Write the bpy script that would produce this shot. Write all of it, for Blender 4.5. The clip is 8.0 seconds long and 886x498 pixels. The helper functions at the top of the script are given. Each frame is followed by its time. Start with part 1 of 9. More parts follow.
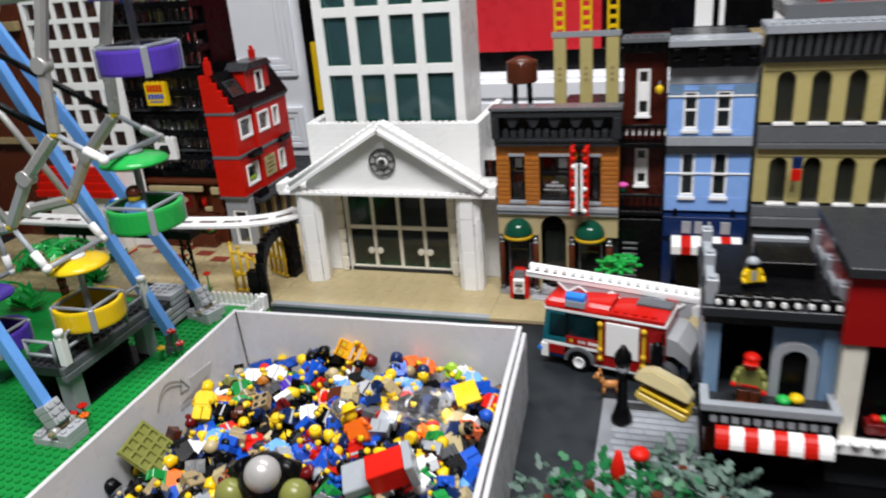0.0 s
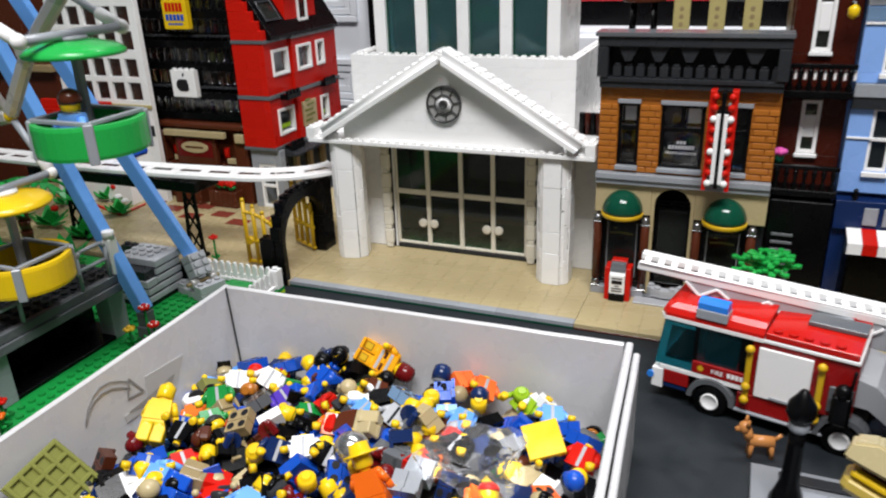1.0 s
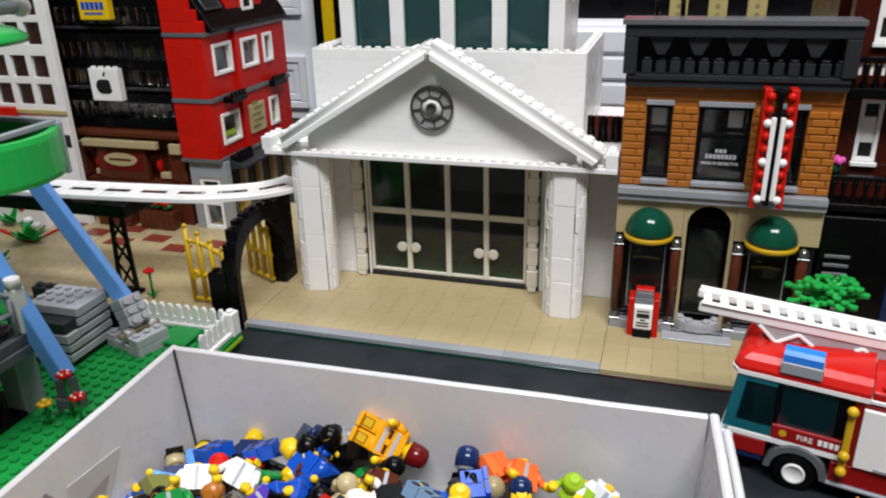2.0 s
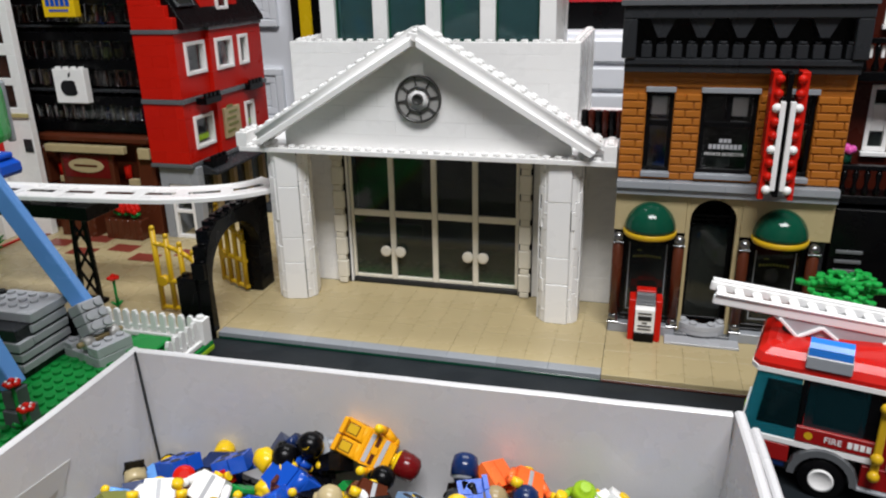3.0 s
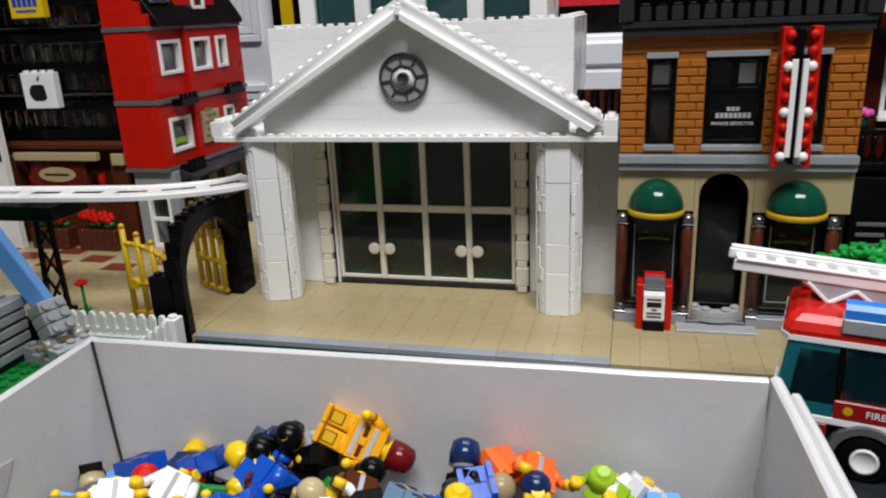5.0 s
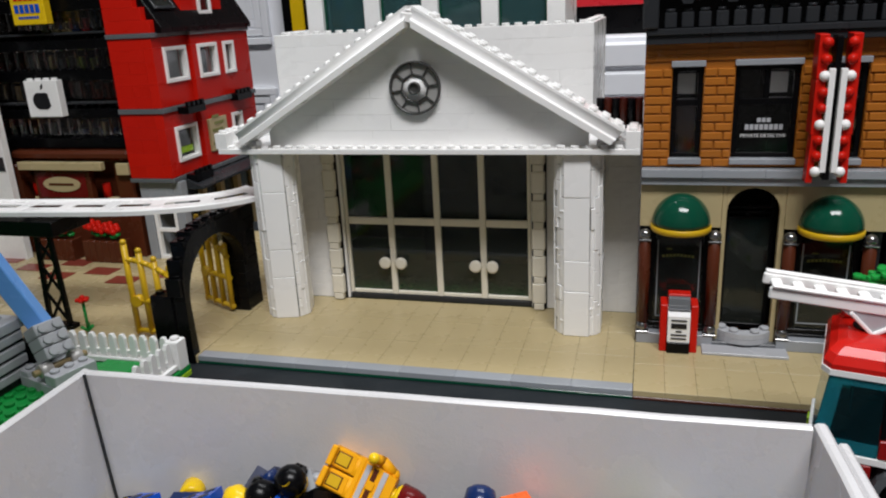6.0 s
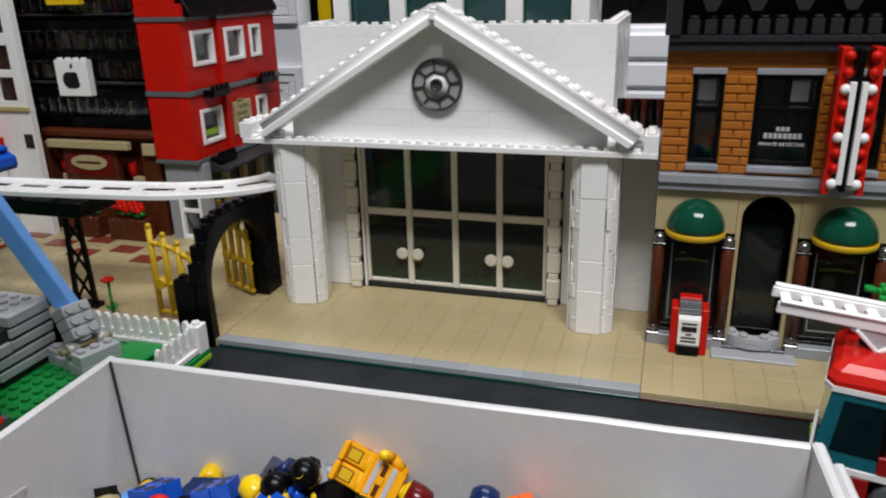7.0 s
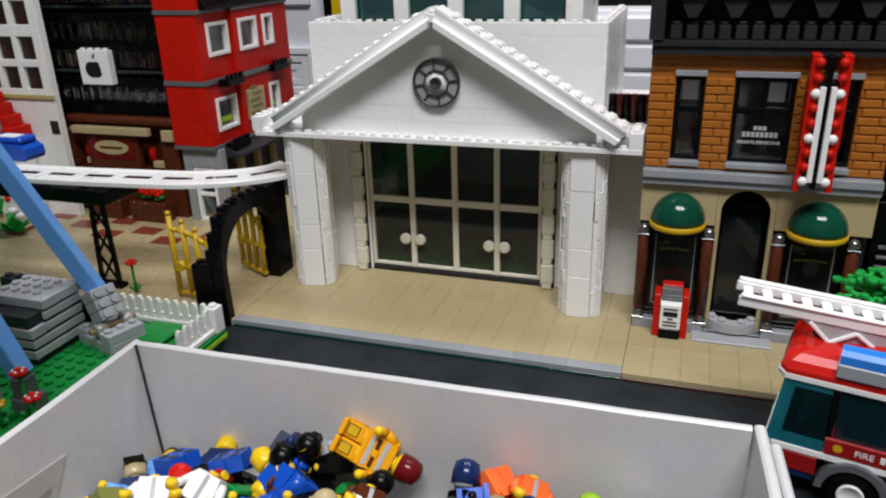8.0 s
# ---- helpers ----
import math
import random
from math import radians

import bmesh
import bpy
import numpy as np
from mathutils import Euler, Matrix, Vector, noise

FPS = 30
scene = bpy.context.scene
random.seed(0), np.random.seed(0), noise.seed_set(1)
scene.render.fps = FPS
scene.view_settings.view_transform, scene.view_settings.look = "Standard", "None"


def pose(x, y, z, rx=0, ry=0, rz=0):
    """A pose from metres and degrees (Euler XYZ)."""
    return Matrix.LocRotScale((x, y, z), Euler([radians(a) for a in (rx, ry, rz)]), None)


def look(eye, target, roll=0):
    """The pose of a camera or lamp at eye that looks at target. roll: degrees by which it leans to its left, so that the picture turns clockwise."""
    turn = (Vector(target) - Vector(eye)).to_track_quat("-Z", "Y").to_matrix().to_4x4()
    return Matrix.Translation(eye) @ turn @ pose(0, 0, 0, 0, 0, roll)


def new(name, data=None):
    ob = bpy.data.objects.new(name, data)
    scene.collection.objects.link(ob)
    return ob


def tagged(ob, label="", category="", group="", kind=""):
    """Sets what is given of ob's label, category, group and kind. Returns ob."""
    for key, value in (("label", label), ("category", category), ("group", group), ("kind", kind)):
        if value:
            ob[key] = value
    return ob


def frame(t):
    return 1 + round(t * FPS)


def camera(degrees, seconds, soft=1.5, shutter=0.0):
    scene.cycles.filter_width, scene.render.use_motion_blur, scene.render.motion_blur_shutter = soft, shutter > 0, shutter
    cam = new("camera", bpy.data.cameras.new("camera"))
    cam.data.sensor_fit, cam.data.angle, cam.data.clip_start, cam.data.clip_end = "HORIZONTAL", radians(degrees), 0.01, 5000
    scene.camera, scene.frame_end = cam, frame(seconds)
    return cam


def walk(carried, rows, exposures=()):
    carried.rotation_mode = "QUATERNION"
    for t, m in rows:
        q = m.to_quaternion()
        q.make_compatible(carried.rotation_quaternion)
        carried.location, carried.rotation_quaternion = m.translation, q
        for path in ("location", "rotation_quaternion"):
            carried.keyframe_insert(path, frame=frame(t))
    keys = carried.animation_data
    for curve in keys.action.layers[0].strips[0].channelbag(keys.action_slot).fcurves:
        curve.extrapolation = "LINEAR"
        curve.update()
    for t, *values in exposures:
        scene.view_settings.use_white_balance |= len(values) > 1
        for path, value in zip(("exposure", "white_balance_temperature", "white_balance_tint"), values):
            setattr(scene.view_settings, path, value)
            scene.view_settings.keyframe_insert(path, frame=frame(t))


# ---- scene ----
cam = camera(61.19, 8.0, soft=2.05, shutter=0.35)
PATH = [
    (0, (0.42886, -0.68483, 0.37203), (0.28859, -0.24296, 0.18475), -4.35),
    (0.5, (0.39152, -0.56547, 0.31904), (0.21397, -0.13588, 0.13485), -2.71),
    (1, (0.36225, -0.50795, 0.28086), (0.18379, -0.08150, 0.09034), -2.10),
    (1.5, (0.30846, -0.46137, 0.26921), (0.15108, -0.03511, 0.06056), -1.70),
    (1.7, (0.29562, -0.44290, 0.26815), (0.15109, -0.00701, 0.07039), -2.09),
    (2.8, (0.27038, -0.40749, 0.24168), (0.15072, 0.04038, 0.05436), -0.18),
    (3, (0.26951, -0.40326, 0.23315), (0.14674, 0.04893, 0.05865), -1.13),
    (3.5, (0.26645, -0.39652, 0.19796), (0.14537, 0.06903, 0.06157), 0.37),
    (4, (0.26750, -0.39262, 0.19100), (0.14133, 0.06798, 0.04291), -0.90),
    (4.5, (0.26522, -0.38894, 0.19124), (0.14707, 0.07483, 0.04644), -1.71),
    (4.7, (0.26473, -0.38823, 0.19154), (0.14877, 0.07513, 0.04373), -2.19),
    (5.8, (0.25832, -0.35829, 0.20256), (0.12901, 0.09867, 0.04613), -3.05),
    (6, (0.25818, -0.35850, 0.19913), (0.13000, 0.09965, 0.04529), -2.90),
    (6.5, (0.26072, -0.35528, 0.20116), (0.13158, 0.09712, 0.03188), -2.42),
    (7, (0.26084, -0.36169, 0.21247), (0.12173, 0.08798, 0.04381), -1.45),
    (7.5, (0.26911, -0.36854, 0.22766), (0.12433, 0.07592, 0.05020), -1.02),
    (8, (0.27971, -0.38179, 0.23456), (0.13155, 0.05719, 0.04655), -1.72),
]
walk(cam, [(t, look(eye, target, roll)) for t, eye, target, roll in PATH],
     [(0.0, -0.17), (1.0, -0.18), (1.5, -0.23), (3.5, -0.37), (6.5, -0.53), (8.0, -0.55)])

# ---- light: a closed room with a fluorescent panel and an added fill over the table ----
world = bpy.data.worlds.new("world")
scene.world = world
world.use_nodes = True
world.node_tree.nodes["Background"].inputs["Color"].default_value = (0.75, 0.82, 1.0, 1)
world.node_tree.nodes["Background"].inputs["Strength"].default_value = 0.25


def area_lamp(name, x, y, z, sx, sy, watts, colour):
    lamp = bpy.data.lights.new(name, "AREA")
    lamp.shape, lamp.size, lamp.size_y, lamp.energy, lamp.color = "RECTANGLE", sx, sy, watts, colour
    ob = new(name, lamp)
    ob.matrix_world = pose(x, y, z)
    return ob


area_lamp("ceiling_tube_front", 0.48, -0.80, 1.60, 1.00, 0.45, 53, (0.97, 0.965, 0.985))
# added fill, unseen, that brightens the chest and door at the back
area_lamp("ceiling_tube_back", 0.25, 0.45, 1.62, 1.20, 0.30, 20, (0.95, 0.97, 1.0))
scene.view_settings.exposure = 0.0

# ---- sizes of the toy brick system ----
S, P, B = 0.008, 0.0032, 0.0096      # stud pitch, plate height, brick height
SR, SH = 0.00245, 0.0017             # stud radius and height


# ---- materials ----
def plastic(name, rgb, rough=0.22, var=0.08, metal=0.0, bump=0.05, clear=0.0, ior=1.5, gloss=0.36):
    m = bpy.data.materials.new(name)
    m.use_nodes = True
    nt = m.node_tree
    n, l = nt.nodes, nt.links
    b = n["Principled BSDF"]
    tc = n.new("ShaderNodeTexCoord")
    big = n.new("ShaderNodeTexNoise")
    big.inputs["Scale"].default_value = 45
    big.inputs["Detail"].default_value = 4
    fine = n.new("ShaderNodeTexNoise")
    fine.inputs["Scale"].default_value = 900
    fine.inputs["Detail"].default_value = 2
    info = n.new("ShaderNodeObjectInfo")
    l.new(tc.outputs["Object"], big.inputs["Vector"])
    l.new(tc.outputs["Object"], fine.inputs["Vector"])
    add = n.new("ShaderNodeMath")
    add.operation = "ADD"
    l.new(big.outputs["Fac"], add.inputs[0])
    l.new(info.outputs["Random"], add.inputs[1])
    rng = n.new("ShaderNodeMapRange")
    rng.inputs["From Min"].default_value, rng.inputs["From Max"].default_value = 0.3, 1.7
    rng.inputs["To Min"].default_value, rng.inputs["To Max"].default_value = 1 - var, 1 + var
    l.new(add.outputs[0], rng.inputs["Value"])
    mul = n.new("ShaderNodeVectorMath")
    mul.operation = "SCALE"
    mul.inputs[0].default_value = rgb
    l.new(rng.outputs["Result"], mul.inputs["Scale"])
    l.new(mul.outputs["Vector"], b.inputs["Base Color"])
    rr = n.new("ShaderNodeMapRange")
    rr.inputs["From Min"].default_value, rr.inputs["From Max"].default_value = 0.3, 0.7
    rr.inputs["To Min"].default_value, rr.inputs["To Max"].default_value = rough * 0.75, rough * 1.4
    l.new(big.outputs["Fac"], rr.inputs["Value"])
    l.new(rr.outputs["Result"], b.inputs["Roughness"])
    bp = n.new("ShaderNodeBump")
    bp.inputs["Strength"].default_value = bump
    bp.inputs["Distance"].default_value = 0.0004
    l.new(fine.outputs["Fac"], bp.inputs["Height"])
    l.new(bp.outputs["Normal"], b.inputs["Normal"])
    b.inputs["Metallic"].default_value = metal
    b.inputs["Transmission Weight"].default_value = clear
    b.inputs["IOR"].default_value = ior
    b.inputs["Specular IOR Level"].default_value = gloss
    return m


WHITE = plastic("white_plastic", (0.88, 0.875, 0.86), 0.28, 0.014)
OFFWHITE = plastic("aged_white_plastic", (0.74, 0.70, 0.60), 0.24, 0.03)
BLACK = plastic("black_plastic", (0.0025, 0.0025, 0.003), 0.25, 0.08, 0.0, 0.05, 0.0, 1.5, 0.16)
DGREY = plastic("dark_grey_plastic", (0.025, 0.027, 0.030), 0.24, 0.08, 0.0, 0.05, 0.0, 1.5, 0.26)
MGREY = plastic("mid_grey_plastic", (0.115, 0.122, 0.130))
LGREY = plastic("light_grey_plastic", (0.30, 0.32, 0.345))
RED = plastic("red_plastic", (0.53, 0.011, 0.005), 0.32, 0.08, 0.0, 0.05, 0.0, 1.5, 0.14)
DRED = plastic("dark_red_plastic", (0.13, 0.005, 0.006))
MAROON = plastic("maroon_plastic", (0.050, 0.008, 0.004), 0.25, 0.08, 0.0, 0.05, 0.0, 1.5, 0.25)
# red of the engine's sides, darkened for shade; also on a house wall
TRED = plastic("engine_red_plastic", (0.30, 0.007, 0.007))
LBLUE = plastic("light_blue_plastic", (0.24, 0.42, 0.82))
SAND = plastic("sand_yellow_plastic", (0.47, 0.40, 0.165), 0.26, 0.04)
AMBER = plastic("amber_plastic", (0.80, 0.36, 0.006), 0.45, 0.06, 0.0, 0.05, 0.0, 1.5, 0.15)
# engine's red again, brighter for the light on its roof
ROOFRED = plastic("deep_red_plastic", (0.50, 0.010, 0.006), 0.16)
PALEGREY = plastic("pale_grey_plastic", (0.42, 0.43, 0.45))
TOWERDARK = plastic("dark_teal_shade", (0.006, 0.035, 0.036), 0.5)
BLUE = plastic("blue_plastic", (0.008, 0.075, 0.46))
NAVY = plastic("navy_plastic", (0.006, 0.02, 0.085))
MBLUE = plastic("sky_blue_plastic", (0.14, 0.36, 0.80))
SANDBLUE = plastic("sand_blue_plastic", (0.16, 0.26, 0.40))
YELLOW = plastic("yellow_plastic", (0.78, 0.51, 0.009))
GOLD = plastic("gold_plastic", (0.60, 0.37, 0.012), 0.3)
GREEN = plastic("green_plastic", (0.010, 0.24, 0.045))
BGREEN = plastic("bright_green_plastic", (0.02, 0.40, 0.07))
DGREEN = plastic("dark_green_plastic", (0.004, 0.062, 0.034), 0.1)
LIME = plastic("lime_plastic", (0.30, 0.50, 0.02))
OLIVE = plastic("olive_plastic", (0.19, 0.20, 0.05))
TAN = plastic("tan_plastic", (0.46, 0.375, 0.205), 0.26, 0.025)
DTAN = plastic("dark_tan_plastic", (0.31, 0.235, 0.12))
BROWN = plastic("brown_plastic", (0.085, 0.021, 0.009))
NOUGAT = plastic("orange_brown_plastic", (0.40, 0.135, 0.018))
ORANGE = plastic("orange_plastic", (0.78, 0.14, 0.01))
PURPLE = plastic("purple_plastic", (0.09, 0.045, 0.40))
PINK = plastic("pink_plastic", (0.75, 0.10, 0.42))
CHROME = plastic("silver_plastic", (0.60, 0.60, 0.60), 0.18, 0.04, 0.9)
CAPGREY = plastic("dark_silver_plastic", (0.24, 0.24, 0.24), 0.16, 0.05, 0.85)
PEARL = plastic("pearl_grey_plastic", (0.45, 0.44, 0.42), 0.3, 0.05, 0.25)
GLASS = plastic("clear_plastic", (0.95, 0.96, 0.96), 0.04, 0.02, 0.0, 0.01, 1.0, 1.45, 0.55)
TEAL = plastic("tinted_teal_plastic", (0.22, 0.50, 0.52), 0.05, 0.04, 0.0, 0.02, 0.9, 1.45, 0.6)
SMOKE = plastic("smoky_plastic", (0.27, 0.30, 0.26), 0.04, 0.04, 0.0, 0.01, 0.95, 1.4, 0.42)
TBLUE = plastic("clear_blue_plastic", (0.04, 0.30, 0.92), 0.22, 0.04, 0.0, 0.02, 0.3, 1.4, 0.3)
PAPER = plastic("white_card", (0.60, 0.595, 0.60), 0.27, 0.04, 0.0, 0.14, 0.0, 1.5, 0.55)
ROAD = plastic("dark_table_sheet", (0.015, 0.019, 0.0225), 0.45, 0.12, 0.0, 0.2, 0.0, 1.5, 0.3)
PAINT = plastic("white_paint", (0.86, 0.88, 0.92), 0.45, 0.04)
WALLPAINT = plastic("wall_paint", (0.11, 0.105, 0.10), 0.8, 0.05)
GRILLE = plastic("pewter_plastic", (0.060, 0.060, 0.058), 0.35)
DISC = plastic("grey_clear_plastic", (0.36, 0.355, 0.34), 0.3)
CYAN = plastic("clear_cyan_plastic", (0.03, 0.33, 0.41), 0.06, 0.04, 0.0, 0.02, 0.66, 1.3, 0.5)
DTEAL = plastic("dark_tinted_plastic", (0.06, 0.30, 0.36), 0.05, 0.04, 0.0, 0.01, 0.97, 1.3, 0.4)
NEON = plastic("bright_orange_plastic", (0.95, 0.17, 0.035), 0.25)
INK = plastic("black_print", (0.01, 0.01, 0.012), 0.4)
REDBOX = plastic("red_card", (0.60, 0.02, 0.03), 0.3, 0.25)
PRINTGREY = plastic("grey_print", (0.26, 0.25, 0.24), 0.5)


# ---- mesh tools ----
def face(bm, vs, mi=0, smooth=False):
    f = bm.faces.new(vs)
    f.material_index, f.smooth = mi, smooth
    return f


def bx(bm, x0, x1, y0, y1, z0, z1, c=0.00025, mi=0, m=None):
    """A box with chamfered edges."""
    lo, hi = (x0, y0, z0), (x1, y1, z1)
    c = min(c, 0.3 * min(x1 - x0, y1 - y0, z1 - z0))
    v = {}
    for i in range(8):
        s = [(i >> a) & 1 for a in range(3)]
        for a in range(3):
            p = [(hi[k] if s[k] else lo[k]) + (0 if k == a else (-c if s[k] else c)) for k in range(3)]
            v[i, a] = bm.verts.new(m @ Vector(p) if m else p)
    for a in range(3):
        b, d = (a + 1) % 3, (a + 2) % 3
        for side in (0, 1):
            ring = [(0, 0), (1, 0), (1, 1), (0, 1)]
            vs = [v[(side << a) | (p << b) | (q << d), a] for p, q in ring]
            face(bm, vs if side else vs[::-1], mi)
        for p in (0, 1):
            for q in (0, 1):
                i0 = (p << b) | (q << d)
                i1 = i0 | (1 << a)
                vs = [v[i0, b], v[i1, b], v[i1, d], v[i0, d]]
                face(bm, vs if p != q else vs[::-1], mi)
    for i in range(8):
        vs = [v[i, 0], v[i, 1], v[i, 2]]
        face(bm, vs if bin(i).count("1") % 2 else vs[::-1], mi)


def lathe(bm, prof, seg=12, m=None, mi=0, smooth=True):
    """Turns a profile of (radius, height) round z; m places it."""
    m = m or Matrix()
    rings = []
    for r, z in prof:
        if r < 1e-7:
            rings.append([bm.verts.new(m @ Vector((0, 0, z)))])
        else:
            rings.append([bm.verts.new(m @ Vector((r * math.cos(2 * math.pi * k / seg), r * math.sin(2 * math.pi * k / seg), z))) for k in range(seg)])
    for a, b in zip(rings, rings[1:]):
        for k in range(seg):
            j = (k + 1) % seg
            if len(a) == 1 and len(b) == 1:
                continue
            if len(a) == 1:
                face(bm, [a[0], b[j], b[k]], mi, smooth)
            elif len(b) == 1:
                face(bm, [a[k], a[j], b[0]], mi, smooth)
            else:
                face(bm, [a[k], a[j], b[j], b[k]], mi, smooth)
    for ring, flip in ((rings[0], True), (rings[-1], False)):
        if len(ring) > 2:
            face(bm, ring[::-1] if flip else ring, mi)


AX = {"z": Matrix(), "x": pose(0, 0, 0, 0, 90, 0), "y": pose(0, 0, 0, -90, 0, 0)}


def cyl(bm, x, y, z, r, h, axis="z", seg=14, mi=0, m=None, r2=None):
    t = Matrix.Translation((x, y, z)) @ AX[axis]
    r2 = r if r2 is None else r2
    e = min(0.0002, h * 0.2, r * 0.2)
    lathe(bm, [(r, 0), (r, max(0, h - e)) if r2 == r else (r2, h - e), (max(r2 - e, 1e-5), h)], seg, (m @ t) if m else t, mi, seg > 8)


def rod(bm, a, b, r, seg=8, mi=0, r2=None):
    a, b = Vector(a), Vector(b)
    q = (b - a).to_track_quat("Z", "Y").to_matrix().to_4x4()
    lathe(bm, [(r, 0), (r if r2 is None else r2, (b - a).length)], seg, Matrix.Translation(a) @ q, mi)


def beam(bm, a, b, w, h, up=(0, 0, 1), mi=0, c=0.0003):
    """A square bar from a to b, w across and h along up."""
    a, b = Vector(a), Vector(b)
    d = (b - a).normalized()
    s = d.cross(Vector(up)).normalized()
    u = s.cross(d)
    m = Matrix((s.to_4d(), d.to_4d(), u.to_4d(), (0, 0, 0, 1))).transposed()
    m = Matrix.Translation(a) @ Matrix([[s[k], d[k], u[k], 0] for k in range(3)] + [[0, 0, 0, 1]])
    bx(bm, -w / 2, w / 2, 0, (b - a).length, -h / 2, h / 2, c, mi, m)


def ball(bm, x, y, z, r, seg=12, rings=8, mi=0, m=None, low=-90, high=90, flat=1.0):
    prof = [(r * math.cos(radians(low + (high - low) * k / rings)) * 1.0, flat * r * math.sin(radians(low + (high - low) * k / rings))) for k in range(rings + 1)]
    prof = [(0 if p < 1e-6 else p, q) for p, q in prof]
    t = Matrix.Translation((x, y, z))
    lathe(bm, prof, seg, (m @ t) if m else t, mi)


def prism(bm, pts, a0, a1, axis="y", mi=0, m=None, smooth=False):
    """A polygon, given in the two other axes in order, drawn out from a0 to a1 along axis."""
    put = {"y": lambda p, a: (p[0], a, p[1]), "x": lambda p, a: (a, p[0], p[1]), "z": lambda p, a: (p[0], p[1], a)}[axis]
    lo = [bm.verts.new(m @ Vector(put(p, a0)) if m else put(p, a0)) for p in pts]
    hi = [bm.verts.new(m @ Vector(put(p, a1)) if m else put(p, a1)) for p in pts]
    fs = [face(bm, lo, mi), face(bm, hi[::-1], mi)]
    for k in range(len(pts)):
        j = (k + 1) % len(pts)
        fs.append(face(bm, [lo[k], hi[k], hi[j], lo[j]], mi, smooth))
    bmesh.ops.recalc_face_normals(bm, faces=fs)


def studs(bm, x0, y0, nx, ny, z, mi=0, m=None, seg=10):
    for i in range(nx):
        for j in range(ny):
            cyl(bm, x0 + (i + 0.5) * S, y0 + (j + 0.5) * S, z, SR, SH, "z", seg, mi, m)


def new_bm():
    return bmesh.new()


def as_mesh(name, bm, *mats):
    me = bpy.data.meshes.new(name)
    bm.to_mesh(me)
    bm.free()
    for mt in mats:
        me.materials.append(mt)
    return me


def thing(name, label, category, group="", kind="", at=(0, 0, 0)):
    ob = new(name)
    ob.location = at
    ob.empty_display_size = 0.01
    return tagged(ob, label, category, group, kind)


def part(name, bm, material, parent, label=""):
    mats = material if isinstance(material, (list, tuple)) else [material]
    ob = new(name, bm if isinstance(bm, bpy.types.Mesh) else as_mesh(name, bm, *mats))
    ob.parent = parent
    if label:
        ob["label"] = label
    return ob


def solo(name, bm, material, label, category, group="", kind=""):
    mats = material if isinstance(material, (list, tuple)) else [material]
    return tagged(new(name, as_mesh(name, bm, *mats)), label, category, group, kind)


def piece(name, mesh, parent, x, y, z, rz=0.0):
    ob = new(name, mesh)
    ob.parent = parent
    ob.location = (x, y, z)
    if rz:
        ob.rotation_euler = (0, 0, radians(rz))
    return ob


BRICKS = {}


def brick_mesh(n, d, h, mat, top=False, c=0.00014):
    """n studs long, d metres deep, h high; studs on top if wanted. Shared by all that are alike."""
    key = (n, round(d, 5), round(h, 5), mat.name, top, c)
    if key not in BRICKS:
        bm = new_bm()
        g = 0.00006 if mat is TAN else 0.00003
        bx(bm, g, n * S - g, g, d - g, g * 0.6, h - g * 0.6, c)
        if top:
            studs(bm, 0, 0, int(round(n)), max(1, int(round(d / S))), h)
        BRICKS[key] = as_mesh("brick", bm, mat)
    return BRICKS[key]


def course(parent, x0, x1, y, z, mat, rng, d=S, h=B, lens=(2, 3, 4, 6), top=False, name="brick", along="x"):
    """One course of bricks from x0 to x1 (or from y x0 to y x1 with along='y')."""
    x, end = x0, x1
    while end - x > 0.0015:
        left = (end - x) / S
        n = rng.choice(lens)
        if left - n < 1:
            n = round(left * 2) / 2 if abs(left - round(left * 2) / 2) < 0.02 else left
        if along == "x":
            piece(name, brick_mesh(round(n, 3), d, h, mat, top), parent, x, y, z)
        else:
            piece(name, brick_mesh(round(n, 3), d, h, mat, top), parent, y, x, z, 90)
        x += n * S


def panel_window(bm, x0, x1, y, z0, z1, fr=0.0016, dep=0.003, bars_x=0, bars_z=0, mi=0):
    """A window frame in the xz plane, with its front at y."""
    bx(bm, x0, x1, y, y + dep, z0, z0 + fr, 0.0002, mi)
    bx(bm, x0, x1, y, y + dep, z1 - fr, z1, 0.0002, mi)
    bx(bm, x0, x0 + fr, y, y + dep, z0 + fr, z1 - fr, 0.0002, mi)
    bx(bm, x1 - fr, x1, y, y + dep, z0 + fr, z1 - fr, 0.0002, mi)
    for k in range(bars_x):
        x = x0 + (x1 - x0) * (k + 1) / (bars_x + 1)
        bx(bm, x - fr / 2, x + fr / 2, y + 0.0003, y + dep, z0 + fr, z1 - fr, 0.0002, mi)
    for k in range(bars_z):
        z = z0 + (z1 - z0) * (k + 1) / (bars_z + 1)
        bx(bm, x0 + fr, x1 - fr, y + 0.0006, y + dep, z - fr / 2, z + fr / 2, 0.0002, mi)


def pane(bm, x0, x1, y, z0, z1, t=0.0008, mi=0):
    bx(bm, x0, x1, y, y + t, z0, z1, 0.0001, mi)


def blocks(name, material, parent, boxes, label="", c=0.00025):
    """One part of its own for each box."""
    for q in boxes:
        bm = new_bm()
        bx(bm, *q, c)
        part(name, bm, material, parent, label)

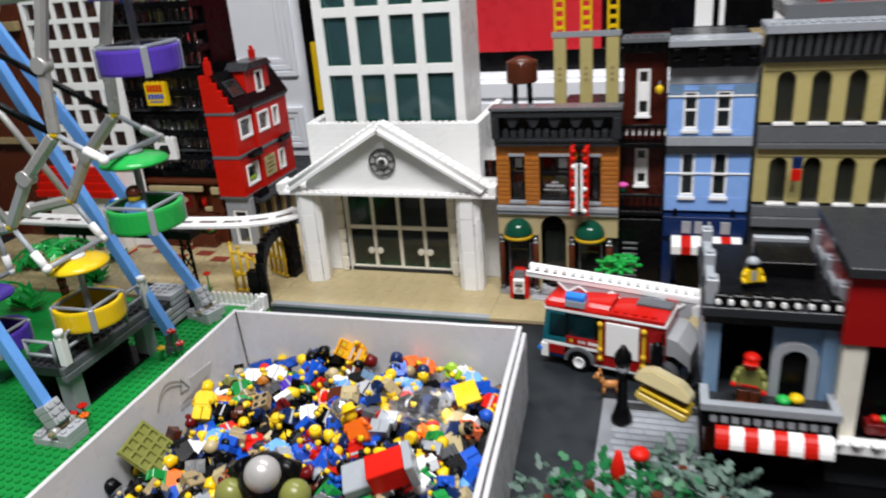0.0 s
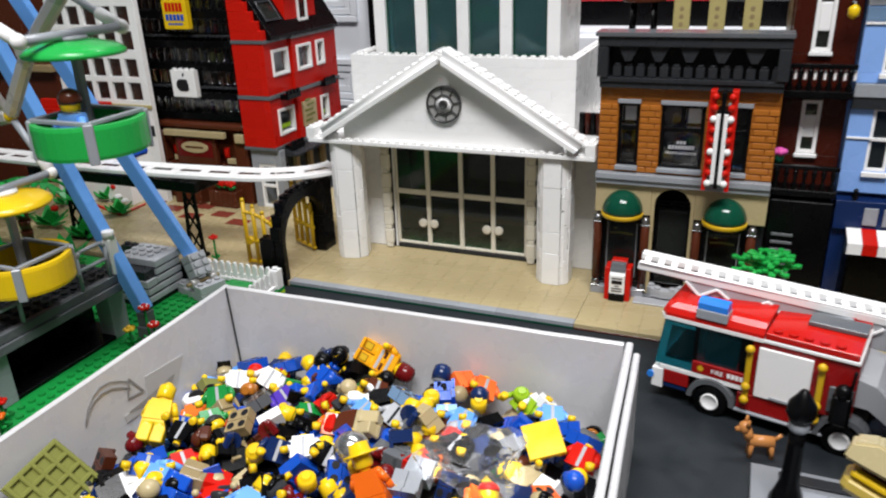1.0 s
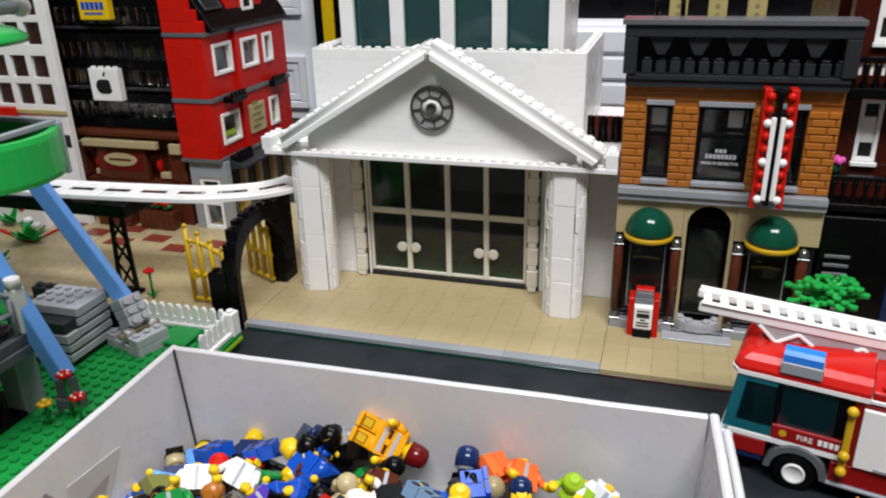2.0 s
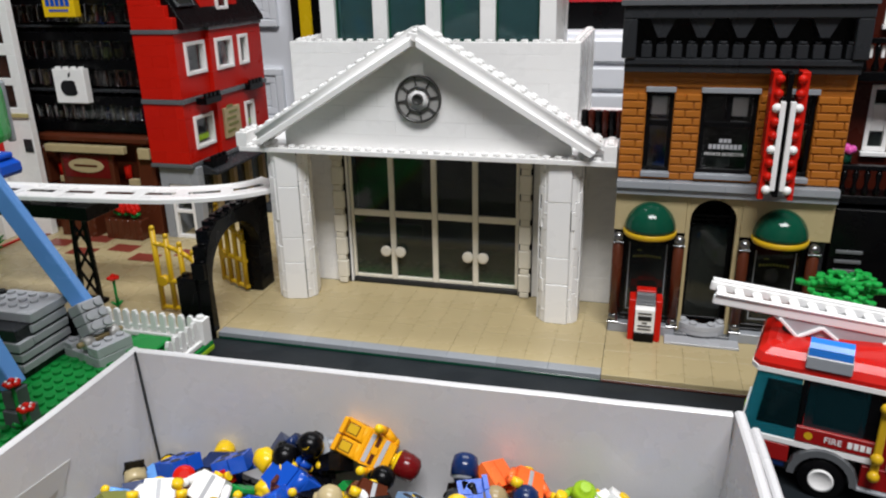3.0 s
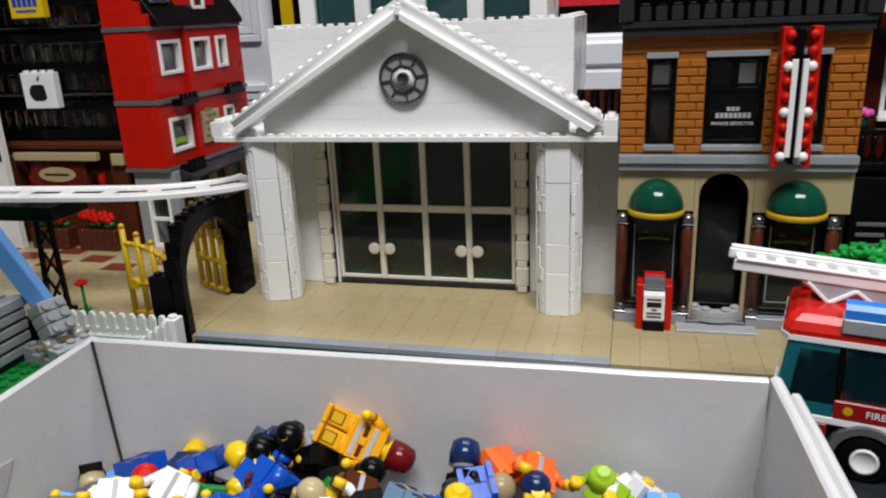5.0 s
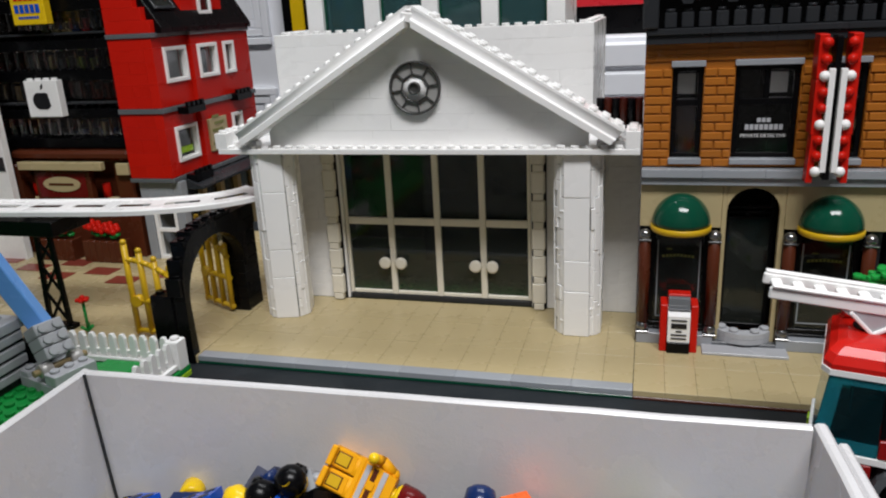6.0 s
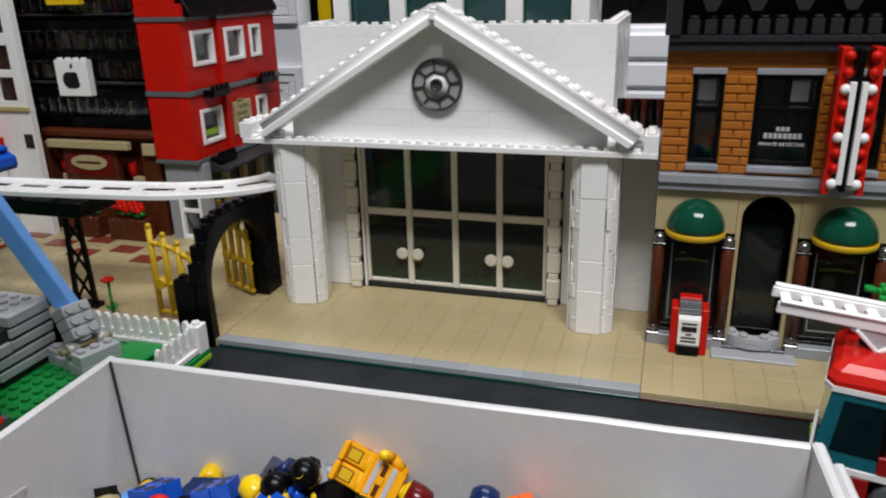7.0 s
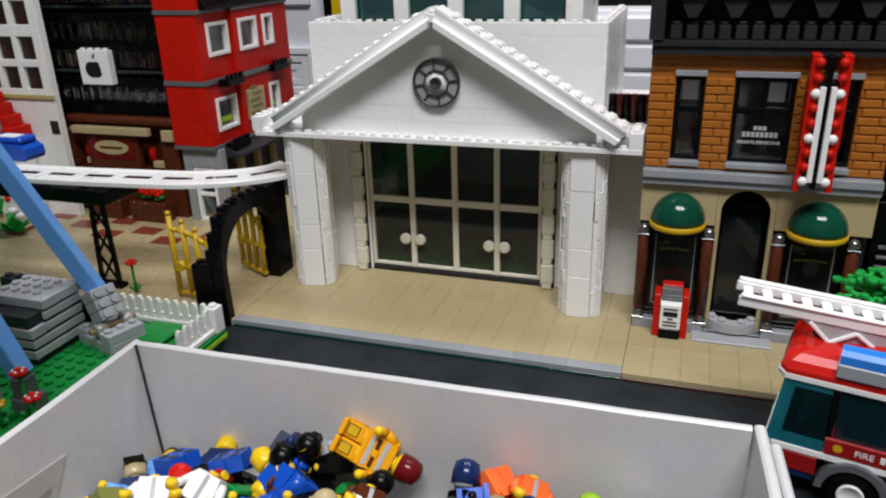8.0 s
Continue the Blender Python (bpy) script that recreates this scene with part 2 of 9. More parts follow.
# ---- room, table and road ----
rng = random.Random(7)
bm = new_bm()
bx(bm, -1.6, 2.2, -1.6, 1.6, -0.78, -0.76, 0)
solo("floor", bm, WALLPAINT, "plain floor of the room", "floor", kind="structure")
bm = new_bm()
bx(bm, -1.6, 2.2, -1.6, 1.6, 1.66, 1.70, 0)
solo("ceiling", bm, PAINT, "white painted ceiling", "ceiling", kind="structure")
for nm, a in (("wall_north", (-1.6, 2.2, 1.56, 1.60)), ("wall_south", (-1.6, 2.2, -1.60, -1.56)),
              ("wall_west", (-1.6, -1.56, -1.56, 1.56)), ("wall_east", (2.16, 2.2, -1.56, 1.56))):
    bm = new_bm()
    bx(bm, *a, -0.76, 1.66, 0)
    solo(nm, bm, WALLPAINT, "plain painted wall", "wall", kind="structure")
table = thing("display_table", "long table covered by a dark grey sheet", "table")
bm = new_bm()
bx(bm, -0.75, 1.15, -0.52, 1.02, -0.03, 0.0, 0.001)
part("top", bm, ROAD, table)
for x in (-0.70, 1.05):
    for y in (-0.47, 0.92):
        bm = new_bm()
        bx(bm, x, x + 0.05, y, y + 0.05, -0.76, -0.0301, 0.002)
        part("leg", bm, ROAD, table)

# tall white panelled door and shelf behind the town
door = thing("cupboard_door", "tall white panelled cupboard door", "door")
bm = new_bm()
bx(bm, -0.80, -0.225, 0.640, 0.665, 0.0002, 1.2, 0.002)
part("door_leaf", bm, PAINT, door)
for x0, x1 in ((-0.78, -0.52), (-0.49, -0.255)):
    bm = new_bm()
    for z0, z1 in ((0.02, 0.10), (0.16, 1.1)):
        for k in range(3):
            o, d = 0.012 * k, 0.640 - 0.003 * (3 - k)
            bx(bm, x0 + o, x1 - o, d, 0.6405, z0 + o, z0 + o + 0.010, 0.001)
            bx(bm, x0 + o, x1 - o, d, 0.6405, z1 - o - 0.010, z1 - o, 0.001)
            bx(bm, x0 + o, x0 + o + 0.010, d, 0.6405, z0 + o + 0.01, z1 - o - 0.01, 0.001)
            bx(bm, x1 - o - 0.010, x1 - o, d, 0.6405, z0 + o + 0.01, z1 - o - 0.01, 0.001)
    part("moulding", bm, PAINT, door)

chest = thing("drawer_chest", "white chest with horizontal drawer fronts", "chest")
bm = new_bm()
bx(bm, -0.17, 0.60, 0.60, 0.98, 0.0002, 0.155, 0.002)
part("body", bm, PAINT, chest)
for k in range(4):
    bm = new_bm()
    bx(bm, -0.166, 0.596, 0.590, 0.601, 0.016 + k * 0.034, 0.016 + k * 0.034 + 0.030, 0.003)
    part("drawer_front", bm, PAINT, chest)


def toy_box(name, x0, x1, y0, y1, z0, z1, mat, label):
    bm = new_bm()
    bx(bm, x0, x1, y0, y1, z0, z1, 0.001)
    return solo(name, bm, mat, label, "box", "boxes behind the town")


b = toy_box("packing_box", -0.16, 0.56, 0.655, 0.78, 0.1552, 0.190, BLACK, "black cardboard box on the white chest")
b = toy_box("packing_box", 0.04, 0.315, 0.650, 0.78, 0.1902, 0.46, REDBOX, "glossy red cardboard box with dark pictures")
b = toy_box("packing_box", 0.32, 1.10, 0.660, 0.80, 0.1902, 0.56, BLACK, "tall black cardboard box with white stripes")
bm = new_bm()
for x0, x1 in ((0.465, 0.492), (0.502, 0.510), (0.585, 0.610)):
    bx(bm, x0, x1, 0.656, 0.6598, 0.22, 0.56, 0)
part("printed_stripe", bm, WHITE, b)
b = toy_box("packing_box", -0.222, -0.178, 0.612, 0.638, 0.0002, 0.56, BLACK, "narrow black box with a yellow printed strip")
bm = new_bm()
bx(bm, -0.207, -0.190, 0.608, 0.6118, 0.10, 0.225, 0)
part("printed_strip", bm, YELLOW, b)

# ---- white hall with pediment on its own 32-stud plate ----
hall = thing("toy_hall", "white toy brick hall with columns, pediment and glazed doors", "toy building")
bm = new_bm()
bx(bm, 0.0001, 0.2559, 0.0, 0.256, 0.0, 0.0016, 0.0002)
part("baseplate", bm, DGREEN, hall, "thin dark green baseplate")
kerb_m, tile_m = brick_mesh(4, S, P, LGREY), brick_mesh(2, 4 * S, P, TAN, False, 0.00005)
for k in range(8):
    piece("kerb_tile", kerb_m, hall, k * 4 * S, 0.0003, 0.0016)
for i in range(16):
    for j in range(3):
        piece("floor_tile", tile_m, hall, i * 2 * S, S + 0.0003 + j * 4 * S, 0.0016 + rng.uniform(-5e-5, 5e-5))
FL = 0.0048
# front wall at the back of the porch
WY = 0.1045
for k in range(11):
    z = FL + k * B
    for a, b in ((0.0002, 0.0585), (0.1885, 0.2558)):
        course(hall, a, b, WY, z, WHITE, rng, lens=(2, 4, 3), name="wall_brick")
bm = new_bm()
bx(bm, 0.0002, 0.2558, WY, WY + S, FL + 11 * B, 0.1168)
part("wall_top", bm, WHITE, hall)
# stacked corner blocks beside the doors
for x in (0.0478, 0.1895):
    # black strip over the white wall paints the shade in the slits
    bm = new_bm()
    bx(bm, x - 0.0004, x + 0.0092, WY - 0.0012, WY - 0.0001, FL, 0.1166, 0)
    part("pilaster_back", bm, BLACK, hall)
    for k in range(6):
        z = FL + 0.0008 + k * 0.0186
        bm = new_bm()
        bx(bm, x + rng.uniform(-2e-4, 2e-4), x + 0.0088, WY - 0.006, WY - 0.0014, z + 0.0042, z + 0.0183, 0.0008)
        bx(bm, x + 0.0011, x + 0.0077, WY - 0.0058, WY - 0.0014, z, z + 0.0041, 0.0003)
        part("pilaster_block", bm, OFFWHITE, hall)
# side walls and rooms
for x in (0.0002, 0.2479):
    for k in range(11):
        course(hall, WY + S, 0.2556, x + 0.0079, FL + k * B, WHITE, rng, name="wall_brick", along="y", lens=(4, 6, 8))
# rear wall is black to stand for the dim room behind the doors
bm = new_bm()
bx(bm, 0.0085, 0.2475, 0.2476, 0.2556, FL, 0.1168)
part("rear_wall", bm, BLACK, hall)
bm = new_bm()
bx(bm, 0.0085, 0.2475, 0.113, 0.247, 0.0016, 0.0046)
studs(bm, 0.012, 0.116, 29, 5, 0.0046)
part("inside_floor", bm, GREEN, hall)
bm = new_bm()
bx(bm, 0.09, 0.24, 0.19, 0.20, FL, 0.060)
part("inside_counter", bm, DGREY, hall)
# glazed double doors
doors = part("door_frame", new_bm(), OFFWHITE, hall, "off-white door frame with eight panes")
bm = new_bm()
X0, X1, DY = 0.0590, 0.1880, 0.1062
xs = [X0, 0.0920, 0.1250, 0.1560, X1]
bx(bm, X0, X1, DY - 0.001, DY + 0.006, FL + 0.0002, FL + 0.0034, 0.0002)
part("door_sill", bm, DGREY, hall)
bm = new_bm()
for x in xs:
    bx(bm, max(X0, x - 0.0021), min(X1, x + 0.0021), DY, DY + 0.004, FL + 0.0036, 0.1164, 0.0004)
for a, b in zip(xs, xs[1:]):
    bx(bm, a + 0.0022, b - 0.0022, DY + 0.0004, DY + 0.0036, 0.0590, 0.0640, 0.0004)
    bx(bm, a + 0.0022, b - 0.0022, DY + 0.0004, DY + 0.0036, FL + 0.0036, FL + 0.0062, 0.0004)
bm.to_mesh(doors.data)
bm.free()
for a, b in zip(xs, xs[1:]):
    for z0, z1 in ((FL + 0.0063, 0.0589), (0.0641, 0.1162)):
        bm = new_bm()
        pane(bm, a + 0.0022, b - 0.0022, DY + 0.0016, z0, z1)
        part("door_pane", bm, SMOKE, hall)
for x in (0.0868, 0.0982, 0.1508, 0.1622):
    bm = new_bm()
    cyl(bm, x, DY + 0.0002, 0.0322, 0.0014, 0.0035, "y", 10, 0, None)
    m = Matrix.Translation((x, DY - 0.0036, 0.0322)) @ AX["y"]
    lathe(bm, [(0.0030, 0), (0.0042, 0.0005), (0.0042, 0.0024), (0.003, 0.0032)], 16, m)
    part("door_knob", bm, OFFWHITE, hall)
# columns of wide upright panels with narrow stacked corners round a core
for cx, turn in ((0.0262, 15), (0.2216, -1)):
    # core is coloured black to stand for shade in the panel gaps
    bm = new_bm()
    lathe(bm, [(0.0124, FL), (0.0124, 0.1166)], 16, pose(cx, 0.0768, 0), 0, False)
    part("column_core", bm, BLACK, hall)
    for k in range(4):
        m, z = pose(cx, 0.0768, 0, 0, 0, turn + 90 * k), FL
        while z < 0.1164:
            h = min(rng.choice((0.0192, 0.0288, 0.0384)), 0.1167 - z)
            h = h if 0.1167 - z - h > 0.006 else 0.1167 - z
            out = 0.0140 + rng.choice((0, 0.0001, 0.0003))
            bm = new_bm()
            bx(bm, -0.0077, 0.0074, -out, -out + 0.0011, z + 0.0001, z + h - 0.00012, 0.0004, 0, m @ pose(0, 0, 0, 0, 0, rng.uniform(-0.5, 0.5)))
            part("column_panel", bm, WHITE, hall)
            z += h
        for a, w in ((36.5, 0.0013), (46, 0.0016), (56, 0.0014)):
            q, z = m @ pose(0, 0, 0, 0, 0, a), FL
            while z < 0.1164:
                h = min(rng.choice((0.0096, 0.0128, 0.0192, 0.0224)), 0.1167 - z)
                out = 0.0156 + rng.choice((-0.0007, -0.0003, 0, 0.0002))
                bm = new_bm()
                bx(bm, -w, w, -out, -out + 0.0013, z + 0.0001, z + h - 0.00015, 0.0003, 0, q)
                if h > 0.0125 and rng.random() < 0.22:
                    u = z + rng.uniform(0.25, 0.7) * h
                    bx(bm, -w - 0.0003, w + 0.0002, -out - 0.0003, -out + 0.0010, u, u + 0.0013, 0.0002, 0, q)
                part("corner_strip", bm, WHITE, hall)
                z += h
# lintel, soffit and corner bricks
LZ = 0.1168
bm = new_bm()
bx(bm, -0.0030, 0.2556, 0.0592, 0.0752, LZ, LZ + P)
studs(bm, 0.0, 0.0592, 32, 1, LZ + P)
part("lintel", bm, WHITE, hall)
bm = new_bm()
bx(bm, 0.0002, 0.2556, 0.0753, 0.128, LZ, LZ + P)
part("porch_ceiling", bm, WHITE, hall)
for x in (-0.0046, 0.2476):
    for j in range(3):
        piece("corner_brick", brick_mesh(1, S, B, WHITE, True), hall, x, 0.0596 + j * S, LZ + P - 0.003 + 0.0031)
    piece("corner_brick", brick_mesh(2, S, P, WHITE, True), hall, x + (S if x < 0.1 else -2 * S), 0.0674, LZ + P + 0.0001)
# tympanum: courses cut to the slope of the eaves, with small open notches under them
TZ = LZ + P
slope, APEX = 0.60, 0.1900
TYMY = 0.0690


def gable_x(z):
    return max(0.0290, 0.1280 - (APEX + 0.0016 - z) / slope)


for k in range(8):
    z0, z1 = TZ + k * B, min(TZ + (k + 1) * B, APEX)
    if z1 - z0 < 0.001:
        continue
    a0, a1 = gable_x(z0), min(gable_x(z1), 0.1278)
    cuts = [a0] + [x for x in (0.0500 + 0.0120 * (k % 3) + 0.0480 * j for j in range(5)) if a1 + 0.006 < x < 0.250 - a1] + [0.256 - a0]
    for i, (p, q) in enumerate(zip(cuts, cuts[1:])):
        bm = new_bm()
        t0 = a1 if i == 0 else p
        t1 = 0.256 - a1 if i == len(cuts) - 2 else q
        left = [(p + 0.00004, z0 + 0.00004)] + ([(t0 - 0.0052, z1 - 0.0036), (t0 - 0.0012, z1 - 0.0030)] if i == 0 and t0 > p + 0.006 else [])
        right = [(q - 0.00004, z0 + 0.00004)] + ([(t1 + 0.0052, z1 - 0.0036), (t1 + 0.0012, z1 - 0.0030)] if i == len(cuts) - 2 and t1 < q - 0.006 else [])
        prism(bm, left[:1] + right + [(t1 - 0.00004, z1 - 0.00004), (t0 + 0.00004, z1 - 0.00004)] + left[:0:-1], TYMY, TYMY + 0.0080, "y")
        part("gable_brick", bm, WHITE, hall)
# dark grey sheet puts the shadow of the notches into colour
bm = new_bm()
prism(bm, [(0.0300, TZ), (0.2260, TZ), (0.1280, TZ + 0.0660)], TYMY + 0.0082, TYMY + 0.0090, "y")
part("gable_back", bm, DGREY, hall)
# raking eaves: a projecting lip below, a hollow face above it, two rows of studs on top
ang = math.atan(slope)
cs, sn = math.cos(ang), math.sin(ang)
EX, EZ, EV = 0.0164, 0.1230, 0.0100
prof = [(0.0556, 0.0), (0.0556, 0.0034), (0.0560, 0.0038), (0.0576, 0.0042), (0.0588, 0.0052), (0.0596, 0.0068), (0.0600, 0.0086), (0.0600, EV), (0.0766, EV), (0.0766, 0.0)]
for side in (0, 1):
    flip = (lambda x: x) if side == 0 else (lambda x: 0.256 - x)
    rings = []
    for end in (0, 1):
        ring = []
        for y, v in prof:
            u = -0.25 * v if end == 0 else (0.1262 - EX + v * sn) / cs
            ring.append((flip(EX + u * cs - v * sn), y, EZ + u * sn + v * cs))
        rings.append(ring)
    bm = new_bm()
    lo, hi = ([bm.verts.new(q) for q in ring] for ring in rings)
    for k in range(len(prof)):
        j = (k + 1) % len(prof)
        face(bm, [lo[k], lo[j], hi[j], hi[k]], 0, 2 < k < 6)
    face(bm, lo)
    face(bm, hi[::-1])
    m = Matrix.Translation((EX, 0, EZ)) @ pose(0, 0, 0, 0, -math.degrees(ang), 0)
    m = (Matrix.Translation((0.256, 0, 0)) @ Matrix.Diagonal((-1, 1, 1, 1)) @ m) if side else m
    for i in range(16):
        for j in range(2):
            cyl(bm, -0.002 + (i + 0.5) * S, 0.0602 + (j + 0.5) * S, EV, SR, SH, "z", 10, 0, m)
    bmesh.ops.recalc_face_normals(bm, faces=bm.faces[:])
    part("raking_eave", bm, WHITE, hall)
for x, z, rot in ((0.1268, 0.1948, 10),):
    bm = new_bm()
    m = pose(x, 0.0680, z, 0, rot, 0)
    bx(bm, -0.0036, 0.0036, -0.0090, 0.0080, -0.0032, 0.0022, 0.0006, 0, m)
    for y in (-0.0060, 0.0020):
        cyl(bm, 0, y, 0.0022, SR, SH, "z", 10, 0, m)
    part("ridge_piece", bm, WHITE, hall)
# round grille in the gable
clock = part("round_grille", new_bm(), GRILLE, hall, "dark grey webbed round grille")
bm = new_bm()
cm = Matrix.Translation((0.1270, TYMY - 0.0001, 0.1547)) @ pose(0, 0, 0, 90, 0, 0)
for r0, r1, h, n in ((0.0144, 0.0154, 0.0034, 40), (0.0080, 0.0087, 0.0030, 8)):
    lathe(bm, [(r0, 0), (r1, 0), (r1, h), (r0, h), (r0, 0)], n, cm @ pose(0, 0, 0, 0, 0, 8))
for k in range(8):
    bx(bm, 0.0084, 0.0145, -0.00036, 0.00036, 0.0002, 0.0026, 0.0001, 0, cm @ pose(0, 0, 0, 0, 0, 45 * k + 8))
lathe(bm, [(0.0036, 0), (0.0036, 0.0046), (0.0030, 0.0050), (0.0024, 0.0036)], 20, cm)
bm.to_mesh(clock.data)
bm.free()
bm = new_bm()
lathe(bm, [(0.0141, 0.0001), (0.0141, 0.0012)], 40, cm)
part("grille_back", bm, DISC, clock, "grey disc behind the webbing")
bm = new_bm()
lathe(bm, [(0.0078, 0.0012), (0.0078, 0.0016), (0.0, 0.0016)], 8, cm @ pose(0, 0, 0, 0, 0, 8))
part("grille_centre", bm, WHITE, clock, "white middle of the grille")
# roof terrace with parapet
PX0, PX1, PZ = 0.0132, 0.2258, 0.1858
for k in range(6):
    z = 0.1200 + k * B
    course(hall, PX0, PX1, 0.120, z, WHITE, rng, lens=(6, 8, 10), name="parapet_brick")
bm = new_bm()
bx(bm, PX0, PX1, 0.120, 0.128, 0.1200 + 6 * B, PZ)
studs(bm, PX0 + 0.002, 0.120, 26, 1, PZ)
part("parapet_cap", bm, WHITE, hall)
for x in (PX0 - 0.0001, PX1 - S + 0.0001):
    bm = new_bm()
    bx(bm, x, x + S, 0.1282, 0.250, 0.1200, PZ)
    studs(bm, x, 0.1282, 1, 15, PZ)
    part("parapet_side", bm, WHITE, hall)
bm = new_bm()
bx(bm, PX0 + S, PX1 - S, 0.1282, 0.25, 0.166, 0.1692)
part("terrace", bm, BLACK, hall)
bm = new_bm()
bx(bm, 0.0002, 0.2556, 0.1282, 0.2556, LZ, LZ + P)
part("roof_deck", bm, WHITE, hall)
# tower of dark green windows
T0, T1, TY = 0.0300, 0.2066, 0.1400
txs = [T0 + 0.0059, 0.0773, 0.1178, 0.1580, T1 - 0.0059]
bm = new_bm()
bx(bm, T0, T1, TY + 0.07, TY + 0.078, 0.1694, 0.43)
part("tower_back", bm, WHITE, hall)
for x in (T0, T1 - 0.004):
    bm = new_bm()
    bx(bm, x, x + 0.004, TY + 0.008, TY + 0.0699, 0.1694, 0.43)
    part("tower_side", bm, WHITE, hall)
# added dark sheet, its colour standing for the unlit room behind the panes
bm = new_bm()
bx(bm, T0 + 0.005, T1 - 0.005, TY + 0.03, TY + 0.034, 0.1694, 0.43)
part("tower_blind", bm, TOWERDARK, hall)
for i, x in enumerate(txs):
    w = 0.0056 if 0 < i < 4 else 0.0058
    bm = new_bm()
    bx(bm, x - w, x + w, TY, TY + 0.008, 0.1694, 0.43, 0.0004)
    part("tower_post", bm, WHITE, hall)
for a, b in zip(txs, txs[1:]):
    for f in range(4):
        z0 = 0.1840 + f * 0.0655
        w0, w1 = a + (0.0056 if a != txs[0] else 0.0058), b - (0.0056 if b != txs[-1] else 0.0058)
        bm = new_bm()
        bx(bm, w0, w1, TY + 0.0004, TY + 0.0078, z0 + 0.0546, z0 + 0.0655, 0.0004)
        part("tower_rail", bm, WHITE, hall)
        bm = new_bm()
        panel_window(bm, w0 + 0.0001, w1 - 0.0001, TY + 0.0035, z0 + 0.0001, z0 + 0.0544, 0.0014, 0.003)
        win = part("window", bm, DGREEN, hall, "dark green window frame")
        bm = new_bm()
        pane(bm, w0 + 0.0015, w1 - 0.0015, TY + 0.0045, z0 + 0.0015, z0 + 0.0530)
        part("pane", bm, TEAL, win)

# ---- detective's house: 32-stud plate with three fronts ----
det = thing("toy_detective_house", "toy brick row house with orange-brown masonry front and green domes", "toy building")
bm = new_bm()
bx(bm, 0.2562, 0.5118, 0.0, 0.256, 0.0, 0.0016, 0.0002)
part("baseplate", bm, BROWN, det, "brown baseplate edge")
tile6 = brick_mesh(2, 4 * S, P, TAN, False, 0.00005)
for i in range(16):
    for j in range(2):
        piece("pavement_tile", tile6, det, 0.2562 + i * 2 * S, 0.0004 + j * 4 * S, 0.0016 + rng.uniform(-5e-5, 5e-5))
AX0, AX1, AY = 0.2566, 0.3835, 0.0660
# shell behind the front
blocks("side_wall", DGREY, det, [(AX0, AX0 + 0.006, AY + 0.0082, 0.1300, FL, 0.1948), (AX1 - 0.006, AX1, AY + 0.0082, 0.1300, FL, 0.1948)])
blocks("rear_wall", DGREY, det, [(AX0 + 0.0062, AX1 - 0.0062, 0.1240, 0.1300, FL, 0.1948)])
# floors and inner walls are black, putting the rooms' shade into colour
blocks("storey_floor", BLACK, det, [(AX0 + 0.0062, AX1 - 0.0062, AY + 0.0082, 0.1238, 0.0995, 0.104), (AX0 + 0.0062, AX1 - 0.0062, AY + 0.0082, 0.1238, 0.190, 0.1945)])
blocks("inside_wall", BLACK, det, [(AX0 + 0.0064, AX1 - 0.0064, 0.11, 0.114, FL, 0.0994)])
bm = new_bm()
bx(bm, AX0 + 0.0064, AX1 - 0.0064, 0.118, 0.1235, 0.1042, 0.1898)
part("upper_inside_wall", bm, BLACK, det)
# white squares behind the panes stand in for reflected ceiling light
bm = new_bm()
for x, w in ((0.2742, 0.0092), (0.3212, 0.0088)):
    bx(bm, x, x + w, 0.079, 0.081, 0.1470, 0.1580)
part("inside_paper", bm, WHITE, det)
# masonry front: relief bricks
courses = [(0.1092 + k * 0.0048) for k in range(11)]
wins = ((0.2708, 0.2868), (0.3024, 0.3340), (0.3492, 0.3652))
edges = [AX0] + [v for w in wins for v in w] + [AX1]
blocks("masonry_back", NOUGAT, det, [(a, b, AY + 0.0007, AY + 0.008, 0.1090, 0.1746) for a, b in zip(edges[::2], edges[1::2])], "", 0)
for z0, z1 in ((0.1090, 0.1118), (0.1630, 0.1746)):
    blocks("masonry_back", NOUGAT, det, [(a, b, AY + 0.0007, AY + 0.008, z0, z1) for a, b in wins], "", 0)
masons = {}
for k, z in enumerate(courses):
    x = AX0 - (0 if k % 2 else 0.0046)
    while x < AX1 - 0.001:
        a, b = max(x, AX0), min(x + 0.0138, AX1)
        segs = [(a, b)]
        if z + 0.0040 > 0.1135 and z < 0.1625:
            for w0, w1 in wins:
                segs = [s for p, q in segs for s in ((p, min(q, w0)), (max(p, w1), q)) if s[1] - s[0] > 0.0012]
        for p, q in segs:
            key = round(q - p, 4)
            if key not in masons:
                bm = new_bm()
                bx(bm, 0.0003, key - 0.0003, 0, 0.0014, 0.0004, 0.0044, 0.0004)
                masons[key] = as_mesh("brick", bm, NOUGAT)
            piece("brick", masons[key], det, p, AY - 0.0006 + rng.uniform(-1e-4, 1e-4), z)
        x += 0.0138
for k in range(8):
    u, v = AX0 + (AX1 - AX0) * k / 8, AX0 + (AX1 - AX0) * (k + 1) / 8
    blocks("masonry_plate", NOUGAT, det, [(u + 0.00004, v - 0.00004, AY - 0.0002, AY + 0.0006, z, z + 0.00315) for z in (0.1658, 0.1690, 0.1715)], "", 0.0001)
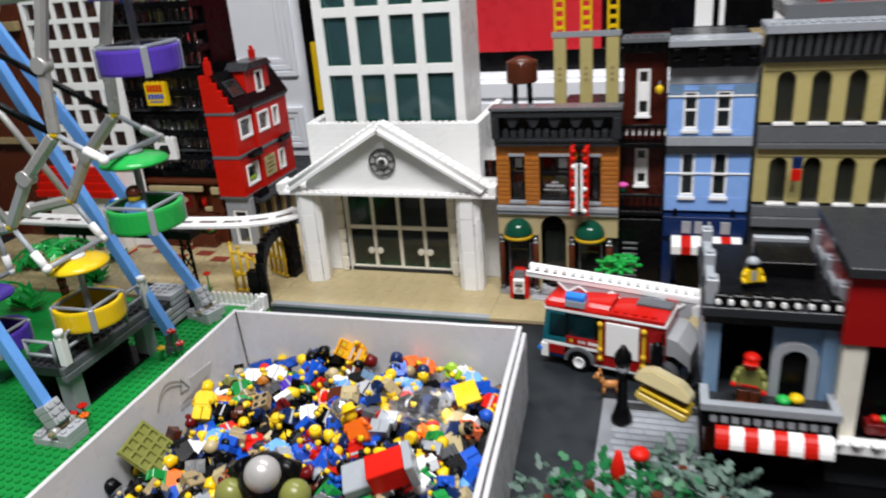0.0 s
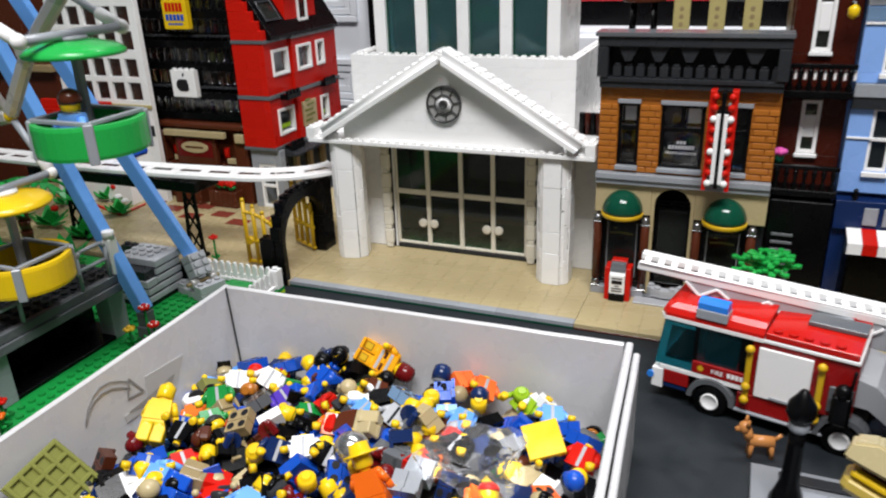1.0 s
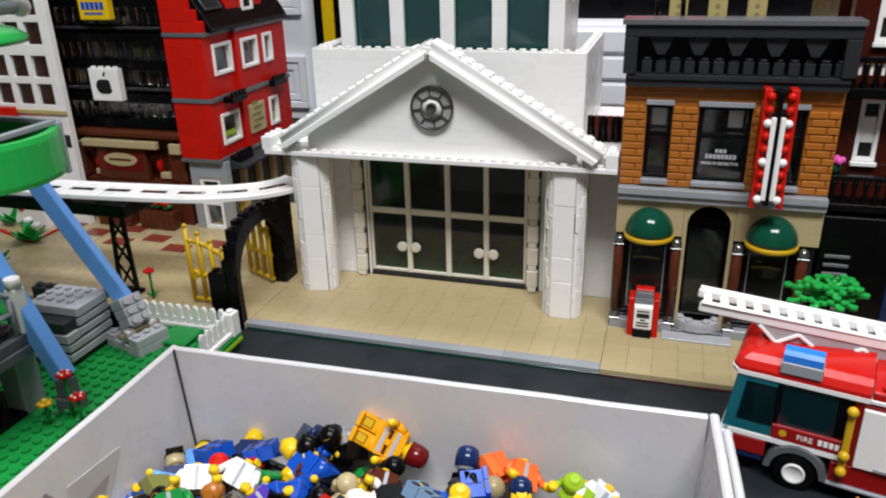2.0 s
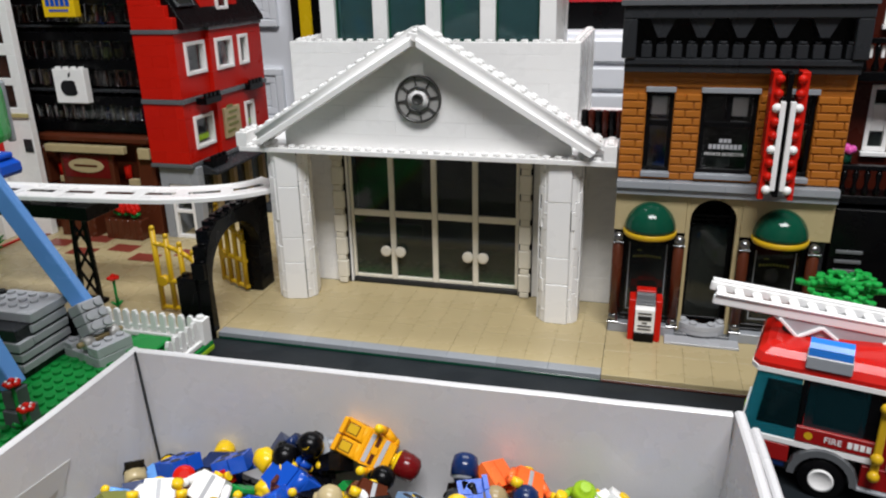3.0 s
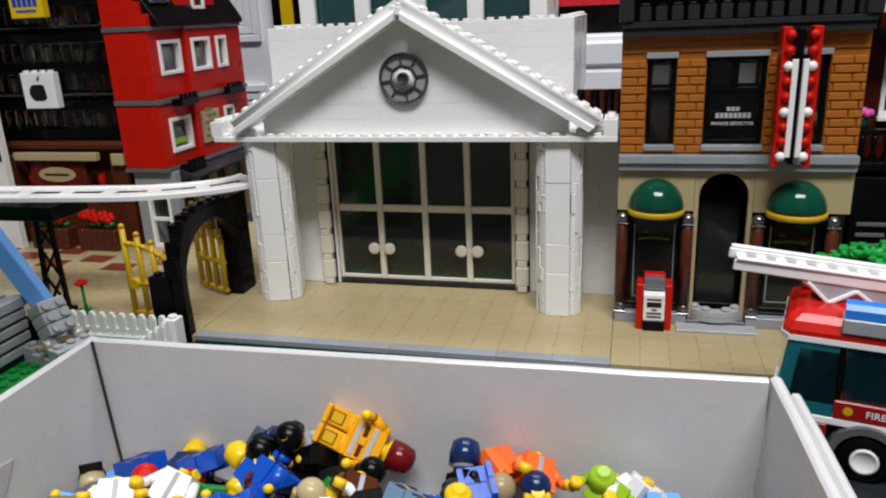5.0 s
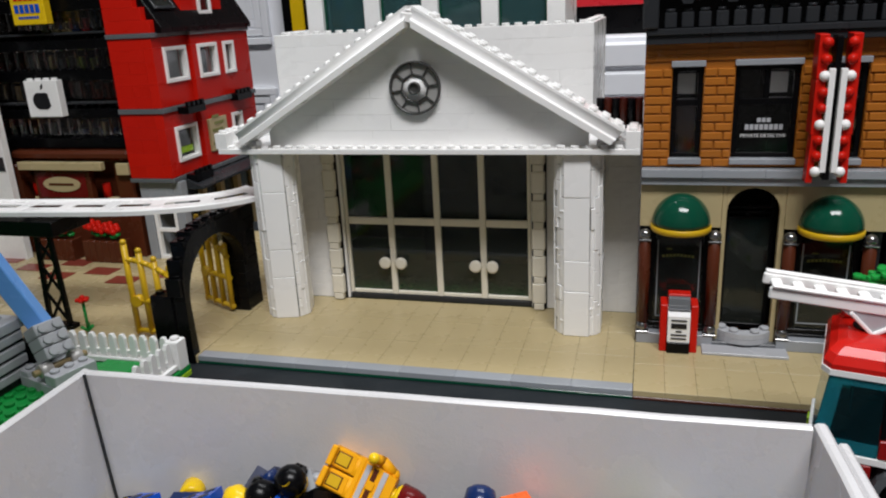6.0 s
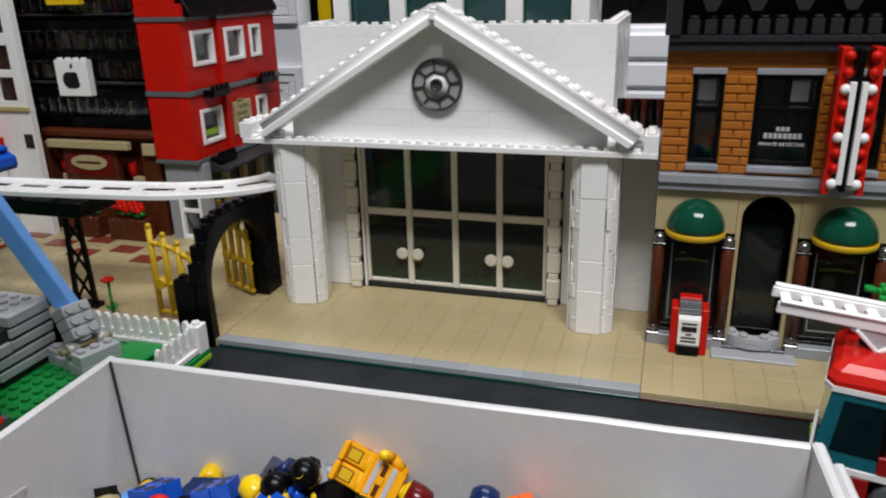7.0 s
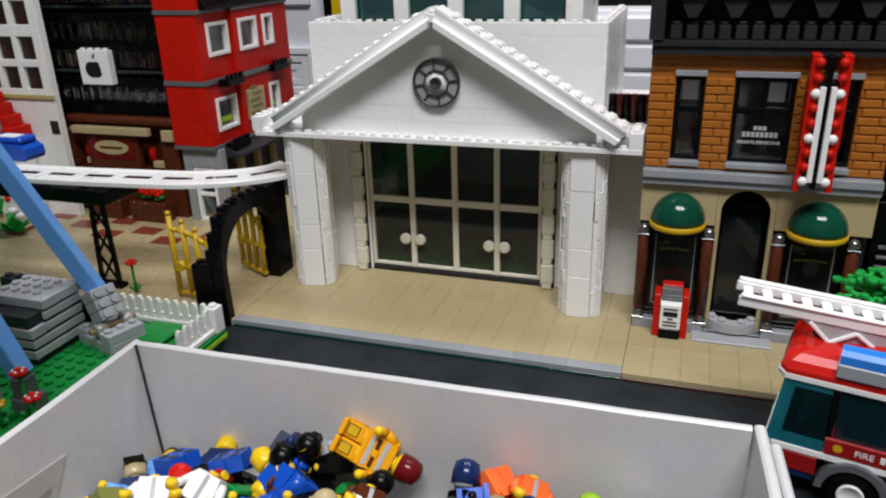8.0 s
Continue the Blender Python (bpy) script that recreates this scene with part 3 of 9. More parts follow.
for i, (a, b) in enumerate(wins):
    bm = new_bm()
    bx(bm, a - 0.0006, b + 0.0006, AY - 0.0016, AY + 0.004, 0.1626, 0.1658, 0.0003)
    part("window_lintel", bm, LGREY, det)
    bm = new_bm()
    bx(bm, a - 0.0006, b + 0.0006, AY - 0.0026, AY + 0.004, 0.1110, 0.1140, 0.0003)
    part("window_sill", bm, LGREY, det)
    bm = new_bm()
    panel_window(bm, a + 0.0003, b - 0.0003, AY + 0.0022, 0.1141, 0.1625, 0.0024, 0.003)
    bx(bm, a + 0.0027, b - 0.0027, AY + 0.0018, AY + 0.005, 0.1420, 0.1455, 0.0003)
    if i == 1:
        bx(bm, (a + b) / 2 - 0.0016, (a + b) / 2 + 0.0016, AY + 0.002, AY + 0.005, 0.1456, 0.1600, 0.0003)
    win = part("window", bm, BLACK, det, "black window frame with clear panes")
    bm = new_bm()
    pane(bm, a + 0.0028, b - 0.0028, AY + 0.0032, 0.1166, 0.1418, 0.0006)
    pane(bm, a + 0.0028, b - 0.0028, AY + 0.0034, 0.1457, 0.1600, 0.0006)
    part("clear_pane", bm, GLASS, win)


def lettering(name, text, size, m, material, parent):
    cu = bpy.data.curves.new(name, "FONT")
    cu.body, cu.size, cu.extrude, cu.align_x = text, size, 0.00008, "CENTER"
    cu.materials.append(material)
    tmp = bpy.data.objects.new(name, cu)
    scene.collection.objects.link(tmp)
    me = bpy.data.meshes.new_from_object(tmp.evaluated_get(bpy.context.evaluated_depsgraph_get()))
    bpy.data.objects.remove(tmp)
    ob = new(name, me)
    if not me.materials:
        me.materials.append(material)
    ob.matrix_world = m
    ob.parent = parent
    return ob


wx = (wins[1][0] + wins[1][1]) / 2
lettering("window_lettering", "PRIVATE DETECTIVE", 0.0025, pose(wx, AY + 0.0029, 0.1248, 90), WHITE, det)
bm = new_bm()
for k in range(3):
    bx(bm, wx - 0.0034 + k * 0.0024, wx - 0.0015 + k * 0.0024, AY + 0.0026, AY + 0.0029, 0.1328, 0.1350, 0)
for k in range(8):
    bx(bm, wx - 0.0092 + k * 0.0024, wx - 0.0073 + k * 0.0024, AY + 0.0026, AY + 0.0029, 0.1288, 0.1316, 0)
part("window_print", bm, PALEGREY, det, "rows of pale printed bars")
# grey bands and the black cornice
for k in range(4):
    u, v = AX0 + (AX1 - AX0) * k / 4, AX0 + (AX1 - AX0) * (k + 1) / 4
    blocks("string_tile", LGREY, det, [(u, v, AY - 0.0064, AY + 0.006, 0.1042, 0.1088), (u, v, AY - 0.0046, AY + 0.006, 0.0998, 0.1040)])
    blocks("frieze_tile", DGREY, det, [(u, v, AY - 0.0058, AY + 0.006, 0.1748, 0.1792), (u, v, AY - 0.0072, AY + 0.006, 0.1794, 0.1826)])
bm = new_bm()
bx(bm, AX0 - 0.002, AX1 + 0.002, AY + 0.002, AY + 0.008, 0.1828, 0.2120)
cornice = part("cornice", bm, BLACK, det, "black back of the cornice")
bm = new_bm()
bx(bm, AX0 - 0.002, AX1 + 0.002, AY - 0.0086, AY + 0.0019, 0.2050, 0.2120, 0.0005)
part("cornice_lip", bm, DGREY, cornice)
for x in (AX0 - 0.002, AX1 - 0.006):
    bm = new_bm()
    bx(bm, x, x + 0.008, AY - 0.0085, AY + 0.0019, 0.1828, 0.2049, 0.0006)
    part("end_bracket", bm, DGREY, cornice)
for i in range(5):
    x = AX0 + 0.0200 + i * 0.0215
    bm = new_bm()
    prism(bm, [(x - 0.0072, 0.2049), (x + 0.0072, 0.2049), (x + 0.0022, 0.1945), (x - 0.0022, 0.1945)], AY - 0.0060, AY + 0.0019, "y")
    part("bracket", bm, DGREY, cornice)
for i in range(14):
    x = AX0 + 0.0090 + i * 0.0084
    bm = new_bm()
    bx(bm, x, x + 0.0060, AY - 0.0040, AY + 0.0019, 0.1828, 0.1905, 0.0004)
    cyl(bm, x + 0.0030, AY - 0.0015, 0.1905, SR, SH, "z", 10)
    part("cornice_block", bm, DGREY, cornice)
bm = new_bm()
bx(bm, AX0 - 0.0036, AX1 + 0.0028, AY - 0.0104, AY + 0.012, 0.2122, 0.2154)
part("cornice_cap", bm, MGREY, det)
bm = new_bm()
bx(bm, AX0, AX1, AY + 0.0122, 0.1300, 0.1950, 0.1982)
part("roof", bm, DGREY, det)
# shop floor: cream panels, arch, posts, windows, domes
bm = new_bm()
for a, b in ((AX0, 0.3000), (0.3325, AX1)):
    bx(bm, a, b, AY - 0.0012, AY + 0.004, 0.0750, 0.0996, 0.0003)
arc = [(0.3001, 0.0997), (0.3001, 0.0860)] + [(0.31625 - 0.0135 * math.cos(math.pi * k / 12), 0.0850 + 0.0128 * math.sin(math.pi * k / 12)) for k in range(13)] + [(0.3324, 0.0860), (0.3324, 0.0997)]
for k in range(2, len(arc) - 3):
    prism(bm, [arc[k], arc[k + 1], (arc[k + 1][0], 0.0997), (arc[k][0], 0.0997)], AY - 0.0010, AY + 0.004)
for a, b in ((0.3001, 0.3027), (0.3298, 0.3324)):
    bx(bm, a, b, AY - 0.0010, AY + 0.004, FL, 0.0996, 0.0003)
part("cream_front", bm, TAN, det, "cream coloured shop front panels")
bm = new_bm()
panel_window(bm, 0.3029, 0.3296, AY + 0.012, FL + 0.006, 0.0985, 0.0022, 0.003)
for k in range(3):
    bx(bm, 0.305, 0.3275, AY + 0.0115, AY + 0.0145, 0.0770 + 0.0030 * k, 0.0787 + 0.0030 * k, 0.0002)
door = part("shop_door", bm, BLACK, det, "dark glazed shop door under an arch")
bm = new_bm()
pane(bm, 0.3051, 0.3274, AY + 0.0130, FL + 0.008, 0.0765)
part("pane", bm, SMOKE, door)
for a, b in ((0.2625, 0.2950), (0.3390, 0.3715)):
    bm = new_bm()
    bx(bm, a, b, AY + 0.0006, AY + 0.006, FL, 0.0130)
    panel_window(bm, a, b, AY + 0.0006, 0.0131, 0.0749, 0.0030, 0.004)
    win = part("shop_window", bm, BLACK, det, "black framed shop window with gold lettering bars")
    bm = new_bm()
    pane(bm, a + 0.0031, b - 0.0031, AY + 0.0022, 0.0162, 0.0718)
    part("pane", bm, SMOKE, win)
    bm = new_bm()
    for p, q, r, s in ((0.0044, 0.0050, 0.020, 0.066), (0.0275, 0.0281, 0.020, 0.066), (0.0075, 0.0250, 0.0690, 0.0696), (0.0044, 0.0281, 0.0190, 0.0196)):
        bx(bm, a + p, a + q, AY + 0.0018, AY + 0.0021, r, s, 0)
    part("pane_outline", bm, LGREY, win)
    bm = new_bm()
    bx(bm, a + 0.0095, a + 0.0125, AY + 0.0018, AY + 0.0021, 0.0606, 0.0612, 0)
    for k in range(9):
        bx(bm, a + 0.0072 + 0.0020 * k, a + 0.0085 + 0.0020 * k, AY + 0.0018, AY + 0.0021, 0.0566 - 0.0002 * abs(k - 4), 0.0580 - 0.0002 * abs(k - 4), 0)
    part("gold_print", bm, OLIVE, win)
blocks("shop_plinth", LGREY, det, [(AX0, 0.2990, AY - 0.0060, AY + 0.0004, FL, FL + 0.0066), (0.3330, AX1, AY - 0.0060, AY + 0.0004, FL, FL + 0.0066)])
for x in (0.2598, 0.2972, 0.3358, 0.3752):
    bm = new_bm()
    lathe(bm, [(0.0034, 0.0180), (0.0034, 0.0670), (0.0030, 0.0672)], 14, Matrix.Translation((x, AY - 0.0030, 0)))
    post = part("shop_column", bm, BROWN, det, "reddish brown round column")
    for z in (0.0145, 0.0706):
        bm = new_bm()
        ball(bm, x, AY - 0.0030, z, 0.0036, 14, 8)
        bx(bm, x - 0.0036, x + 0.0036, AY - 0.0066, AY + 0.0004, z - 0.0030, z - 0.0021, 0.0002)
        part("capital", bm, CAPGREY, post, "dark silver ball capital")
for x in (0.2787, 0.3550):
    bm = new_bm()
    ball(bm, x, AY - 0.0035, 0.0778, 0.0158, 32, 10, 0, None, 0, 90, 1.08)
    dome = part("dome", bm, DGREEN, det, "glossy dark green half dome awning")
    bm = new_bm()
    lathe(bm, [(0.0135, 0.0742), (0.0158, 0.0742), (0.0164, 0.0752), (0.0164, 0.0772), (0.0158, 0.0777), (0.0135, 0.0777), (0.0135, 0.0742)], 32, Matrix.Translation((x, AY - 0.0035, 0)))
    part("rim", bm, GOLD, dome, "gold rim")
# steps before the door
bm = new_bm()
bx(bm, 0.2930, 0.3385, 0.0488, 0.0600, FL, FL + 0.0016, 0.0002)
part("step_plate", bm, PALEGREY, det)
bm = new_bm()
bx(bm, 0.2990, 0.3330, 0.0602, 0.0655, FL, FL + 0.0032, 0.0002)
part("step", bm, MGREY, det)
bm = new_bm()
arcp = [(0.316 + 0.0165 * math.cos(a), 0.0725 - 0.0150 * math.sin(a)) for a in [math.pi * k / 14 for k in range(15)]]
arcp += [(0.316 + 0.0095 * math.cos(a), 0.0725 - 0.0080 * math.sin(a)) for a in [math.pi * (14 - k) / 14 for k in range(15)]]
prism(bm, arcp, FL + 0.0033, FL + 0.0064, "z", 0, None)
part("curved_step", bm, PALEGREY, det, "curved grey plate")
bm = new_bm()
prism(bm, arcp, FL + 0.0066, FL + 0.0096, "z", 0, None)
for k in (2, 5, 9, 12):
    a = math.pi * k / 14
    cyl(bm, 0.316 + 0.013 * math.cos(a), 0.0725 - 0.0115 * math.sin(a), FL + 0.0096, SR, SH)
part("curved_step", bm, PALEGREY, det, "curved grey plate with studs")
# tall hanging sign
sign = thing("hanging_sign", "tall red, black and white sign fixed to the masonry", "sign")
bm = new_bm()
for s, x in ((1, 0.3388), (-1, 0.3532)):
    bx(bm, x - 0.0022, x + 0.0022, 0.0440, 0.0560, 0.1570, 0.1780, 0.0003)
    bx(bm, x - 0.0022, x + 0.0022, 0.0440, 0.0560, 0.1300, 0.1568, 0.0003)
    prism(bm, [(x - 0.0016, 0.1299), (x + 0.0016, 0.1299), (x + 0.0014 - s * 0.0008, 0.1060), (x - 0.0016 - s * 0.0008, 0.1060)], 0.0440, 0.0520)
part("side_panel", bm, RED, sign)
for k in range(9):
    z = 0.174 - k * 0.0078
    for s, x in ((1, 0.3404), (-1, 0.3516)):
        bm = new_bm()
        ball(bm, x, 0.0440, z, 0.0026, 12, 8)
        part("round_stud", bm, (RED, RED, WHITE)[k % 3], sign)
bm = new_bm()
bx(bm, 0.3445, 0.3475, 0.0455, 0.0560, 0.1070, 0.1770, 0.0003)
bx(bm, 0.3422, 0.3498, 0.0470, 0.0640, 0.1300, 0.1340, 0.0003)
bx(bm, 0.3422, 0.3498, 0.0470, 0.0640, 0.1600, 0.1640, 0.0003)
part("sign_core", bm, BLACK, sign)
for x in (0.3434, 0.3486):
    bm = new_bm()
    bx(bm, x - 0.0014, x + 0.0014, 0.0422, 0.0454, 0.1115, 0.1620, 0.0002)
    part("white_strip", bm, WHITE, sign)
# newspaper box
news = thing("newspaper_box", "red toy newspaper box with a printed white front", "newspaper box", at=(0.2798, 0.0560, FL))
bm = new_bm()
bx(bm, -0.0088, -0.0054, -0.0055, 0.0065, 0, 0.0260, 0.0004)
bx(bm, 0.0054, 0.0088, -0.0055, 0.0065, 0, 0.0260, 0.0004)
bx(bm, -0.0053, 0.0053, 0.0, 0.0065, 0.0040, 0.0300, 0.0004)
part("body", bm, RED, news)
bm = new_bm()
bx(bm, -0.0053, 0.0053, -0.0075, -0.0002, 0.0, 0.0062, 0.0004)
part("base", bm, BLACK, news)
bm = new_bm()
prism(bm, [(-0.0072, 0.0064), (-0.0001, 0.0064), (-0.0001, 0.0245), (-0.0050, 0.0222), (-0.0072, 0.0205)], -0.0052, 0.0052, "x")
paper = part("front", bm, WHITE, news, "white printed front")
bm = new_bm()
for k in range(6):
    w = 0.0036 if k != 2 else 0.0014
    bx(bm, -w, w, -0.0075, -0.00725, 0.0080 + 0.0020 * k, 0.0088 + 0.0020 * k + (0.0014 if k == 3 else 0), 0)
part("print", bm, INK, paper)
bm = new_bm()
prism(bm, [(-0.0050, 0.0226), (-0.0001, 0.0250), (-0.0001, 0.0290), (-0.0030, 0.0280)], -0.0050, 0.0050, "x")
for k in range(4):
    bx(bm, -0.0048, 0.0048, -0.0052 + 0.0011 * k, -0.0046 + 0.0011 * k, 0.0228 + 0.0016 * k, 0.0238 + 0.0016 * k, 0.0001)
part("grille", bm, MGREY, news)

news.scale = (1.16, 1.1, 1.10)

# narrow dark red front with balconies
RX0, RX1, RY = 0.3850, 0.4270, 0.0900
redf = thing("toy_narrow_house", "narrow dark red toy house front with black balconies", "toy building")
blocks("wall", MAROON, redf, [(RX0, RX1, RY, RY + 0.012, z0, z1) for z0, z1 in ((FL, 0.125), (0.166, 0.198), (0.246, 0.262))])
for z0, z1 in ((0.125, 0.166), (0.198, 0.246)):
    blocks("wall_pier", MAROON, redf, [(a, b, RY, RY + 0.012, z0, z1) for a, b in ((RX0, 0.3980), (0.4112, RX1))])
blocks("rear_part", MAROON, redf, [(RX0, RX1, 0.14, 0.25, FL, 0.262)])
for z0, z1 in ((0.1262, 0.1655), (0.1995, 0.2455)):
    bm = new_bm()
    panel_window(bm, 0.3981, 0.4111, RY + 0.0002, z0, z1, 0.0026, 0.005)
    za, zc = z0 + 0.30 * (z1 - z0), z0 + 0.72 * (z1 - z0)
    bx(bm, 0.4008, 0.4084, RY + 0.0010, RY + 0.0044, za, zc, 0.0006)
    bx(bm, 0.3970, 0.4122, RY - 0.003, RY, z0 - 0.0026, z0, 0.0003)
    win = part("window", bm, WHITE, redf, "white sash window")
    for pa, pb in ((z0 + 0.0027, za - 0.0001), (zc + 0.0001, z1 - 0.0027)):
        bm = new_bm()
        pane(bm, 0.4008, 0.4084, RY + 0.0025, pa, pb)
        part("pane", bm, SMOKE, win)
for zb in (0.1700, 0.0980):
    bm = new_bm()
    bx(bm, RX0 - 0.002, RX1 + 0.001, 0.0720, RY, zb, zb + 0.0050, 0.0003)
    bx(bm, RX0 - 0.002, RX1 + 0.001, 0.0715, 0.0755, zb + 0.0205, zb + 0.0235, 0.0003)
    balc = part("balcony", bm, BLACK, redf)
    for k in range(7):
        bm = new_bm()
        x = RX0 + 0.002 + k * 0.0062
        lathe(bm, [(0.0014, zb + 0.0051), (0.0022, zb + 0.0075), (0.0010, zb + 0.0120), (0.0019, zb + 0.0175), (0.0012, zb + 0.0204)], 8, Matrix.Translation((x, 0.0735, 0)))
        part("baluster", bm, BLACK, balc)
        if zb > 0.15:
            bm = new_bm()
            bx(bm, x + 0.0022, x + 0.0040, 0.0738, 0.0750, zb + 0.0125, zb + 0.0195, 0.0003)
            part("white_infill", bm, WHITE, balc)
bm = new_bm()
bx(bm, RX0, RX1, 0.070, RY - 0.0005, FL, 0.0950, 0.0004)
part("dark_entrance", bm, BLACK, redf)
bm = new_bm()
for k in range(7):
    bx(bm, 0.3885, 0.4035, 0.0690, 0.0699, 0.030 + k * 0.0062, 0.0322 + k * 0.0062, 0.0002)
part("entrance_grille", bm, MGREY, redf)
bm = new_bm()
bx(bm, RX0 - 0.001, RX1 + 0.001, RY - 0.008, RY + 0.012, 0.2622, 0.2720, 0.0004)
for k in range(5):
    bx(bm, RX0 + 0.002 + k * 0.0085, RX0 + 0.006 + k * 0.0085, RY - 0.011, RY - 0.0081, 0.2622, 0.2715, 0.0004)
part("cornice", bm, BLACK, redf)
bm = new_bm()
bx(bm, RX0 - 0.002, RX1 + 0.001, RY - 0.012, RY + 0.02, 0.2722, 0.2770, 0.0004)
studs(bm, RX0, RY - 0.010, 5, 1, 0.2770)
part("cornice_cap", bm, MGREY, redf)
lamp = thing("wall_lamp", "small yellow toy lamp on a bracket", "lamp")
bm = new_bm()
beam(bm, (0.4200, 0.0895, 0.2330), (0.4200, 0.0760, 0.2330), 0.0016, 0.0016)
part("bracket", bm, LGREY, lamp)
bm = new_bm()
lathe(bm, [(0.0012, 0.2230), (0.0036, 0.2250), (0.0036, 0.2300), (0.0010, 0.2322)], 12, Matrix.Translation((0.4200, 0.0770, 0)))
part("shade", bm, YELLOW, lamp)
flower = thing("potted_flower", "pink toy flower on the balcony", "flower", at=(0.3870, 0.0775, 0.1212))
bm = new_bm()
cyl(bm, 0, 0, 0, 0.0035, 0.0060, "z", 10)
part("pot", bm, DGREEN, flower)
bm = new_bm()
for k in range(5):
    a = 2 * math.pi * k / 5
    ball(bm, 0.0032 * math.cos(a), 0.0032 * math.sin(a), 0.0085, 0.0024, 8, 6)
ball(bm, 0, 0, 0.0095, 0.0024, 8, 6)
part("bloom", bm, PINK, flower)

# light blue front
BX0, BX1, BY = 0.4285, 0.5085, 0.0800
blue = thing("toy_blue_house", "light blue toy house front over a barber shop", "toy building")
wcols = ((0.4430, 0.4570), (0.4730, 0.4880))
for z0, z1 in ((0.1024, 0.1180), (0.1640, 0.1712), (0.1805, 0.1870), (0.2250, 0.2310)):
    blocks("wall", LBLUE, blue, [(BX0, BX1, BY, BY + 0.010, z0, z1)])
xs2 = [BX0, wcols[0][0], wcols[0][1], wcols[1][0], wcols[1][1], BX1]
for z0, z1 in ((0.1180, 0.1640), (0.1870, 0.2250)):
    blocks("wall_pier", LBLUE, blue, [(a, b, BY, BY + 0.010, z0, z1) for a, b in zip(xs2[::2], xs2[1::2])])
blocks("rear_part", LBLUE, blue, [(BX0, BX1, 0.12, 0.25, FL, 0.258)])
blocks("roof", DGREY, blue, [(BX0, BX1, BY + 0.0102, 0.25, 0.2582, 0.2650)], "dark grey flat roof")
blocks("inlay", SANDBLUE, blue, [(a, b, BY - 0.0010, BY - 0.0001, 0.2215, 0.2305) for a, b in zip(xs2[::2], xs2[1::2])])
for (a, b) in wcols:
    for z0, z1 in ((0.1182, 0.1638), (0.1872, 0.2248)):
        bm = new_bm()
        panel_window(bm, a, b, BY + 0.001, z0, z1, 0.0022, 0.004, 0, 1)
        bx(bm, a - 0.0012, b + 0.0012, BY - 0.0028, BY, z0 - 0.0034, z0, 0.0003)
        win = part("window", bm, WHITE, blue, "white sash window")
        bm = new_bm()
        pane(bm, a + 0.0023, b - 0.0023, BY + 0.0030, z0 + 0.0024, z1 - 0.0024)
        part("pane", bm, SMOKE, win)
blocks("band", LGREY, blue, [(BX0, BX1, BY - 0.0040, BY - 0.0001, 0.1714, 0.1803)])
blocks("white_band", WHITE, blue, [(BX0, BX1, BY - 0.0012, BY - 0.0001, 0.1415, 0.1430), (BX0, BX1, BY - 0.0012, BY - 0.0001, 0.2192, 0.2208)])
bm = new_bm()
bx(bm, BX0, BX1, BY - 0.0030, BY - 0.0001, 0.1714 - 0.0085, 0.1713)
part("dark_band", bm, DGREY, blue)
bm = new_bm()
bx(bm, BX0, BX1, BY - 0.0005, BY + 0.010, 0.2312, 0.2480)
part("frieze", bm, LGREY, blue)
bm = new_bm()
bx(bm, BX0, BX1, BY - 0.008, BY + 0.010, 0.2482, 0.2680, 0.0005)
for k in range(4):
    x = BX0 + 0.003 + k * 0.0225
    bx(bm, x, x + 0.0065, BY - 0.014, BY - 0.0081, 0.2500, 0.2570, 0.001)
    bx(bm, x, x + 0.0065, BY - 0.014, BY - 0.0081, 0.2590, 0.2670, 0.001)
part("cornice", bm, BLACK, blue)
bm = new_bm()
bx(bm, BX0 - 0.001, BX1 + 0.001, BY - 0.012, BY + 0.030, 0.2682, 0.2740)
part("cornice_cap", bm, LGREY, blue)
blocks("name_board", NAVY, blue, [(BX0, BX1, BY - 0.010, BY + 0.010, 0.0770, 0.0985)], "dark blue name board")
blocks("shop_pier", NAVY, blue, [(a, b, BY - 0.006, BY + 0.010, FL, 0.0768) for a, b in ((BX0, 0.4385), (0.4985, BX1))])
blocks("shop_front", BLACK, blue, [(0.4440, 0.4980, BY, BY + 0.008, FL, 0.0768)], "dark shop window")
bm = new_bm()
for k, w in enumerate((0.0090, 0.0070, 0.0030, 0.0090)):
    x = 0.4470 + k * 0.0125
    bx(bm, x, x + w, BY - 0.0112, BY - 0.0101, 0.0815, 0.0945, 0.0003)
part("name_bar", bm, LGREY, blue, "pale bars of a shop name")
for x in (0.4400, 0.4950):
    bm = new_bm()
    lathe(bm, [(0.0010, 0.0990), (0.0026, 0.1010), (0.0010, 0.1040), (0.0020, 0.1060), (0.0006, 0.1075)], 8, Matrix.Translation((x, BY - 0.008, 0)))
    part("lamp_finial", bm, BLACK, blue)
awn = thing("striped_awning", "red and white striped toy awning over the shop", "awning")
for k in range(7):
    bm = new_bm()
    x = 0.4375 + k * 0.0096
    prism(bm, [(0.0690, 0.0790), (0.0480, 0.0745), (0.0480, 0.0665), (0.0492, 0.0665), (0.0495, 0.0730), (0.0690, 0.0775)], x, x + 0.0094, "x")
    part("stripe", bm, (WHITE, RED)[k % 2], awn)

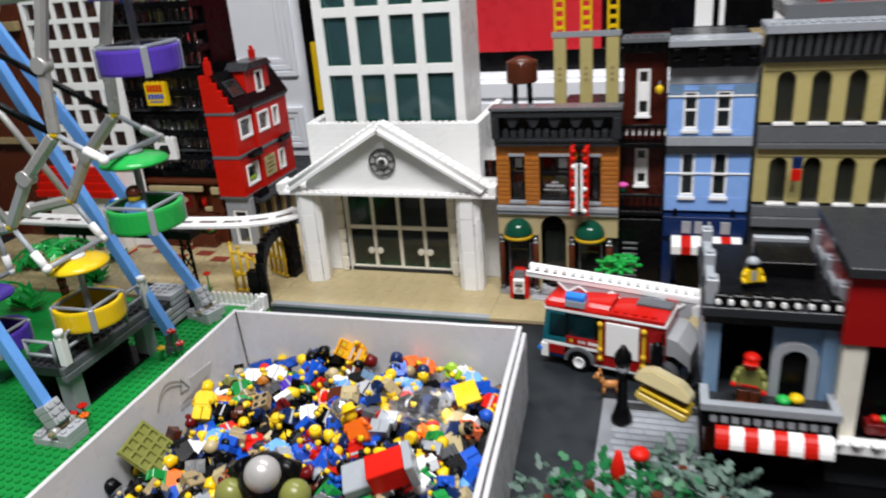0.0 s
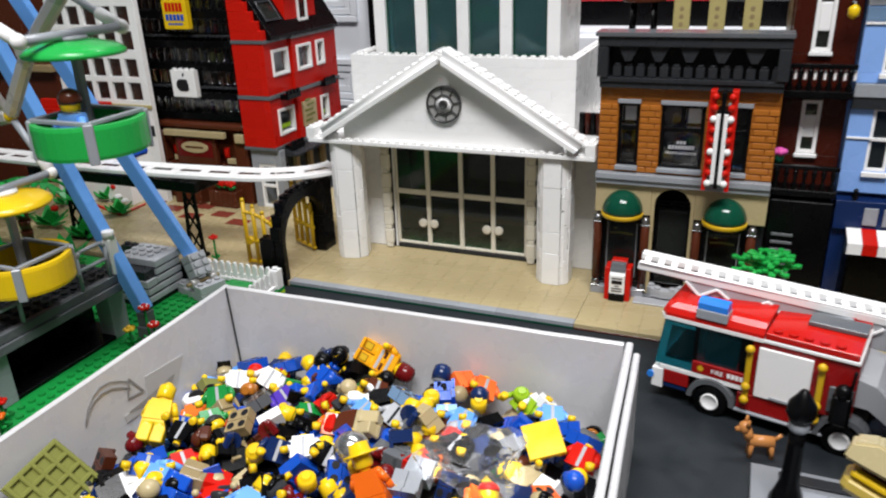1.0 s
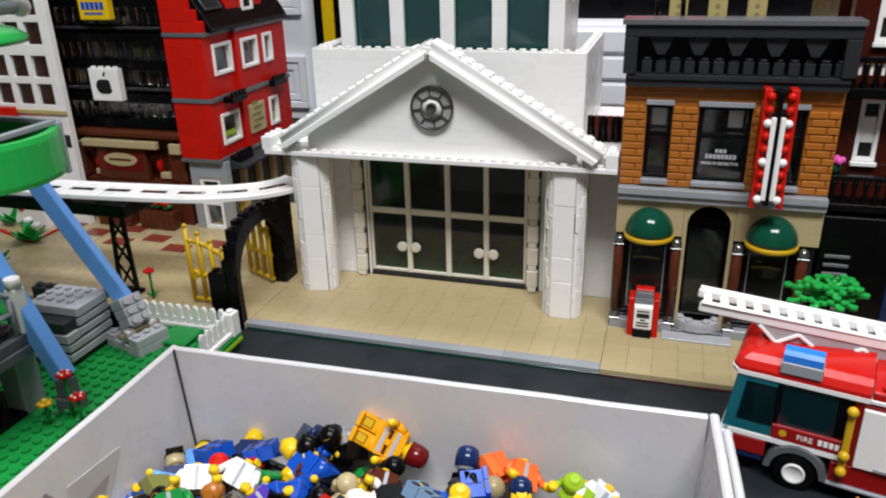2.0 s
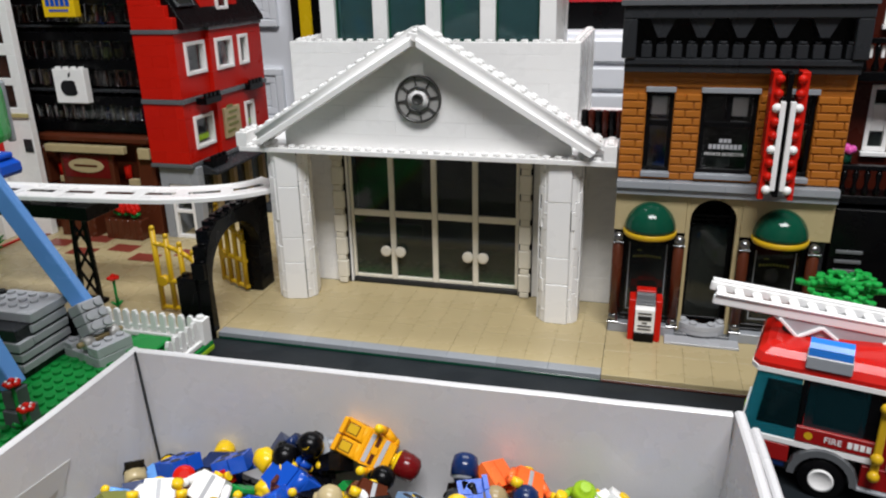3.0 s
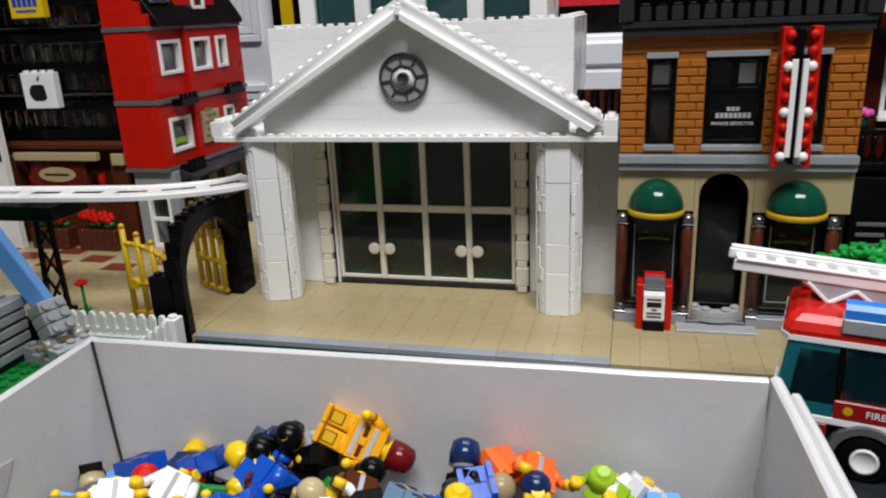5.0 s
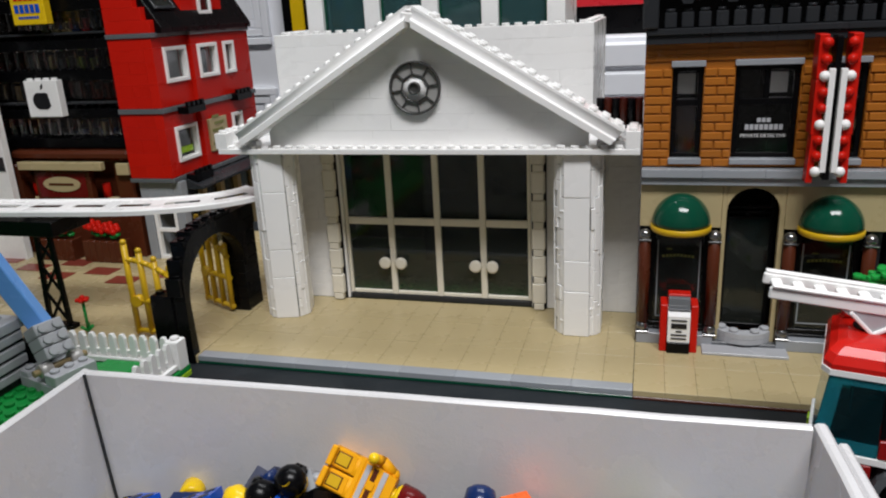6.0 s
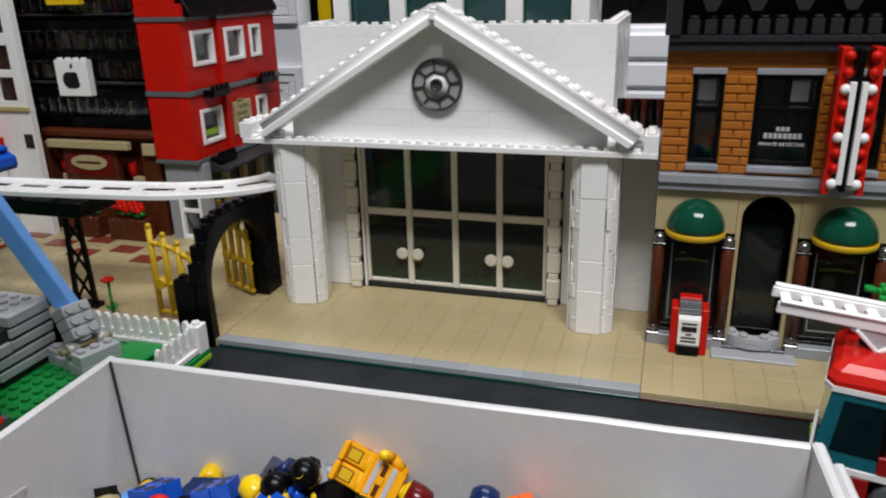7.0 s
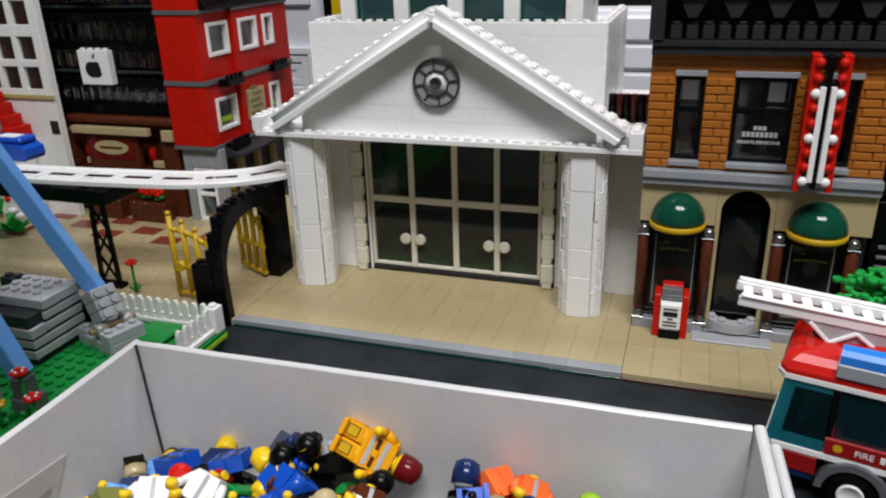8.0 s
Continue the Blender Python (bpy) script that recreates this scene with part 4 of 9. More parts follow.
# tan house with arched windows
tanh = thing("toy_tan_house", "tan toy house with arched windows and ribbed grey cornice", "toy building")
GX0, GX1, GY = 0.5125, 0.7680, 0.0800
bm = new_bm()
bx(bm, GX0, GX1, 0.0, 0.256, 0.0, FL)
part("baseplate", bm, LGREY, tanh)
bm = new_bm()
bx(bm, GX0, GX1, GY + 0.012, 0.25, FL, 0.262)
part("shell", bm, DTAN, tanh)
wx_t = [0.5340 + 0.0302 * k for k in range(8)]
for z0, z1 in ((0.1135, 0.1600), (0.1937, 0.2420)):
    bm = new_bm()
    last = GX0
    for x in wx_t:
        bx(bm, last, x - 0.0082, GY, GY + 0.011, z0, z1, 0.0003)
        ar = [(x - 0.0082 * math.cos(math.pi * k / 8), z1 - 0.0086 + 0.0082 * math.sin(math.pi * k / 8)) for k in range(9)]
        for p, q in zip(ar, ar[1:]):
            prism(bm, [p, q, (q[0], z1), (p[0], z1)], GY, GY + 0.011)
        last = x + 0.0082
    bx(bm, last, GX1, GY, GY + 0.011, z0, z1, 0.0003)
    bx(bm, GX0, GX1, GY - 0.001, GY + 0.011, z1 + 0.0001, z1 + 0.0080, 0.0003)
    part("wall", bm, SAND, tanh)
    for x in wx_t:
        bm = new_bm()
        pane(bm, x - 0.0081, x + 0.0081, GY + 0.006, z0, z1 - 0.0004)
        win = part("window", bm, SMOKE, tanh)
        bm = new_bm()
        bx(bm, x - 0.0092, x + 0.0092, GY - 0.003, GY + 0.004, z0 - 0.0028, z0 - 0.0001, 0.0003)
        part("sill", bm, WHITE, win)
for z0, z1, d in ((0.1690, 0.1740, 0.006), (0.1745, 0.1905, 0.002), (0.1000, 0.1100, 0.004), (0.0900, 0.0995, 0.008), (0.2502, 0.2560, 0.004)):
    blocks("band", MGREY, tanh, [(GX0, GX1, GY - d, GY + 0.011, z0, z1)])
bm = new_bm()
bx(bm, GX0, GX1, GY - 0.004, GY + 0.011, FL, 0.0898, 0.0004)
part("ground_floor", bm, DGREY, tanh)
bm = new_bm()
bx(bm, GX0, GX1, GY - 0.009, GY + 0.012, 0.2562, 0.2780, 0.0004)
part("cornice", bm, BLACK, tanh, "black cornice behind grey ribs")
for k in range(32):
    x = GX0 + 0.001 + k * 0.0079
    bm = new_bm()
    prism(bm, [(GY - 0.0091, 0.2565), (GY - 0.0110, 0.2565), (GY - 0.0190, 0.2760), (GY - 0.0091, 0.2775)], x, x + 0.0044, "x")
    part("cornice_rib", bm, MGREY, tanh)
bm = new_bm()
bx(bm, GX0 - 0.002, GX1, GY - 0.022, GY + 0.030, 0.2782, 0.2860, 0.0004)
studs(bm, GX0, GY - 0.021, 30, 2, 0.2860)
part("cornice_cap", bm, LGREY, tanh)
bm = new_bm()
bx(bm, 0.5300, 0.7600, GY + 0.020, 0.20, 0.2860, 0.2990, 0.0004)
part("roof", bm, MGREY, tanh)
for x, n in ((0.5600, 1), (0.5850, 6)):
    bm = new_bm()
    bx(bm, x, x + n * S + 0.004, GY + 0.035, GY + 0.051, 0.2990, 0.3075, 0.0004)
    studs(bm, x, GY + 0.035, n, 2, 0.3075)
    part("roof_brick", bm, RED, tanh)
flag = thing("flag_ornament", "small toy flag with blue and red on the wall", "flag")
bm = new_bm()
rod(bm, (0.5480, 0.0800, 0.1250), (0.5480, 0.0660, 0.1590), 0.0008)
part("pole", bm, BLACK, flag)
bm = new_bm()
bx(bm, 0.5440, 0.5530, 0.0660, 0.0672, 0.1520, 0.1640, 0.0004)
part("top_cloth", bm, NAVY, flag)
bm = new_bm()
bx(bm, 0.5440, 0.5530, 0.0655, 0.0667, 0.1400, 0.1518, 0.0004)
part("lower_cloth", bm, RED, flag)

# roofs, tank and tan posts behind the row
back = thing("rear_roof", "flat grey toy roof behind the row", "toy building")
bm = new_bm()
bx(bm, 0.285, 0.50, 0.266, 0.46, 0.0, 0.150)
part("body", bm, DGREY, back)
corr = thing("corrugated_panel", "dark red-brown corrugated toy panel on the hall roof", "toy panel")
for k in range(6):
    bm = new_bm()
    cyl(bm, 0.2296 + k * 0.0048, 0.1320, 0.1202, 0.0025, 0.0190, "z", 10)
    part("rib", bm, (BLACK, MAROON)[k % 2], corr)
tank = thing("water_tank", "brown round toy water tank on four black legs", "water tank", at=(0.2793, 0.1070, 0.1938))
tank.scale = (0.98, 0.98, 0.92)
bm = new_bm()
lathe(bm, [(0.0155, 0.0420), (0.0160, 0.0430), (0.0160, 0.0660), (0.0060, 0.0705), (0.0, 0.0708)], 20)
barrel = part("barrel", bm, BROWN, tank)
for k in range(20):
    a = 2 * math.pi * k / 20
    bm = new_bm()
    beam(bm, (0.0161 * math.cos(a), 0.0161 * math.sin(a), 0.0425), (0.0161 * math.cos(a), 0.0161 * math.sin(a), 0.0660), 0.0034, 0.0010, (math.cos(a), math.sin(a), 0))
    part("stave", bm, BROWN, barrel)
for k in range(4):
    bm = new_bm()
    a = math.pi / 4 + math.pi / 2 * k
    rod(bm, (0.0120 * math.cos(a), 0.0120 * math.sin(a), 0.0050), (0.0110 * math.cos(a), 0.0110 * math.sin(a), 0.0419), 0.0016)
    part("leg", bm, BLACK, tank)
for k, x in enumerate((0.2850, 0.3204, 0.3551)):
    post = thing("tan_post", "tall tan toy technic post with pin holes", "post", "tan posts", at=(x, 0.3600, 0.1552))
    bm = new_bm()
    bx(bm, -0.0085, 0.0085, -0.004, 0.004, 0, 0.0910, 0.0008)
    part("beam", bm, SAND, post)
    for j in range(3):
        bm = new_bm()
        cyl(bm, 0.0, -0.0044, 0.0340 + 0.008 * j, 0.0024, 0.0006, "y", 12)
        part("pin_hole", bm, DTAN, post)
    bm = new_bm()
    for cx2 in (-0.0075, 0.0045):
        bx(bm, cx2, cx2 + 0.0030, -0.004, 0.004, 0.0910, 0.1500, 0.0005)
    for cz2 in (0.1010, 0.1130, 0.1250, 0.1370):
        bx(bm, -0.0044, 0.0044, -0.003, 0.003, cz2, cz2 + 0.0050, 0.0005)
    part("cap", bm, YELLOW, post)
pl = thing("roof_frame", "grey toy frame resting on tan posts", "frame")
bm = new_bm()
bx(bm, 0.2740, 0.3660, 0.3550, 0.3559, 0.2462, 0.2540, 0.0002)
part("rail", bm, LGREY, pl)

# ---- plaza with shops to the west of the hall ----
plaza = thing("toy_plaza", "tan tiled toy plaza with red-brown inlaid tiles", "toy base", kind="structure")
bm = new_bm()
bx(bm, -0.520, -0.0003, 0.0, 0.256, 0.0, 0.0044, 0.0002)
part("base", bm, TAN, plaza)
pt = brick_mesh(4, 4 * S, 0.0005, TAN, False, 0.0001)
for i in range(16):
    for j in range(6):
        piece("plaza_tile", pt, plaza, -0.5125 + i * 4 * S, 0.0002 + j * 4 * S, 0.0044 + rng.uniform(0, 3e-5))
RTILE = plastic("red_brown_tile", (0.22, 0.045, 0.03))
rt = brick_mesh(3, 2 * S, 0.0006, RTILE, False, 0.0001)
for x, y in ((-0.183, 0.123), (-0.221, 0.140), (-0.150, 0.106), (-0.215, 0.108), (-0.255, 0.157), (-0.252, 0.124), (-0.116, 0.123), (-0.290, 0.140)):
    piece("inlaid_tile", rt, plaza, x, y, 0.0049)

for (xa, ya), (xb, yb) in (((-0.2838, 0.1333), (-0.2833, 0.0934)), ((-0.2833, 0.0934), (-0.3394, 0.1129)), ((-0.3394, 0.1129), (-0.4500, 0.1300))):
    bm = new_bm()
    beam(bm, (xa, ya, 0.0058), (xb, yb, 0.0058), 0.0032, 0.0016)
    part("red_strip", bm, RED, plaza, "thin red strip")

bm = new_bm()
bx(bm, -0.4100, -0.3320, 0.1450, 0.1680, 0.0052, 0.0180, 0.0006)
part("red_block", bm, RED, plaza, "low red block")

# red corner house, its gable end to the street
RH0, RH1, RHY, RHB = -0.1532, -0.1137, 0.1640, 0.3070
redh = thing("toy_red_house", "narrow red toy brick house with white windows and black gable roof", "toy building")
wy = ((0.1765, 0.2080), (0.2190, 0.2490), (0.2600, 0.2780))
BAY, OUT = 0.2112, 0.0040  # the rear part of the street wall stands forward
for f, (z0, z1, w0, w1) in enumerate(((0.0760, 0.1283, 0.0868, 0.1158), (0.1327, 0.1868, 0.1512, 0.1792))):
    n = int(round((z1 - z0) / B))
    for k in range(n):
        h = (z1 - z0) / n
        course(redh, RH0, RH1 - 0.008, RHY, z0 + k * h, RED, rng, h=h, lens=(2, 3), name="wall_brick")
    for a, b in ((z0, w0), (w1, z1)):
        for ya, yb, fx in ((RHY, BAY, RH1), (BAY + 0.0001, RHB, RH1 + OUT)):
            bm = new_bm()
            bx(bm, RH1 - 0.008, fx, ya, yb, a + 0.0001, b - 0.0001, 0.0002)
            part("street_wall", bm, RED, redh)
    for a, b, fx in ((RHY, wy[0][0], RH1), (wy[0][1], BAY, RH1), (BAY + 0.0001, wy[1][0], RH1 + OUT), (wy[1][1], wy[2][0], RH1 + OUT), (wy[2][1], RHB, RH1 + OUT)):
        bm = new_bm()
        bx(bm, RH1 - 0.008, fx, a, b, w0, w1, 0.0002)
        part("wall_pier", bm, RED, redh)
    for i, (a, b) in enumerate(wy):
        wx1 = RH1 if i == 0 else RH1 + OUT
        if f == 0 and i == 1:
            bm = new_bm()
            bx(bm, wx1 - 0.006, wx1 + 0.0018, a + 0.001, b - 0.001, w0 + 0.001, w1, 0.0002)
            poster = part("poster", bm, TAN, redh, "tan poster with dark scrawl bars")
            for k, (u, v) in enumerate(((0.003, 0.018), (0.006, 0.024), (0.004, 0.021), (0.008, 0.023), (0.005, 0.016))):
                bm = new_bm()
                bx(bm, wx1 + 0.0018, wx1 + 0.0022, a + u, a + v, w0 + 0.0060 + 0.0058 * k, w0 + 0.0085 + 0.0058 * k, 0)
                part("print_bar", bm, OLIVE, poster)
            continue
        bm = new_bm()
        for p, q, r, s in ((a, b, w0, w0 + 0.0030), (a, b, w1 - 0.0030, w1), (a, a + 0.0030, w0 + 0.0030, w1 - 0.0030), (b - 0.0030, b, w0 + 0.0030, w1 - 0.0030)):
            bx(bm, wx1 - 0.0050, wx1 + 0.0016, p, q, r, s, 0.0003)
        win = part("window", bm, WHITE, redh, "white window frame")
        bm = new_bm()
        bx(bm, wx1 - 0.0036, wx1 - 0.0030, a + 0.0031, b - 0.0031, w0 + 0.0031, w1 - 0.0031, 0)
        part("pane", bm, GLASS, win)
        if f == 0:
            bm = new_bm()
            bx(bm, wx1 - 0.0029, wx1 - 0.0025, a + 0.0050, b - 0.0050, w0 + 0.0060, w0 + 0.0110, 0)
            part("window_sticker", bm, LIME, win, "lime sticker bar")
bm = new_bm()
bx(bm, RH0, RH0 + 0.006, RHY + S, RHB, 0.0760, 0.1868)
part("rear_wall", bm, RED, redh)
bm = new_bm()
bx(bm, RH0 + 0.006, RH1 - 0.008, RHB - 0.006, RHB, 0.0760, 0.1868)
part("end_wall", bm, RED, redh)
for z0, z1 in ((0.0725, 0.0758), (0.1285, 0.1325), (0.1870, 0.1905)):
    bm = new_bm()
    bx(bm, RH0 - 0.0006, RH1 + 0.0018, RHY - 0.0012, RHB, z0, z1, 0.0003)
    bx(bm, RH1 + 0.0019, RH1 + OUT + 0.0018, BAY - 0.0012, RHB, z0, z1, 0.0003)
    part("band", bm, MGREY, redh, "grey string course")
bm = new_bm()
bx(bm, RH0 + 0.010, RH1 - 0.018, RHY + 0.012, RHB - 0.008, 0.0770, 0.1850)
part("inside_wall", bm, MGREY, redh)
for y0, z0 in ((0.1820, 0.1255), (0.2620, 0.1265), (0.1800, 0.0700)):
    bm = new_bm()
    bx(bm, RH1 + 0.0016, RH1 + 0.0120, y0, y0 + 0.026, z0, z0 + 0.0060, 0.0004)
    for k in range(4):
        bx(bm, RH1 + 0.0090, RH1 + 0.0120, y0 + 0.0005 + 0.0068 * k, y0 + 0.0045 + 0.0068 * k, z0 + 0.0060, z0 + 0.0100, 0.0004)
    part("flower_box", bm, BLACK, redh)
# roof: one black slope to the street behind a stepped red gable
E0, E1 = (RH1 + 0.0065, 0.1900), (-0.1370, 0.2360)
bm = new_bm()
prism(bm, [E0, (E0[0], E0[1] + 0.0034), (E1[0], E1[1] + 0.0034), (RH0, E1[1] - 0.012), (RH0, E0[1] + 0.0008)], RHY + 0.0062, RHB + 0.004, "y")
roof = part("roof", bm, BLACK, redh, "black slate roof slope")
mroof = math.degrees(math.atan2(E1[1] - E0[1], E0[0] - E1[0]))
up = Vector((E1[0] - E0[0], 0, E1[1] - E0[1])).normalized()
for j in range(4):
    q = Vector((E0[0], 0, E0[1] + 0.0034)) + up * (0.0125 * j + 0.0135)
    bm = new_bm()
    bx(bm, 0.0003, 0.0132, RHY + 0.0064, RHB + 0.0038, -0.0002, 0.0006, 0.0002, 0, Matrix.Translation(q) @ pose(0, 0, 0, 0, mroof, 0))
    part("roof_course", bm, BLACK, roof)
q = Vector((E0[0], 0, E0[1] + 0.0034)) + up * 0.040
bm = new_bm()
panel = Matrix.Translation(q) @ pose(0, 0, 0, 0, mroof, 0)
for p in ((0.0, 0.024, 0.176, 0.1785), (0.0, 0.024, 0.2015, 0.204), (0.0, 0.0025, 0.1785, 0.2015), (0.0215, 0.024, 0.1785, 0.2015)):
    bx(bm, p[0], p[1], p[2], p[3], 0.0012, 0.0034, 0.0003, 0, panel)
part("skylight", bm, DGREY, roof, "dark framed skylight")
bm = new_bm()
bx(bm, 0.0026, 0.0214, 0.1786, 0.2014, 0.0014, 0.0020, 0, 0, panel)
part("skylight_pane", bm, SMOKE, roof)
for y0 in (RHY, RHB - 0.006):
    for k in range(5):
        z = 0.1906 + k * 0.0096
        bm = new_bm()
        bx(bm, RH0 - 0.0002, RH1 + 0.0010 - k * 0.0062, y0, y0 + 0.0060, z, z + 0.0095, 0.0002)
        part("gable_brick", bm, RED, redh)
for y0 in (RHY + 0.0002, 0.2780):
    bm = new_bm()
    bx(bm, -0.1430, -0.1355, y0, y0 + 0.0075, 0.2387, 0.2560, 0.0004)
    bx(bm, -0.1415, -0.1370, y0 + 0.0015, y0 + 0.006, 0.2560, 0.2610, 0.0006)
    part("chimney", bm, RED, redh)
bm = new_bm()
bx(bm, -0.1400, -0.1150, 0.2120, 0.2760, 0.1960, 0.2365, 0.0004)
dormer = part("dormer", bm, RED, redh)
bm = new_bm()
for p, q, r, s in ((0.2360, 0.2560, 0.203, 0.2060), (0.2360, 0.2560, 0.2300, 0.2330), (0.2360, 0.2390, 0.2060, 0.2300), (0.2530, 0.2560, 0.2060, 0.2300)):
    bx(bm, -0.1149, -0.1125, p, q, r, s, 0.0003)
part("dormer_window", bm, WHITE, dormer)
bm = new_bm()
bx(bm, -0.1148, -0.1144, 0.2391, 0.2529, 0.2061, 0.2299, 0)
part("dormer_pane", bm, SMOKE, dormer)
bm = new_bm()
prism(bm, [(0.2080, 0.2366), (0.2800, 0.2366), (0.2680, 0.2460), (0.2200, 0.2460)], -0.1420, -0.1090, "x")
part("dormer_roof", bm, DGREY, dormer)
# ground floor of the red house
bm = new_bm()
bx(bm, RH0 + 0.004, RH0 + 0.012, RHY + 0.003, RHB, FL, 0.0723, 0.0003)
part("ground_wall", bm, LGREY, redh, "light grey ground floor wall")
bm = new_bm()
bx(bm, -0.1180, -0.1100, RHY + 0.003, RHY + 0.012, FL, 0.0723, 0.0003)
part("ground_wall", bm, LGREY, redh)
for k in range(5):
    y = RHY + 0.0122 + 0.0290 * k
    bm = new_bm()
    bx(bm, -0.1180, -0.1104, y + 0.0225, y + 0.0289, FL, 0.0640, 0.0003)
    part("shop_post", bm, DTAN, redh, "tan post between shop windows")
    bm = new_bm()
    bx(bm, -0.1160, -0.1152, y, y + 0.0224, FL, 0.0640, 0)
    part("shop_pane", bm, SMOKE, redh)
bm = new_bm()
prism(bm, [(-0.1180, 0.0642), (-0.0960, 0.0642), (-0.0960, 0.0660), (-0.1100, 0.0722), (-0.1180, 0.0722)], RHY + 0.0130, RHB, "y")
part("awning", bm, DGREY, redh, "dark grey sloping awning")
bm = new_bm()
bx(bm, RH0 + 0.012, -0.1180, RHY + 0.003, RHY + 0.010, 0.0560, 0.0723, 0.0003)
part("door_lintel", bm, LGREY, redh)
bm = new_bm()
panel_window(bm, RH0 + 0.0125, -0.1185, RHY + 0.004, FL, 0.0558, 0.0030, 0.004, 0, 1)
part("front_door", bm, WHITE, redh, "white glazed door")
bm = new_bm()
bx(bm, RH0 + 0.014, -0.120, RHY + 0.03, RHY + 0.034, FL, 0.0556)
part("dark_inside", bm, DGREY, redh)

# black fronted store with clear bricks
BL0, BL1, BLY = -0.2910, -0.1570, 0.1800
store = thing("toy_store", "black toy store with rows of clear bricks", "toy building")
bm = new_bm()
bx(bm, BL0 - 0.060, BL1, BLY + 0.030, 0.27, FL, 0.3600)
part("shell", bm, BLACK, store)
zf = 0.0990
row = 0
while zf < 0.345:
    bm = new_bm()
    bx(bm, BL0, BL1, BLY - 0.002, BLY + 0.0295, zf, zf + 0.0085, 0.0003)
    studs(bm, BL0 + 0.001, BLY - 0.002, 15, 1, zf + 0.0085)
    if row % 2:
        bx(bm, BL0, BL1, BLY - 0.006, BLY - 0.0021, zf + 0.0002, zf + 0.0080, 0.0003)
    part("floor_band", bm, BLACK, store)
    if row % 2:
        bm = new_bm()
        bx(bm, BL0, BL1, BLY - 0.0064, BLY + 0.001, zf + 0.0120, zf + 0.0138, 0.0003)
        part("grey_ledge", bm, DGREY, store)
        zf += 0.0055
    nb = 13
    for k in range(nb):
        x = BL0 + 0.001 + k * (BL1 - BL0 - 0.002) / nb
        w = (BL1 - BL0 - 0.002) / nb
        bm = new_bm()
        bx(bm, x + 0.0002, x + w - 0.0002, BLY, BLY + 0.006, zf + 0.0104, zf + 0.0250, 0.0006)
        part("clear_brick", bm, GLASS, store)
        if rng.random() < 0.75:
            bm = new_bm()
            bx(bm, x + 0.001, x + w - 0.002, BLY + 0.012, BLY + 0.020, zf + 0.0086, zf + rng.uniform(0.014, 0.023), 0.0003)
            part("stock_brick", bm, rng.choice((DTAN, DGREY, MGREY, BLACK, BROWN, NAVY, OLIVE, MGREY, DRED, BLACK)), store)
    zf += 0.0252
    row += 1


def shop_sign(name, cx, cz, w, h, mat, label):
    sg = thing(name, label, "sign")
    bm = new_bm()
    bx(bm, cx - w / 2, cx + w / 2, BLY - 0.014, BLY - 0.0066, cz - h / 2, cz + h / 2, 0.0004)
    for k in range(4):
        cyl(bm, cx - w / 2 + (k + 0.5) * w / 4, BLY - 0.0105, cz + h / 2, SR, SH)
    part("panel", bm, mat, sg)
    return sg


sg = shop_sign("square_sign", -0.2270, 0.1420, 0.0325, 0.0300, WHITE, "white toy sign with a black round fruit shape")
bm = new_bm()
cx, cz, y = -0.2275, 0.1405, BLY - 0.0140
out = []
for k in range(28):
    a = 2 * math.pi * k / 28
    r = 0.0083 * (1 + 0.10 * math.cos(2 * a) - 0.13 * max(0, math.cos(a - math.pi / 2)) ** 8 - 0.10 * max(0, math.cos(a + math.pi / 2)) ** 10)
    if abs(a) < 0.55 or a > 2 * math.pi - 0.35:
        r *= 0.80
    out.append((cx + r * math.cos(a), cz + r * math.sin(a) * 1.02))
prism(bm, out, y - 0.0004, y - 0.0001)
prism(bm, [(cx + 0.0002, cz + 0.0090), (cx + 0.0008, cz + 0.0125), (cx + 0.0032, cz + 0.0140), (cx + 0.0026, cz + 0.0105)], y - 0.0004, y - 0.0001)
part("printed_shape", bm, INK, sg)
sg = shop_sign("square_sign", -0.2235, 0.2160, 0.0320, 0.0300, YELLOW, "yellow toy sign with red and blue printed bars")
for z0, z1, w, mt in ((0.2195, 0.2285, 0.0120, RED), (0.2100, 0.2165, 0.0125, BLUE), (0.2055, 0.2075, 0.0100, BLUE)):
    bm = new_bm()
    n = 5 if z1 - z0 > 0.004 else 8
    for k in range(n):
        x = -0.2235 - w + 2 * w * k / n
        bx(bm, x, x + 2 * w / n * 0.78, BLY - 0.0144, BLY - 0.0141, z0, z1, 0)
    part("print_bar", bm, mt, sg)
# brown shop under the store
shop = thing("toy_brown_shop", "reddish brown toy shop front with oval sign", "toy building")
for nm, q in (("lower_front", (-0.2900, -0.1560, 0.1700, 0.2090, FL, 0.0480, 0.0004)), ("cornice", (-0.2780, -0.1580, 0.1700, 0.2090, 0.0890, 0.0975, 0.0030)),
              ("end_pier", (-0.2900, -0.2720, 0.1690, 0.2090, 0.0482, 0.0860, 0.0020)), ("end_pier", (-0.1740, -0.1560, 0.1690, 0.2090, 0.0482, 0.0860, 0.0020)),
              ("sign_board", (-0.2560, -0.1990, 0.1690, 0.1760, 0.0482, 0.0800, 0.0006)), ("shop_wall", (-0.2719, -0.1741, 0.1860, 0.2090, 0.0482, 0.0879, 0.0004))):
    bm = new_bm()
    bx(bm, *q)
    part(nm, bm, BROWN, shop)
